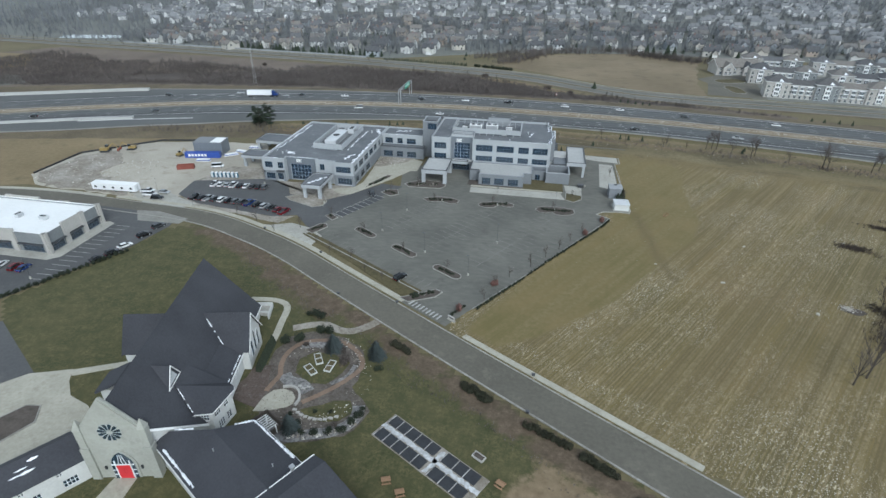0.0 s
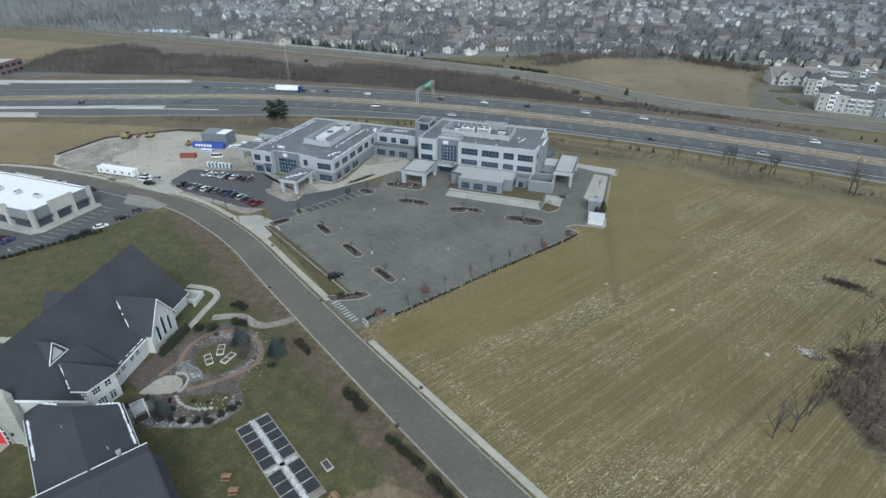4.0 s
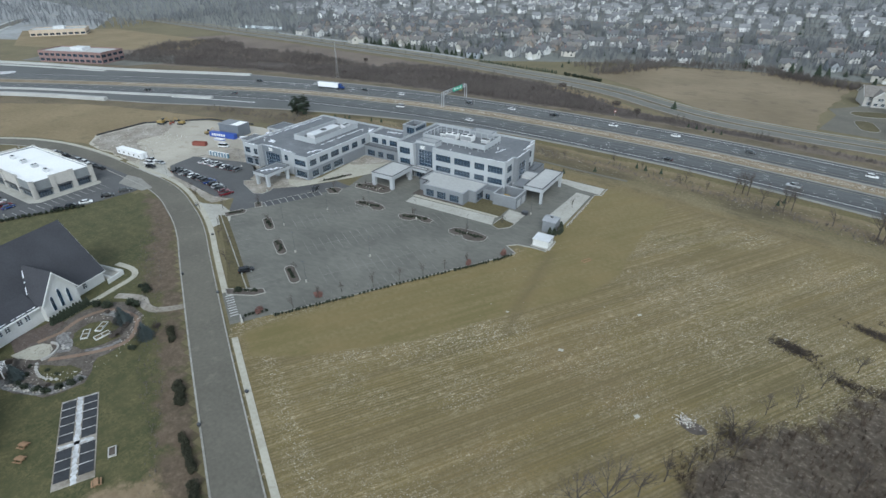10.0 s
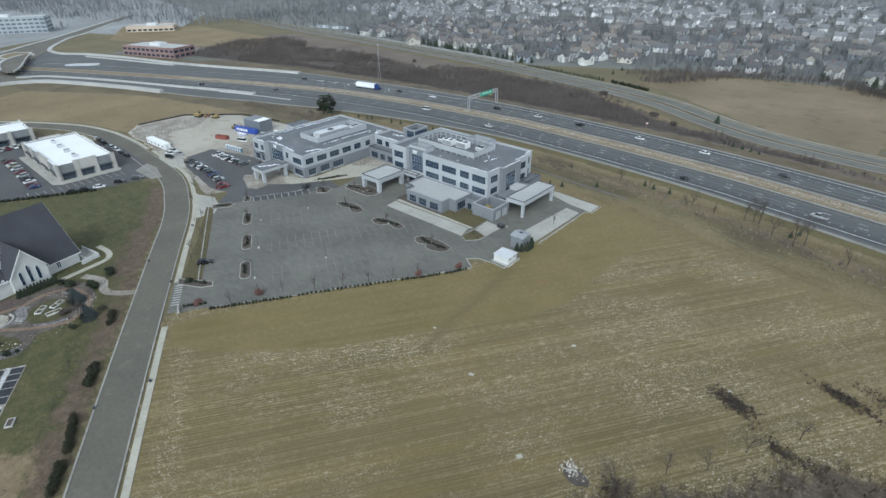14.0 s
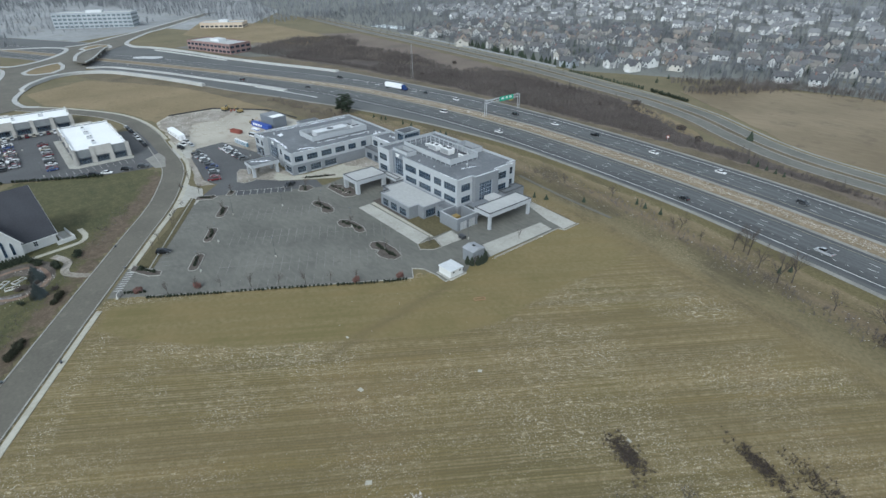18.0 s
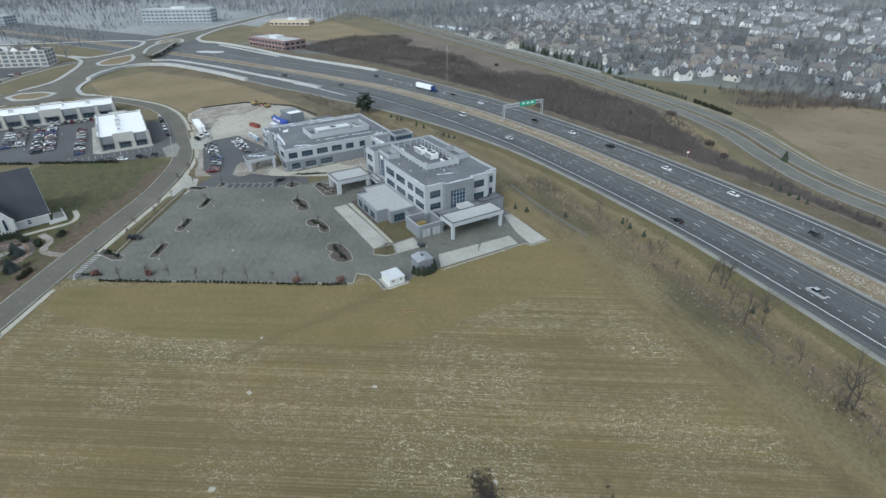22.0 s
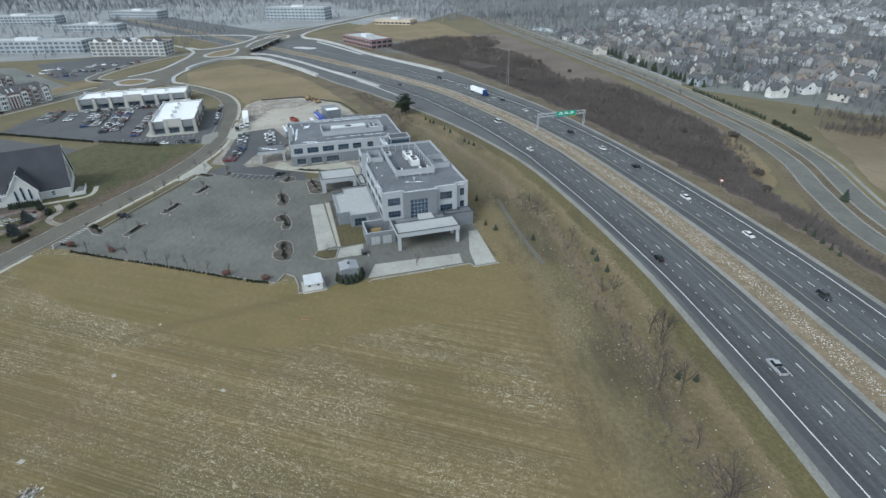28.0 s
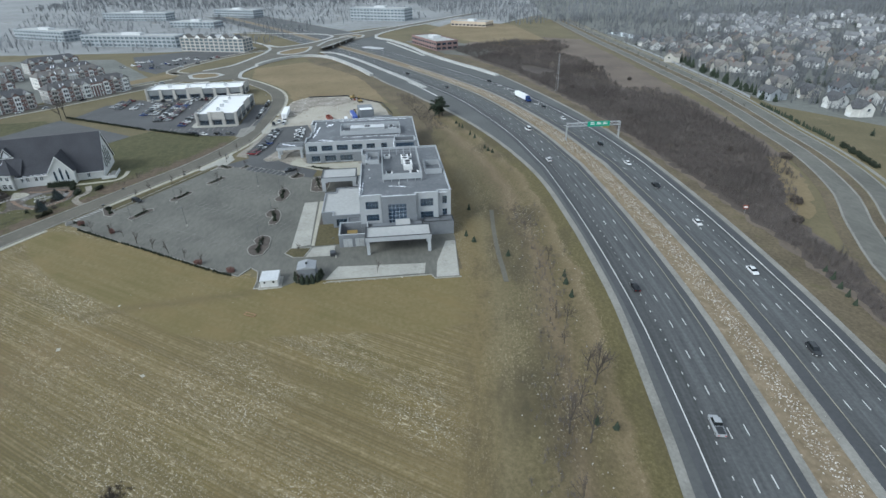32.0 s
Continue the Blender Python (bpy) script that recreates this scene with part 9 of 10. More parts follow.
def leaf_clump_geo(seed, n=420, flat=0.85):
    """A rounded bush of many small leaf pieces with a ragged outline."""
    q = random.Random(seed)
    g = Geo()
    lobes = [(q.uniform(-.35, .35), q.uniform(-.35, .35), q.uniform(0.3, 0.65), q.uniform(0.3, 0.5)) for _ in range(7)]
    for i in range(n):
        cx, cy, cz, cr = lobes[i % 7]
        v = Vector((q.gauss(0, 1), q.gauss(0, 1), q.gauss(0, 1))).normalized() * cr * q.uniform(0.75, 1.05)
        p = Vector((cx, cy, cz * flat)) + v
        p.z = max(0.02, p.z)
        a, b = v.orthogonal().normalized(), v.normalized()
        a.rotate(Matrix.Rotation(q.uniform(0, 6.28), 3, b))
        c = b.cross(a)
        s = q.uniform(0.06, 0.13)
        g.add([p - a * s, p + a * s + b * s * 0.5, p + c * s * 1.4 + b * s], [(0, 1, 2)])
    return g


BUSH = {}


def bush(x, y, r, h, mat=None, label="dark rounded evergreen shrub", name="shrub", z=0.2, seed=None):
    mat = mat or M_EVERGREEN
    seed = rv.randrange(3) if seed is None else seed
    key = (mat.name, seed)
    if key not in BUSH:
        BUSH[key] = mesh_of("shrub", leaf_clump_geo(70 + seed), mat)
    ob = new(name, BUSH[key])
    ob.matrix_world = pose(x, y, z, 0, 0, rv.uniform(0, 360)) @ Matrix.Diagonal((r / 0.75, r / 0.75, h / 0.95, 1))
    return tagged(ob, label, "shrub", "shrubs")


def spikes(pos, h, spread, n, w, seed, up=0.5):
    """Many leafless plants as thin tapering stems: arrays of positions, heights."""
    q = np.random.RandomState(seed)
    P = np.repeat(np.asarray(pos, float), n, 0)
    H = np.repeat(np.asarray(h, float), n)
    k = len(P)
    a = q.uniform(0, 2 * np.pi, k)
    f0 = q.uniform(0.0, 0.55, k)
    f1 = np.clip(f0 + q.uniform(0.25, 0.6, k), 0, 1.0)
    rad = H * spread * q.uniform(0.25, 1.0, k) * np.where(f1 > 0.85, 0.6, 1.0)
    base = np.stack([P[:, 0], P[:, 1], H * f0], 1)
    tip = np.stack([P[:, 0] + rad * np.cos(a), P[:, 1] + rad * np.sin(a), H * f1], 1)
    side = np.stack([-np.sin(a), np.cos(a), np.zeros(k)], 1) * (w * (0.5 + q.rand(k)))[:, None]
    first = np.arange(0, k, n)
    base[first], tip[first] = P[first] * [1, 1, 0] if P.shape[1] == 3 else np.c_[P[first], np.zeros(len(first))], np.c_[P[first][:, :2], H[first]]
    side[first] *= 1.8
    up_ = np.zeros_like(side)
    up_[:, 2] = np.linalg.norm(side, axis=1) * 0.8
    V = np.stack([base - side, base + side, tip, base - up_, base + up_, tip], 1).reshape(-1, 3)
    F = np.arange(len(V)).reshape(-1, 3)
    return V, F


def stuff(name, V, F, mat, label, category):
    me = bpy.data.meshes.new(name)
    me.from_pydata(V.tolist(), [], F.tolist())
    me.materials.append(mat)
    return tagged(new(name, me), label, category, "", "stuff")


def scatter(poly, n, seed):
    """Random places inside a polygon."""
    q = np.random.RandomState(seed)
    P = np.asarray(poly, float)
    lo, hi = P.min(0), P.max(0)
    out = []
    while sum(len(o) for o in out) < n:
        c = q.uniform(lo, hi, (n * 2, 2))
        inside = np.zeros(len(c), bool)
        j = len(P) - 1
        for i in range(len(P)):
            cond = (P[i, 1] > c[:, 1]) != (P[j, 1] > c[:, 1])
            xs = (P[j, 0] - P[i, 0]) * (c[:, 1] - P[i, 1]) / (P[j, 1] - P[i, 1] + 1e-12) + P[i, 0]
            inside ^= cond & (c[:, 0] < xs)
            j = i
        out.append(c[inside])
    return np.concatenate(out)[:n]


def flat(c):
    return np.c_[c, np.zeros(len(c))]


# brush between highway and parkway
BR = [(-430, 306), (-360, 326), (-300, 345), (-215, 357), (-160, 363), (-115, 365), (-57, 365), (-14, 367), (39, 364), (64, 362), (92, 357.5), (120, 351), (148, 345), (148, 348), (118, 356.5), (90, 364.5), (66, 369.5), (48, 376), (36, 375), (20, 378), (2, 391),
      (-23, 410), (-52, 419), (-78, 425), (-147, 434), (-250, 447), (-356, 456), (-440, 450), (-480, 400)]
q = np.random.RandomState(3)


def keep_brush(x, y):
    """Dense towards the highway and the east, thinning to grass on the western rise."""
    rise = (y - 350 + 0.02 * x) / 100 * min(1.0, max(0.0, (-110 - x) / 120))
    return noise.noise((x * 0.012, y * 0.022, 0.3)) + 0.35 * noise.noise((x * 0.06, y * 0.07, 1.3)) > -0.62 + 1.35 * rise


c = scatter(BR, 21000, 1)
c = c[[keep_brush(x, y) for x, y in c]]
tall = np.array([1.0 + 1.1 * max(0.0, noise.noise((x * 0.03, y * 0.045, 2.1)) + 0.15) for x, y in c])
V, F = spikes(flat(c), q.uniform(1.3, 3.0, len(c)) * tall, 0.72, 20, 0.034, 2)
stuff("brush", V, F, M_BRUSH, "dense brown leafless brush between roads", "brush")
c = scatter(BR, 1300, 19)
c = c[[keep_brush(x, y) and noise.noise((x * 0.03, y * 0.045, 2.1)) > -0.05 for x, y in c]]
V, F = spikes(flat(c), q.uniform(3.5, 7.0, len(c)), 0.42, 50, 0.034, 20)
stuff("brush_saplings", V, F, M_BRUSH, "taller leafless saplings standing in the brush", "saplings")
for x, y, r, h in ((3, 390, 2.6, 3.0), (-45, 421, 2.8, 3.2), (19, 379, 2.4, 2.6), (-210, 372, 2.4, 2.6), (-232, 426, 2.2, 2.4), (-60, 402, 1.8, 2.2)):
    bush(x, y, r, h, M_TWIG, "dark rounded leafless thornbush in the brush", "thornbush", 0.05)
# thicket at the field's edge
TH = [(88, 128), (97, 136), (104, 146), (112, 152), (120, 166), (128, 174), (150, 178), (192, 160), (212, 120), (170, 80), (120, 90), (100, 104)]
c = scatter(TH, 4200, 4)
c = c[[noise.noise((x * 0.06, y * 0.06, 0.7)) > -0.42 + max(0.0, 0.5 - 0.03 * min(abs(x - 84), abs(y - 182))) for x, y in c]]
V, F = spikes(flat(c), q.uniform(0.7, 3.0, len(c)), 0.75, 22, 0.022, 5)
stuff("thicket", V, F, M_THICKET, "brown leafless thicket at the field corner", "thicket")
for cx, cy, rx, ry, n, sd in ((109, 177.5, 5.5, 2.2, 320, 6), (120, 170, 5, 2.4, 130, 7), (127, 195, 6, 2, 260, 8), (99, 140, 4, 3, 120, 9), (131.5, 257, 4, 3, 60, 10), (136, 199, 7, 3, 150, 12)):
    c = np.c_[q.normal(cx, rx / 2, n), q.normal(cy, ry / 2, n)]
    c = c + np.c_[0.25 * (c[:, 1] - cy), -0.3 * (c[:, 0] - cx)]
    V, F = spikes(flat(c), q.uniform(0.3, 1.2, n), 1.1, 16, 0.025, sd)
    stuff("briar_patch", V, F, M_BRIAR, "low dark briar patch in the field", "brush")
# tree row and shrubs along the highway
n = 520
c = np.c_[np.sort(q.uniform(-10, 160, n)) + q.normal(0, 2, n), np.zeros(n)]
c[:, 1] = 281 - np.clip(c[:, 0] - 30, 0, None) * 0.235 + q.normal(0, 3.0, n)
V, F = spikes(flat(c), q.uniform(0.5, 2.4, n), 0.65, 16, 0.026, 13)
stuff("ditch_shrubs", V, F, M_BRUSH, "sparse leafless shrubs along the ditch", "shrubs")
c = np.c_[q.uniform(-215, -120, 420), q.uniform(0, 1, 420)]
c[:, 1] = 246 + (c[:, 0] + 215) * 0.16 + c[:, 1] * 12 - 4
V, F = spikes(flat(c), q.uniform(0.8, 2.8, 420), 0.6, 14, 0.03, 14)
stuff("yard_edge_brush", V, F, M_BRUSH, "brown brush between yard and highway", "brush")
for i, (x, y, h) in enumerate(((130.7, 258.5, 15.5), (132.4, 257.4, 12), (104.8, 269.4, 12), (102, 266, 11), (94.5, 271, 9.4), (89.0, 276.4, 10.4), (84, 276.4, 9), (87, 277.6, 10.5), (65, 277.6, 7.2), (63.3, 275.1, 5.5), (33, 282, 6.6), (45.4, 283.4, 4), (10, 280.2, 4.5),
                               (150.1, 256.3, 12), (154.9, 260, 11), (170, 250, 9), (74, 274, 5), (118, 263, 7))):
    bare_tree(x, y, h, i % 4, "leafless tree among scrub beside the highway")
for i, (x, y, h) in enumerate(((77.5, 106.4, 12.5), (81.7, 109.5, 13.5), (86.2, 115.7, 8.7), (89.6, 121.5, 7.5), (96.7, 131.6, 8), (98.7, 139.6, 9), (100.8, 138.9, 8), (104.5, 150, 6), (110.1, 155.9, 6.6), (114.6, 165.3, 6), (121.9, 176, 6.5), (120, 138, 9), (112, 128, 9), (104, 118, 9),
                               (143, 172, 8), (150, 150, 9), (110, 108, 8), (125, 112, 9), (138, 130, 9), (128, 148, 8), (93, 126, 6), (100, 134, 7), (107, 143, 6), (99, 126, 8))):
    bare_tree(x, y, h, i % 4, "leafless tree in the brown thicket")
bare_tree(-183.4, 32.3, 17.5, 2, "tall leafless tree beside the avenue")
bare_tree(-180.6, 30.6, 13.0, 1, "leafless tree beside the avenue")
# young trees along street and lot
for x, y in ((-88.3, 150.6), (-80.5, 155.2), (-70.4, 145.2), (-63.5, 140.2), (-55.5, 137.6), (-48.6, 131.2), (-42, 127.6), (-10.6, 123.9), (-8, 131.2), (-4.5, 137.2), (1.7, 144.2), (6.3, 151), (10.5, 157.5), (14.4, 163.9), (18.8, 170.6), (-24, 137.2), (-40, 146.2), (-57, 157),
             (-38, 188.5), (-15, 188.5), (8, 188.5), (16, 201), (32.8, 227.5), (-98, 156.5), (-108, 160.5), (36, 203.5), (-72.5, 165.6), (-57, 191.8), (-48, 201)):
    bare_tree(x, y, rv.uniform(4.2, 5.8), 6 + rv.randrange(3), "young leafless street tree", group="young trees")
for x, y in ((-16.8, 117.4), (-8.5, 131.8), (19.5, 169.8), (26, 181.5)):
    bush(x, y, 1.2, 1.9, M_REDTWIG, "reddish dry ornamental shrub", seed=1)
# hedges round the lot
for a, b, n in (((-12.2, 118.4), (0.2, 137.2), 24), ((0.6, 138.4), (17.0, 163.4), 24), ((17.6, 164.2), (24.6, 174.8), 14), ((25.2, 175.8), (28.9, 182.2), 9), ((-15.5, 119.2), (-19, 113.8), 6)):
    for i in range(n):
        p = Vector(a).lerp(Vector(b), (i + 0.5) / n)
        bush(p.x + rv.uniform(-.12, .12), p.y + rv.uniform(-.12, .12), rv.uniform(0.35, 0.55), rv.uniform(0.6, 1.0), label="low dark hedge shrub at the lot's edge")
for a, b, n in (((-21, 134.4), (-27, 138.2), 8), ((-37, 144.3), (-43.2, 148.3), 8), ((-54, 154.4), (-59.4, 158.1), 8), ((-40.5, 188.0), (-30.6, 188.6), 15), ((-18.5, 187.6), (-9, 189.2), 15), ((4, 187.4), (14.4, 187.2), 18),
                ((-31, 120.6), (-25.2, 124.6), 7), ((-52, 201), (-40, 203), 9), ((-68, 196.5), (-63, 206.5), 14), ((-74, 166), (-72.4, 165.4), 2), ((-59.5, 192), (-55.2, 191), 4), ((-76, 153.6), (-73, 158.6), 6), ((-32, 122), (-29, 121.2), 3)):
    for i in range(n):
        p = Vector(a).lerp(Vector(b), (i + 0.5) / n)
        bush(p.x + rv.uniform(-.5, .5), p.y + rv.uniform(-.5, .5), rv.uniform(0.4, 0.7), rv.uniform(0.5, 0.9), label="low dark shrub in a kerbed lot island")
bush(-30.4, 121.4, 1.1, 1.4)
for i in range(58):
    f = i / 57
    p = Vector((-184, 33)).lerp(Vector((-147.5, 93)), f / 0.62) if f < 0.62 else Vector((-147, 95.5)).lerp(Vector((-129, 128)), (f - 0.62) / 0.38)
    bush(p.x, p.y, rv.uniform(0.75, 0.95), rv.uniform(1.0, 1.4), label="dark clipped hedge shrub beside the shops' lot")
# evergreens round the tank shed
for x, y, h in ((33.7, 202.6, 3.2), (35.0, 203.4, 3.0), (36.1, 204.9, 3.4), (36.2, 206.4, 3.0), (36.0, 207.8, 3.3), (35.2, 209.2, 3.1), (33.8, 209.8, 3.0), (32.2, 210.2, 2.8)):
    conifer(x, y, h, 0.95, M_EVERGREEN, "dark narrow arborvitae beside the shed", "arborvitae", 3, 0.12, 0.6, 1.3)
# garden: spruces, shrubs
def spruce_geo(seed):
    """A full spruce one metre high: layered boughs, each a fan of fine needle sprays."""
    q = random.Random(seed)
    g = Geo()
    for i in range(24):
        f = i / 24
        z, rad = 0.05 + 0.92 * f, 0.46 * (1 - f) ** 0.85 + 0.02
        for j in range(int(9 + 17 * (1 - f))):
            a, l = q.uniform(0, 6.283), rad * q.uniform(0.72, 1.12)
            d = Vector((math.cos(a), math.sin(a), q.uniform(-0.4, -0.05)))
            side = Vector((-d.y, d.x, 0))
            for k in range(5):
                p = Vector((0, 0, z)) + d * l * (0.3 + 0.15 * k)
                for sg in (-1, 1):
                    t = p + (d * 0.75 + side * sg * q.uniform(0.5, 1.0) + Vector((0, 0, q.uniform(-.3, .35)))) * 0.28 * l
                    u = side * 0.014 + Vector((0, 0, 0.008))
                    g.add([p - u, p + u, t], [(0, 1, 2)])
    return g


SPRUCES = [mesh_of("crown", spruce_geo(500 + k), M_SPRUCE) for k in range(2)]
for k, (x, y, h, r) in enumerate(((-45.0, 95.0, 5.2, 2.6), (-33.8, 94.4, 5.2, 2.5), (-45.0, 69.4, 4.6, 2.2))):
    t = thing("spruce", "blue spruce in the church garden", "tree", pose(x, y, 0.15, 0, 0, 70 * k), group="conifers")
    part("trunk", Geo().tube((0, 0, 0), (0, 0, h * 0.93), 0.14, 0.03, 7), M_BARK, t)
    ob = part("crown", SPRUCES[k % 2], None, t)
    ob.scale = (r / 0.46, r / 0.46, h)
for x, y, r, h in ((-57.8, 95.2, 1.5, 1.9), (-54.7, 96.7, 1.6, 2.0), (-50.6, 100.6, 1.5, 2.0), (-48.4, 101.0, 1.4, 1.8), (-54.8, 107.6, 1.5, 1.7), (-53.2, 107.0, 1.3, 1.5), (-56.8, 107.3, 0.9, 1.0), (-31.8, 90.0, 1.0, 1.2), (-42.2, 68.8, 0.8, 1.0), (-39.5, 69.2, 1.0, 1.3), (-36.9, 70.2, 1.0, 1.2),
                   (-34.3, 71.2, 1.1, 1.3), (-32.9, 73.3, 1.1, 1.5), (-31.9, 75.4, 1.1, 1.5), (-31.8, 77.6, 0.7, 0.8), (-41.5, 74.8, 0.6, 0.6), (-38.4, 75.4, 0.6, 0.5), (-46.6, 73.2, 0.6, 0.7), (-44, 71.3, 0.7, 0.8)):
    bush(x, y, r, h, label="dark rounded evergreen in the church garden", z=0.15)
for x, y, r, h in ((-40.6, 91.2, 1.6, 1.6), (-42.2, 94.6, 1.0, 1.2), (-35.2, 98.6, 1.0, 1.0), (-52.4, 95.2, 0.9, 0.9), (-36.2, 72.2, 0.8, 0.7)):
    bush(x, y, r, h, M_TWIG, "brown leafless garden shrub", z=0.12)
for i in range(12):
    p = Vector((-59.6, 84.6)).lerp(Vector((-61.0, 94.4)), i / 11)
    conifer(p.x, p.y, rv.uniform(2.4, 3.0), 0.9, M_EVERGREEN, "dark narrow arborvitae along the church wall", "arborvitae", 3, 0.1, 0.6, 1.3)
for x, y, l, yaw, w in ((-28.6, 98.6, 5.6, -28, 0.75), (-8.0, 86.9, 8.0, -32, 0.95), (8.0, 77.6, 10.5, -25, 0.7), (17.8, 72.2, 7.0, -30, 0.8), (27, 64.5, 5, -36, 0.9)):
    n = int(l * 2) + 1
    for i in range(n):
        f = (i + 0.5) / n - 0.5
        bush(x + f * l * math.cos(radians(yaw)) + rv.uniform(-.4, .4) * w, y + f * l * math.sin(radians(yaw)) + rv.uniform(-.4, .4) * w, rv.uniform(0.9, 1.3) * w, rv.uniform(1.0, 1.7), M_JUNIPER, "dark spreading juniper along the street", "juniper", 0.05)
c = scatter([(-58, 73), (-46, 67), (-38, 68), (-32, 73), (-33, 80), (-37, 80), (-35, 90), (-39, 98), (-46, 100), (-55, 97), (-58, 90), (-60, 79)], 500, 15)
V, F = spikes(flat(c), q.uniform(0.2, 0.7, len(c)), 0.6, 10, 0.02, 16)
stuff("dead_perennials", V, F, M_BRUSH, "dry stems in the garden beds", "plants")
# scrub along the street's verge
c = scatter([(20, 62), (-10, 84), (-58, 115), (-90, 137), (-100, 140), (-84, 124), (-62, 108), (-40, 100), (-28, 88), (0, 74), (14, 60)], 420, 17)
V, F = spikes(flat(c), q.uniform(0.3, 1.3, len(c)), 0.6, 12, 0.018, 18)
stuff("verge_scrub", V, F, M_BRUSH, "thin dry scrub on the street verge", "scrub")
# the big pine and small conifers along the highway
def pine_tuft_geo(seed, n=520):
    """A flat irregular spray of needle tufts."""
    q = random.Random(seed)
    g = Geo()
    for _ in range(n):
        a, r = q.uniform(0, 6.283), math.sqrt(q.random())
        p = Vector((r * math.cos(a), r * math.sin(a), q.gauss(0, 0.16) + 0.12 * (1 - r)))
        for _ in range(3):
            d = Vector((q.gauss(0, 1), q.gauss(0, 1), q.uniform(-0.2, 1.2))).normalized() * q.uniform(0.12, 0.22)
            s_ = d.orthogonal().normalized() * 0.045
            g.add([p - s_, p + s_, p + d], [(0, 1, 2)])
    return g


TUFTS = [mesh_of("crown", pine_tuft_geo(300 + k), M_CONIFER) for k in range(3)]
for n_, (x, y, h) in enumerate(((-156.5, 267.6, 10.4), (-151.0, 268.8, 11.8), (-147.0, 266.4, 11.2), (-152.6, 264.6, 9.2))):
    q_ = random.Random(400 + n_)
    pine = thing("pine", "tall dark pine with a broken open crown", "tree", pose(x, y, 0.05), group="pines")
    part("trunk", Geo().tube((0, 0, 0), (0.2, 0.1, h * 0.96), 0.26, 0.06, 7), M_BARK, pine)
    for k in range(17):
        z = h * (0.2 + 0.78 * k / 16)
        a, reach = q_.uniform(0, 6.283), (0.9 + 2.2 * (1 - (z / h - 0.45) ** 2 * 2.4)) * q_.uniform(0.5, 1.0)
        p = (reach * math.cos(a), reach * math.sin(a), z + 0.3)
        part("limb", Geo().tube((0.1, 0.05, z - 0.3), p, 0.07, 0.03, 4), M_BARK, pine)
        ob = part("crown", TUFTS[k % 3], None, pine)
        ob.location = p
        s_ = q_.uniform(1.1, 1.9) * (0.75 if k > 13 else 1.0)
        ob.scale = (s_, s_, s_ * 0.8)
        ob.rotation_euler = (q_.uniform(-.3, .3), q_.uniform(-.3, .3), q_.uniform(0, 6))
for x, y in ((-131.6, 274.9), (-124.8, 275.8), (-122.4, 277.2), (-107.7, 279.4), (-101.6, 280.9), (-83.2, 283.1), (-79, 284), (-76, 285.5), (12.1, 258.6), (16.7, 260.6), (42.9, 284.1), (47, 283.3), (53.9, 282.7), (51, 363.8), (55.5, 362.6), (60.2, 361), (64.5, 359.8), (68.5, 358.6), (157.8, 341.9), (163.8, 340), (171.4, 339), (177.3, 336.7),
             (102, 276), (100, 272.5), (-9.5, 263), (28, 270)):
    conifer(x, y, rv.uniform(2.0, 3.0), rv.uniform(0.7, 1.0), M_CONIFER, "small planted conifer beside the highway", seed=1)
for x, y, h in ((36.2, 399.6, 5.2),):
    conifer(x, y, h, h * 0.4, M_CONIFER, "dark conifer by the parkway", seed=2)
for i, p in enumerate(offset_line(pk, 11.2)[14:70:2]):
    if p.x < 32:
        bare_tree(p.x, p.y, rv.uniform(4, 5.5), 6 + i % 3, "young leafless tree in the parkway median", group="young trees")
for i, p in enumerate(offset_line(pf, 10)[18:62:2]):
    bare_tree(p.x, p.y, rv.uniform(4, 5.2), 6 + i % 3, "young leafless tree beside the parkway", group="young trees")

# ---- suburb and far woods ----
rs = random.Random(23)


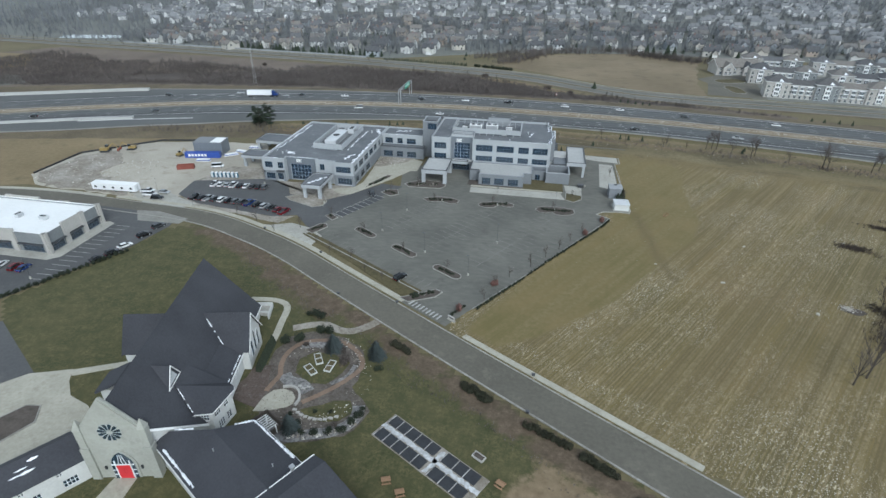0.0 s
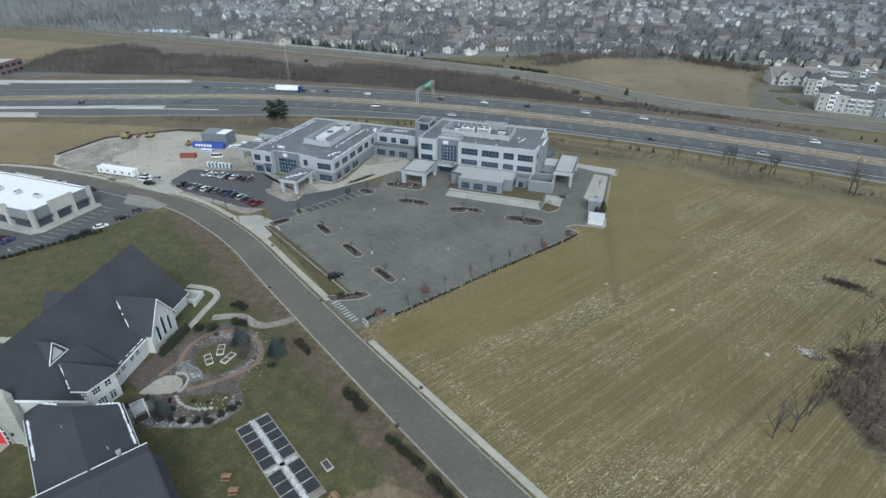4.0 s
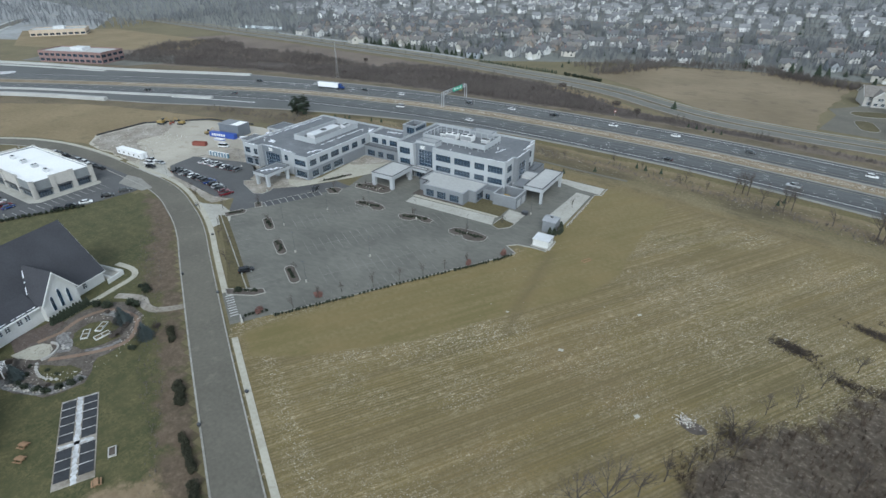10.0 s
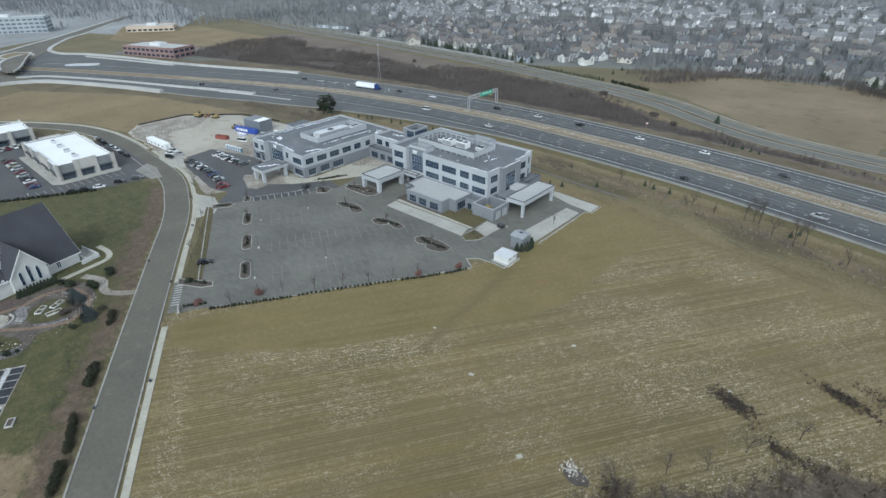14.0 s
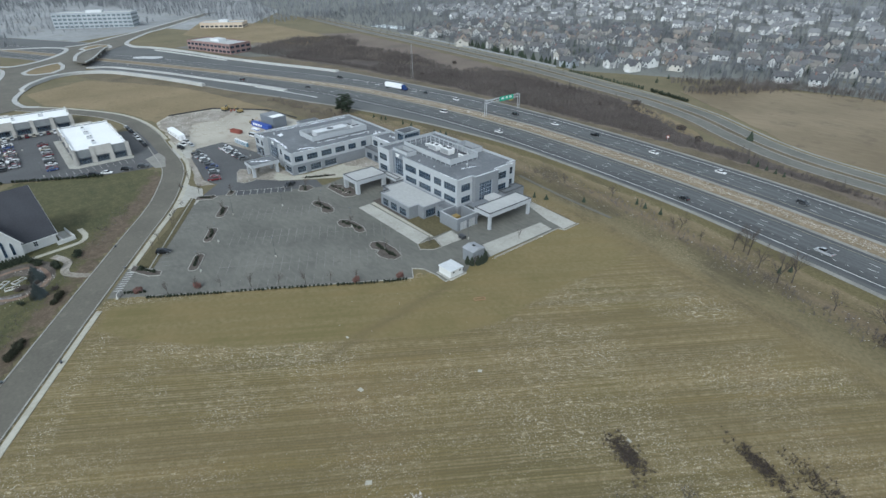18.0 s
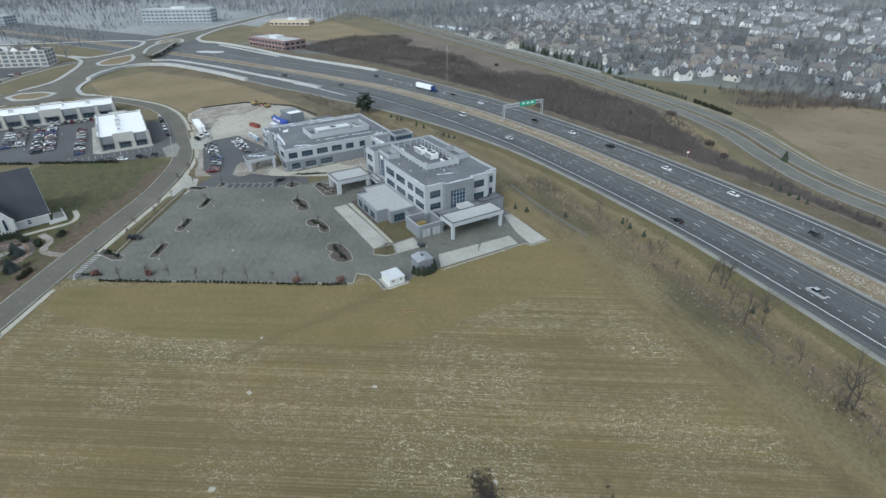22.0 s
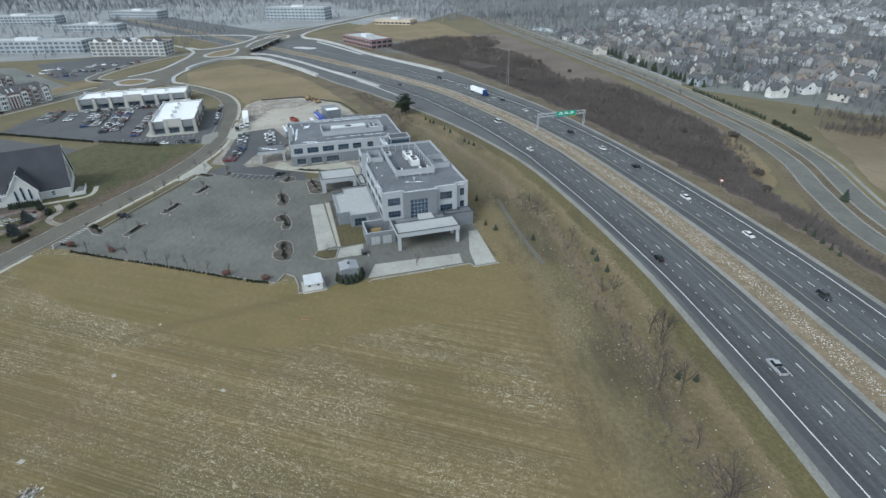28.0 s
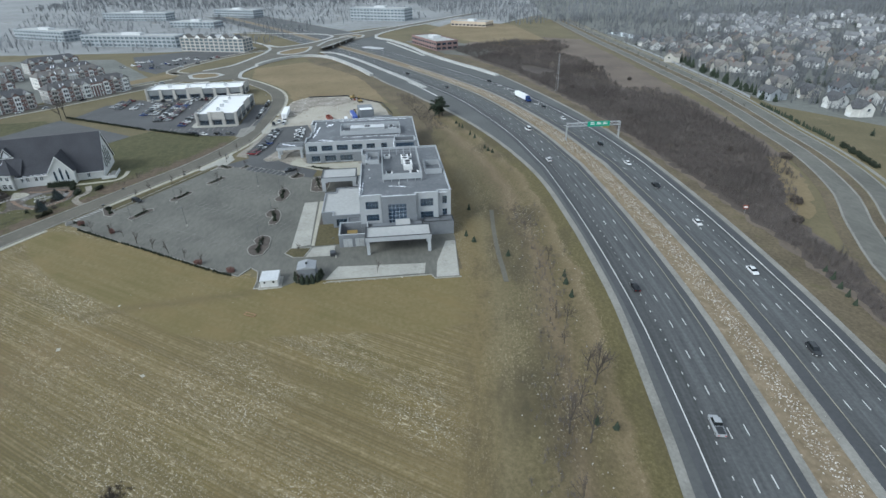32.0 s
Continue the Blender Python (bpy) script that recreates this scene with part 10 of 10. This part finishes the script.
def house_geo(w, d, h, r, wing):
    """Walls with gables, and roof, of a two-storey house with a front wing."""
    wall, roof = Geo(), Geo()

    def gab(x0, y0, x1, y1, z, ridge, along):
        if along == "x":
            ym = (y0 + y1) / 2
            wall.add([(x0, y0, 0), (x1, y0, 0), (x1, y1, 0), (x0, y1, 0), (x0, y0, z), (x1, y0, z), (x1, y1, z), (x0, y1, z), (x0, ym, ridge), (x1, ym, ridge)],
                     [(0, 1, 5, 4), (2, 3, 7, 6), (1, 2, 6, 9, 5), (3, 0, 4, 8, 7)])
            o = 0.5
            s = (ridge - z) / (ym - y0)
            slab(roof, (x0 - o, y0 - o, z - s * o), (x1 + o, y0 - o, z - s * o), (x1 + o, ym, ridge + 0.15), (x0 - o, ym, ridge + 0.15), 0.2)
            slab(roof, (x1 + o, y1 + o, z - s * o), (x0 - o, y1 + o, z - s * o), (x0 - o, ym, ridge + 0.15), (x1 + o, ym, ridge + 0.15), 0.2)
        else:
            xm = (x0 + x1) / 2
            wall.add([(x0, y0, 0), (x1, y0, 0), (x1, y1, 0), (x0, y1, 0), (x0, y0, z), (x1, y0, z), (x1, y1, z), (x0, y1, z), (xm, y0, ridge), (xm, y1, ridge)],
                     [(1, 2, 6, 5), (3, 0, 4, 7), (0, 1, 5, 8, 4), (2, 3, 7, 9, 6)])
            o = 0.5
            s = (ridge - z) / (xm - x0)
            slab(roof, (x0 - o, y1 + o, z - s * o), (x0 - o, y0 - o, z - s * o), (xm, y0 - o, ridge + 0.15), (xm, y1 + o, ridge + 0.15), 0.2)
            slab(roof, (x1 + o, y0 - o, z - s * o), (x1 + o, y1 + o, z - s * o), (xm, y1 + o, ridge + 0.15), (xm, y0 - o, ridge + 0.15), 0.2)

    gab(-w / 2, -d / 2, w / 2, d / 2, h, h + r, "x")
    gab(-w / 2 + 0.8 if wing < 0 else w / 2 - 6.3, -d / 2 - 4.5, -w / 2 + 6.3 if wing < 0 else w / 2 - 0.8, 0, h - 1.8 if w > 13 else h, h + r - 1.2, "y")
    return wall, roof


VARIANTS = []
M_GARAGE = surface("garage_door", (0.6, 0.6, 0.59), (0.7, 0.7, 0.69), 0.6, 0.3, 2.0)
for i, (w, d, h, r, wing) in enumerate(((12.5, 8.5, 5.2, 3.2, -1), (11.2, 8, 5.4, 3.4, 1), (13.5, 8.8, 5.0, 3.0, 1), (10.5, 9.2, 5.2, 3.7, -1))):
    wl, rf = house_geo(w, d, h, r, wing)
    gx = (-w / 2 + 3.55) if wing < 0 else (w / 2 - 3.55)
    sp = [(-w * 0.32, d / 2 + 0.02, 4.1, 0), (0.0, d / 2 + 0.02, 4.1, 0), (w * 0.32, d / 2 + 0.02, 4.1, 0), (-w * 0.25, d / 2 + 0.02, 1.5, 0), (-gx * 0.5, -d / 2 - 0.02, 4.1, 0), (-gx, -d / 2 - 0.02, 1.6, 0), (w / 2 + 0.02, 0.6, 4.1, 90), (-w / 2 - 0.02, 0.6, 4.1, 90), (gx, -d / 2 - 4.52, 4.3, 0)]
    VARIANTS.append((mesh_of("wall", wl, M_HOMEWALL), mesh_of("roof", rf, M_HOUSEROOF), mesh_of("window", Geo().box(-0.7, -0.05, -0.75, 0.7, 0.05, 0.75), M_GLASS), mesh_of("chimney", Geo().box(-0.5, -0.4, 0, 0.5, 0.4, 2.6), M_BRICKRED), w, d, h, r, wl, rf, sp, gx,
                     mesh_of("garage_door", Geo().box(-2.2, -0.06, 0, 2.2, 0.04, 2.2), M_GARAGE)))



def blocked(x, y):
    if y < 470 + max(0, (-x - 200) * 0.05) + 18:
        return True
    if -70 < x < 150 and y < 560 + 0.05 * x:
        return True
    if 120 < x < 330 and y < 552:
        return True
    if x < -440 and y < 640 + (-x - 440) * 0.25:
        return True
    return False


lots = []
STREETS = []
for k in range(17):
    y0 = 512 + k * 44
    pts = []
    for i in range(70):
        x = -640 + i * 24
        pts.append(Vector((x, y0 + 16 * math.sin(x * 0.011 + k * 1.7) + 9 * math.sin(x * 0.03 + k))))
    STREETS.append(pts)
    for i, p in enumerate(pts):
        t = pts[min(i + 1, 69)] - pts[max(i - 1, 0)]
        a = math.degrees(math.atan2(t.y, t.x))
        nrm = Vector((-t.y, t.x)).normalized()
        for sd in (-1, 1):
            q_ = p + nrm * sd * rs.uniform(14, 17) + t.normalized() * rs.uniform(-4, 4)
            if not blocked(q_.x, q_.y) and rs.random() < (0.74 if q_.y < 760 else 0.45) and (i % 9 != k % 9):
                lots.append((q_.x, q_.y, a + (180 if sd < 0 else 0) + rs.uniform(-14, 14), rs.randrange(4)))
g = Geo()
for pts in STREETS:
    run = []
    for p in pts:
        if blocked(p.x, p.y - 12):
            if len(run) > 3:
                ribbon(g, run, -3.6, 3.6, 0.0, 0.1)
            run = []
        else:
            run.append(p)
    if len(run) > 3:
        ribbon(g, run, -3.6, 3.6, 0.0, 0.1)
ground_piece("suburb_streets", g, M_STREET, "narrow grey suburb streets", "road")
lots.sort(key=lambda l: math.hypot(l[0] + 60, l[1] - 250))
for n_, (x, y, yaw, v) in enumerate(lots[:200]):
    me_w, me_r, me_win, me_ch, w, d, h, r, _, _, sp, gx, me_gar = VARIANTS[v]
    t = thing("house", "two-storey pale suburban house with a grey gabled roof", "house", pose(x, y, 0.03, 0, 0, yaw), group="suburban houses")
    part("wall", me_w, None, t)
    part("roof", me_r, None, t)
    if n_ % 3:
        part("chimney", me_ch, None, t).location = (w * 0.25, 1.2, h + r - 1.6)
    if n_ < 110:
        part("garage_door", me_gar, None, t).location = (gx, -d / 2 - 4.5, 0.05)
    for k, (wx, wy, wz, tz) in enumerate(sp[:8 if n_ < 50 else 4 if n_ < 110 else 2]):
        ob = part("window", me_win, None, t)
        ob.location = (wx, wy, wz)
        ob.rotation_euler = (0, 0, radians(tz))
far_w, far_r = [[], []], [[], []]
for x, y, yaw, v in lots[200:]:
    m = np.array(pose(x, y, 0.03, 0, 0, yaw))
    for acc, geo in ((far_w, VARIANTS[v][8]), (far_r, VARIANTS[v][9])):
        k = len(acc[0])
        pts = np.c_[np.array([tuple(p) for p in geo.v]), np.ones(len(geo.v))] @ m.T
        acc[0].extend(map(tuple, pts[:, :3]))
        acc[1].extend(tuple(k + i for i in f) for f in geo.f)
# roof tones lean to blue-grey: haze painted onto the far shingles
for nm, acc, mat in (("far_house_walls", far_w, islands("far_siding", [(0.4, 0.4, 0.39), (0.62, 0.62, 0.62), (0.36, 0.34, 0.32), (0.8, 0.8, 0.8), (0.45, 0.45, 0.45), (0.7, 0.69, 0.68)])), ("far_house_roofs", far_r, islands("hazed_shingle", [(0.12, 0.124, 0.134), (0.2, 0.202, 0.208), (0.15, 0.15, 0.155), (0.24, 0.243, 0.25)]))):
    me = bpy.data.meshes.new(nm)
    me.from_pydata(acc[0], [], acc[1])
    me.materials.append(mat)
    tagged(new(nm, me), "distant rows of pale suburban houses", "houses", "", "stuff")

# trees between the houses and far woods
qs = np.random.RandomState(31)
c = scatter([(-700, 500), (-450, 512), (-250, 500), (-150, 490), (-70, 530), (90, 575), (330, 560), (900, 520), (1100, 1250), (-900, 1250)], 15000, 32)
c = np.concatenate([c, scatter([(-450, 512), (-250, 500), (-150, 490), (-70, 530), (90, 575), (330, 560), (500, 560), (500, 760), (-500, 760)], 4200, 30)])
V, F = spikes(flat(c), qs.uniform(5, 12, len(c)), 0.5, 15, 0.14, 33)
stuff("suburb_trees", V, F, M_HAZESUBTWIG, "leafless trees between the houses, greyed with painted haze", "trees")
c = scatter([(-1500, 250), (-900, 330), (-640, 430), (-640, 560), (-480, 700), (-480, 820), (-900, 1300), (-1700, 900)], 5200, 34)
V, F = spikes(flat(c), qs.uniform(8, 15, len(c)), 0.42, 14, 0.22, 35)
stuff("far_woods", V, F, M_HAZEWOODTWIG, "distant leafless woods, greyed with painted haze", "woods")
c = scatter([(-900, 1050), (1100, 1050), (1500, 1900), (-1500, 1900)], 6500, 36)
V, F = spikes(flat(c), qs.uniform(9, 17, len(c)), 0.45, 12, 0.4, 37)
stuff("far_woods", V, F, M_HAZEWOODTWIG, "distant leafless woods, greyed with painted haze", "woods")
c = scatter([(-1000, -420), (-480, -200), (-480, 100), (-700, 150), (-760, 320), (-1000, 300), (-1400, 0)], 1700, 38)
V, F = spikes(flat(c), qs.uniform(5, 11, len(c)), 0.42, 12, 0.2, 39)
stuff("office_trees", V, F, M_HAZEWOODTWIG, "distant leafless trees among the offices", "trees")
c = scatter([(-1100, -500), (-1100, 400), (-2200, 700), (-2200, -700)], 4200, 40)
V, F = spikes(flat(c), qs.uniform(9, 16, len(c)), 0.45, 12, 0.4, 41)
stuff("far_woods", V, F, M_HAZEWOODTWIG, "distant leafless woods, greyed with painted haze", "woods")
# hedge wood between parkway field and houses
for a, b, n, w in (((-60, 500), (-20, 536), 160, 6), ((-20, 538), (80, 562), 300, 6), ((80, 552), (136, 520), 420, 6), ((-40, 478), (-2, 530), 260, 5), ((140, 520), (260, 500), 260, 7)):
    f = qs.rand(n)
    c = np.c_[a[0] + (b[0] - a[0]) * f + qs.normal(0, w, n), a[1] + (b[1] - a[1]) * f + qs.normal(0, w, n)]
    V, F = spikes(flat(c), qs.uniform(3, 7, n), 0.5, 16, 0.08, 42)
    stuff("hedgerow", V, F, M_BRUSH, "leafless hedgerow behind the far field", "hedgerow")
for i in range(46):
    p = Vector((-142, 474.5)).lerp(Vector((-66, 463)), i / 45)
    conifer(p.x + rs.uniform(-.4, .4), p.y + rs.uniform(-.5, .5), rs.uniform(1.8, 3.2), rs.uniform(0.55, 0.8), M_CONIFER, "narrow dark screening arborvitae behind the parkway", "arborvitae", 3, 0.05, 0.6, 1.3)
for i in range(16):
    p = Vector((-58, 461)).lerp(Vector((-28, 452)), i / 15)
    bush(p.x + rs.uniform(-.6, .6), p.y + rs.uniform(-.8, .8), rs.uniform(1.2, 1.9), rs.uniform(1.6, 2.6), label="dark evergreen screening shrub behind the parkway", z=0.05)
for i in range(34):
    p = Vector((-318, 506)).lerp(Vector((-150, 482)), i / 33)
    conifer(p.x + rs.uniform(-2, 2), p.y + rs.uniform(0, 9), rs.uniform(4, 8), rs.uniform(1.6, 2.6), M_CONIFER, "dark conifer behind the parkway fence", seed=2)
g = Geo()
for i in range(330):
    x, y = rs.uniform(-600, 700), rs.uniform(560, 1150)
    if not blocked(x, y):
        g_ = conifer_geo(rs.uniform(6, 11), rs.uniform(2, 3.2), i, 0.6)
        g.add([(a + x, b + y, z) for a, b, z in g_.v], g_.f)
for i in range(150):
    x, y = rs.uniform(-420, 330), rs.uniform(485, 720)
    if not blocked(x, y):
        g_ = conifer_geo(rs.uniform(4, 9), rs.uniform(1.6, 3.0), 900 + i, 0.6)
        g.add([(a + x, b + y, z) for a, b, z in g_.v], g_.f)
me = mesh_of("suburb_conifers", g, M_CONIFER)
tagged(new("suburb_conifers", me), "dark conifers among the distant houses", "trees", "", "stuff")
for x, y, h in ((93, 549, 11), (99, 551, 9), (110.6, 545, 12), (117, 546, 10), (60, 566, 7), (145, 530, 8), (170, 538, 9)):
    conifer(x, y, h, h * 0.34, M_CONIFER, "tall dark conifer behind the far field", seed=2)
fence = thing("parkway_fence", "pale grey slatted screening fence behind the parkway", "fence")
fl = [p for p in offset_line(pf, 13.4) if -432 < p.x < -156]
for a, b in zip(fl, fl[1:]):
    n = max(1, round((b - a).length / 2.6))
    for k in range(n):
        p, r = a.lerp(b, (k + 0.02) / n), a.lerp(b, (k + 0.9) / n)
        part("panel", ribbon(Geo(), [p, r], -0.05, 0.05, 0.1, 1.55), M_SILVERWALL, fence)
tower = thing("cell_tower", "slim pale lattice mast beside the highway", "mast", pose(-205, 359, 0.05))
for a in range(3):
    ca, sa = math.cos(a * 2.094), math.sin(a * 2.094)
    part("leg", Geo().tube((ca * 1.2, sa * 1.2, 0), (ca * 0.3, sa * 0.3, 26), 0.06, 0.04, 5), M_GALV, tower)
g = Geo()
for i in range(12):
    for a in range(3):
        k0, k1 = 1.2 - 0.9 * i / 12, 1.2 - 0.9 * (i + 1) / 12
        g.tube((math.cos(a * 2.094) * k0, math.sin(a * 2.094) * k0, 26 * i / 12), (math.cos((a + 1) * 2.094) * k1, math.sin((a + 1) * 2.094) * k1, 26 * (i + 1) / 12), 0.025, 0.025, 3)
part("lattice", g, M_GALV, tower)

# ---- small things ----
rk = random.Random(61)


def rocks(name, places, s0, s1, label, seed):
    q = random.Random(seed)
    g = Geo()
    for x, y, z in places:
        s = q.uniform(s0, s1)
        p = [Vector((q.uniform(-1, 1), q.uniform(-1, 1), q.uniform(-.3, 1))).normalized() * s * q.uniform(0.6, 1.1) + Vector((x, y, z)) for _ in range(6)]
        g.add(p, [(0, 1, 2), (0, 2, 3), (0, 3, 4), (0, 4, 1), (5, 2, 1), (5, 3, 2), (5, 4, 3), (5, 1, 4)])
    ob = part(name, g, M_ROCK)
    return tagged(ob, label, "rocks", "", "stuff")


places = []
for p, n in zip(med, med[1:]):
    d = n - p
    if -330 < p.x < 420:
        t = d.normalized()
        s = Vector((-t.y, t.x))
        for _ in range(int(d.length * 17)):
            a = p + d * rk.random() + s * rk.gauss(0.3, 1.55)
            places.append((a.x, a.y, 0.3))
rocks("median_rubble", places, 0.08, 0.34, "pale broken stone strewn along the median", 62)
rocks("rock_pile", [(90.2 + rk.gauss(0, 1.1), 139.2 + rk.gauss(0, 0.9), 0.1) for _ in range(130)], 0.1, 0.4, "pale heap of rubble and ash in the field", 63)
ground_piece("ash_patch", sheet(rough_edge(capsule((90.5, 138.4), (93, 137.6), 1.5), 0.4, 0.8, 64), 0.12, 0.05), M_MULCH, "grey burnt patch in the field", "ash")
rocks("slab_edging", [(36.8 + rk.uniform(-.3, .3), 211 + i * 0.45, 0.15) for i in range(56)], 0.15, 0.4, "rough stone edging behind the slab", 65)
rocks("garden_stones", [(-45 + 11 * math.cos(a) * rk.uniform(.75, 1.15), 84 + 14 * math.sin(a) * rk.uniform(.75, 1.15), 0.15) for a in [rk.uniform(-2.2, 2.6) for _ in range(220)]], 0.08, 0.3, "pale garden boulders and stones", 66)
rocks("garden_stones", [(-44 + 0.85 * i + rk.uniform(-.4, .4), 67.6 + 0.03 * i * i + rk.uniform(-.5, .5), 0.15) for i in range(15) for _ in range(6)], 0.12, 0.45, "pale garden boulders and stones", 67)
rocks("verge_stones", [(x := rk.uniform(-10, 150), 281 - max(0, x - 30) * 0.2 + rk.gauss(0, 5), 0.05) for _ in range(420)], 0.06, 0.28, "pale stones scattered on the verge", 68)
rocks("spoil_rubble", [(rk.uniform(-212, -168), rk.uniform(174, 206), 0.2) for _ in range(500)], 0.1, 0.5, "broken concrete rubble on the spoil", 69)
rocks("field_trash", [(rk.gauss(80, 26), rk.gauss(165, 32), 0.08) for _ in range(420)], 0.05, 0.16, "pale corn trash scattered over the field", 70)
rocks("plaza_stones", [(-70 + rk.uniform(-2.5, 10), 226 + rk.uniform(-5, 5), 0.3) for _ in range(150)], 0.1, 0.35, "tan boulders in the clinic bed", 71)
rocks("canopy_stones", [(-45 + rk.uniform(-4, 5), 202.6 + rk.uniform(-1.6, 1.6), 0.28) for _ in range(50)], 0.12, 0.4, "tan boulders in the canopy bed", 72)
for x, y, yaw, s in ((59.4, 146.6, 20, 0.7), (72.4, 171.8, 50, 0.6), (81.1, 134.8, 60, 0.7), (41, 154, 0, 0.45), (107, 181, 10, 0.5)):
    bl_ = thing("sheet_scrap", "pale scrap of sheet lying in the field", "scrap", pose(x, y, 0.08, 0, 0, yaw))
    part("sheet", Geo().prism([(-s, -s * .6), (s * .8, -s * .7), (s, s * .5), (-s * .7, s * .7)], 0, 0.08), M_WALK, bl_)
fr_ = thing("ground_frame", "pale timber frame lying on mown grass", "frame", pose(50.5, 192.2, 0.1, 0, 0, 62))
rr = rect(-1.7, -0.65, 1.7, 0.65)
part("frame", Geo().ring(rr, inset(rr, 0.18), 0, 0.16), M_TIMBER, fr_)


def lamp_post(x, y, h=8.0, arm=0.9, yaw=0.0):
    t = thing("lamp_post", "slim dark parking lot lamp post", "lamp post", pose(x, y, 0.1, 0, 0, yaw), group="lamp posts")
    part("base", Geo().tube((0, 0, 0), (0, 0, 0.75), 0.32, 0.3, 10), M_CONC, t)
    part("pole", Geo().tube((0, 0, 0.75), (0, 0, h), 0.055, 0.035, 6), M_FRAME, t)
    part("head", Geo().box(-0.12, -0.14, h - 0.04, arm * 0.8, 0.14, h + 0.06), M_FRAME, t)


for x, y in ((-10.2, 157.4), (-33, 146.6), (-51, 158.5), (-17, 135.5), (-35, 187.8), (-13, 188), (9, 187.6), (-46.5, 176.5), (-229.1, 148.2), (-148.1, 170.8), (-146, 108), (-176, 88), (-196, 104), (-196, 76), (-128, 163.5), (21.5, 214), (-80, 176.5), (-112, 190)):
    lamp_post(x, y, rk.uniform(6.5, 8.0), yaw=rk.uniform(0, 360))
for x, y in ((-34.7, 117.5), (-92.5, 152.0), (-52.5, 118.3), (3.6, 83.4), (-66.5, 139.8), (4.4, 95.2)):
    hy = thing("street_drain_box", "small dark utility box beside the kerb", "utility box", pose(x, y, 0.1))
    part("box", Geo().box(-0.35, -0.25, 0, 0.35, 0.25, 0.55), M_PLASTIC, hy)
    part("lid", Geo().box(-0.4, -0.3, 0.55, 0.4, 0.3, 0.62), M_FRAME, hy)
sg_ = thing("entrance_sign", "pale low entrance sign beside the drive", "sign", pose(-18.2, 112.4, 0.05, 0, 0, -30))
part("panel", Geo().box(-1.1, -0.15, 0.3, 1.1, 0.15, 1.4), M_STONEWALL, sg_)
part("base", Geo().box(-1.3, -0.3, 0, 1.3, 0.3, 0.3), M_CONC, sg_)
part("lettering_bar", Geo().box(-0.8, -0.17, 0.75, 0.8, -0.15, 1.05), M_DARKTRIM, sg_)
rsn = thing("road_sign", "square red and white sign on a post beside the highway", "road sign", pose(9.2, 364.6, 0.05, 0, 0, 62))
part("post", Geo().tube((0, 0, 0), (0, 0, 3.4), 0.05, 0.05, 6), M_GALV, rsn)
part("panel", Geo().box(-0.85, -0.12, 2.0, 0.85, -0.05, 3.6), M_RUST, rsn)
part("lettering_bar", Geo().box(-0.55, -0.14, 2.5, 0.55, -0.12, 3.1), M_TRIM, rsn)
# wall signs on the glazed bays, illegible at this distance
for n_, (x, y, z, w) in enumerate(((-35.4, 224.1, 13.9, 2.6), (-35.4, 224.1, 13.4, 2.2), (-35.4, 224.1, 12.9, 2.4), (-99.5, 196.8, 9.4, 2.4), (-99.5, 196.8, 8.9, 2.0), (-99.5, 196.8, 8.4, 2.2))):
    part("sign_bar", Geo().box(x, y - 0.1, z - 0.16, x + w, y, z + 0.16), M_TRIM, clinic)
# wheel stops and bins
for i in range(8):
    p = Vector((-72.6, 168.6)) + (Vector((-61.6, 190.0)) - Vector((-73.2, 168.6))).normalized() * (2.78 * i + 1.4)
    ws = thing("wheel_stop", "concrete wheel stop in an accessible bay", "wheel stop", pose(p.x, p.y, 0.17, 0, 0, 62), group="wheel stops")
    part("block", Geo().box(-0.9, -0.09, 0, 0.9, 0.09, 0.14), M_KERB, ws)
bn = thing("waste_bin", "black waste container beside the loading pad", "bin", pose(19.6, 212.8, 0.2, 0, 0, 3))
part("tub", Geo().box(-1.1, -0.8, 0, 1.1, 0.8, 1.1), M_PLASTIC, bn)
part("lid", Geo().box(-1.15, -0.85, 1.1, 1.15, 0.85, 1.2), M_FRAME, bn)
# silt fence round the yard
sf = thing("silt_fence", "dark silt fence along the yard edge", "fence")
for a, b in (((-216, 180), (-216, 207)), ((-216, 207), (-190, 232)), ((-190, 232), (-160, 238))):
    part("fabric", ribbon(Geo(), [Vector(a), Vector(b)], -0.04, 0.04, 0.05, 0.9), M_PLASTIC, sf)
    n = int((Vector(b) - Vector(a)).length / 3)
    for i in range(n):
        p = Vector(a).lerp(Vector(b), i / n)
        part("stake", Geo().box(p.x - 0.04, p.y - 0.04, 0.05, p.x + 0.04, p.y + 0.04, 1.1), M_TIMBER, sf)
# concrete ditch channel
ground_piece("ditch_channel", ribbon(Geo(), curve_through([(-8, 271.6), (8, 269.2), (24, 267.4), (36, 266.6), (43.5, 266)], 3), -0.75, 0.75, 0.05, 0.14), M_STREET, "narrow grey drainage channel", "drain")
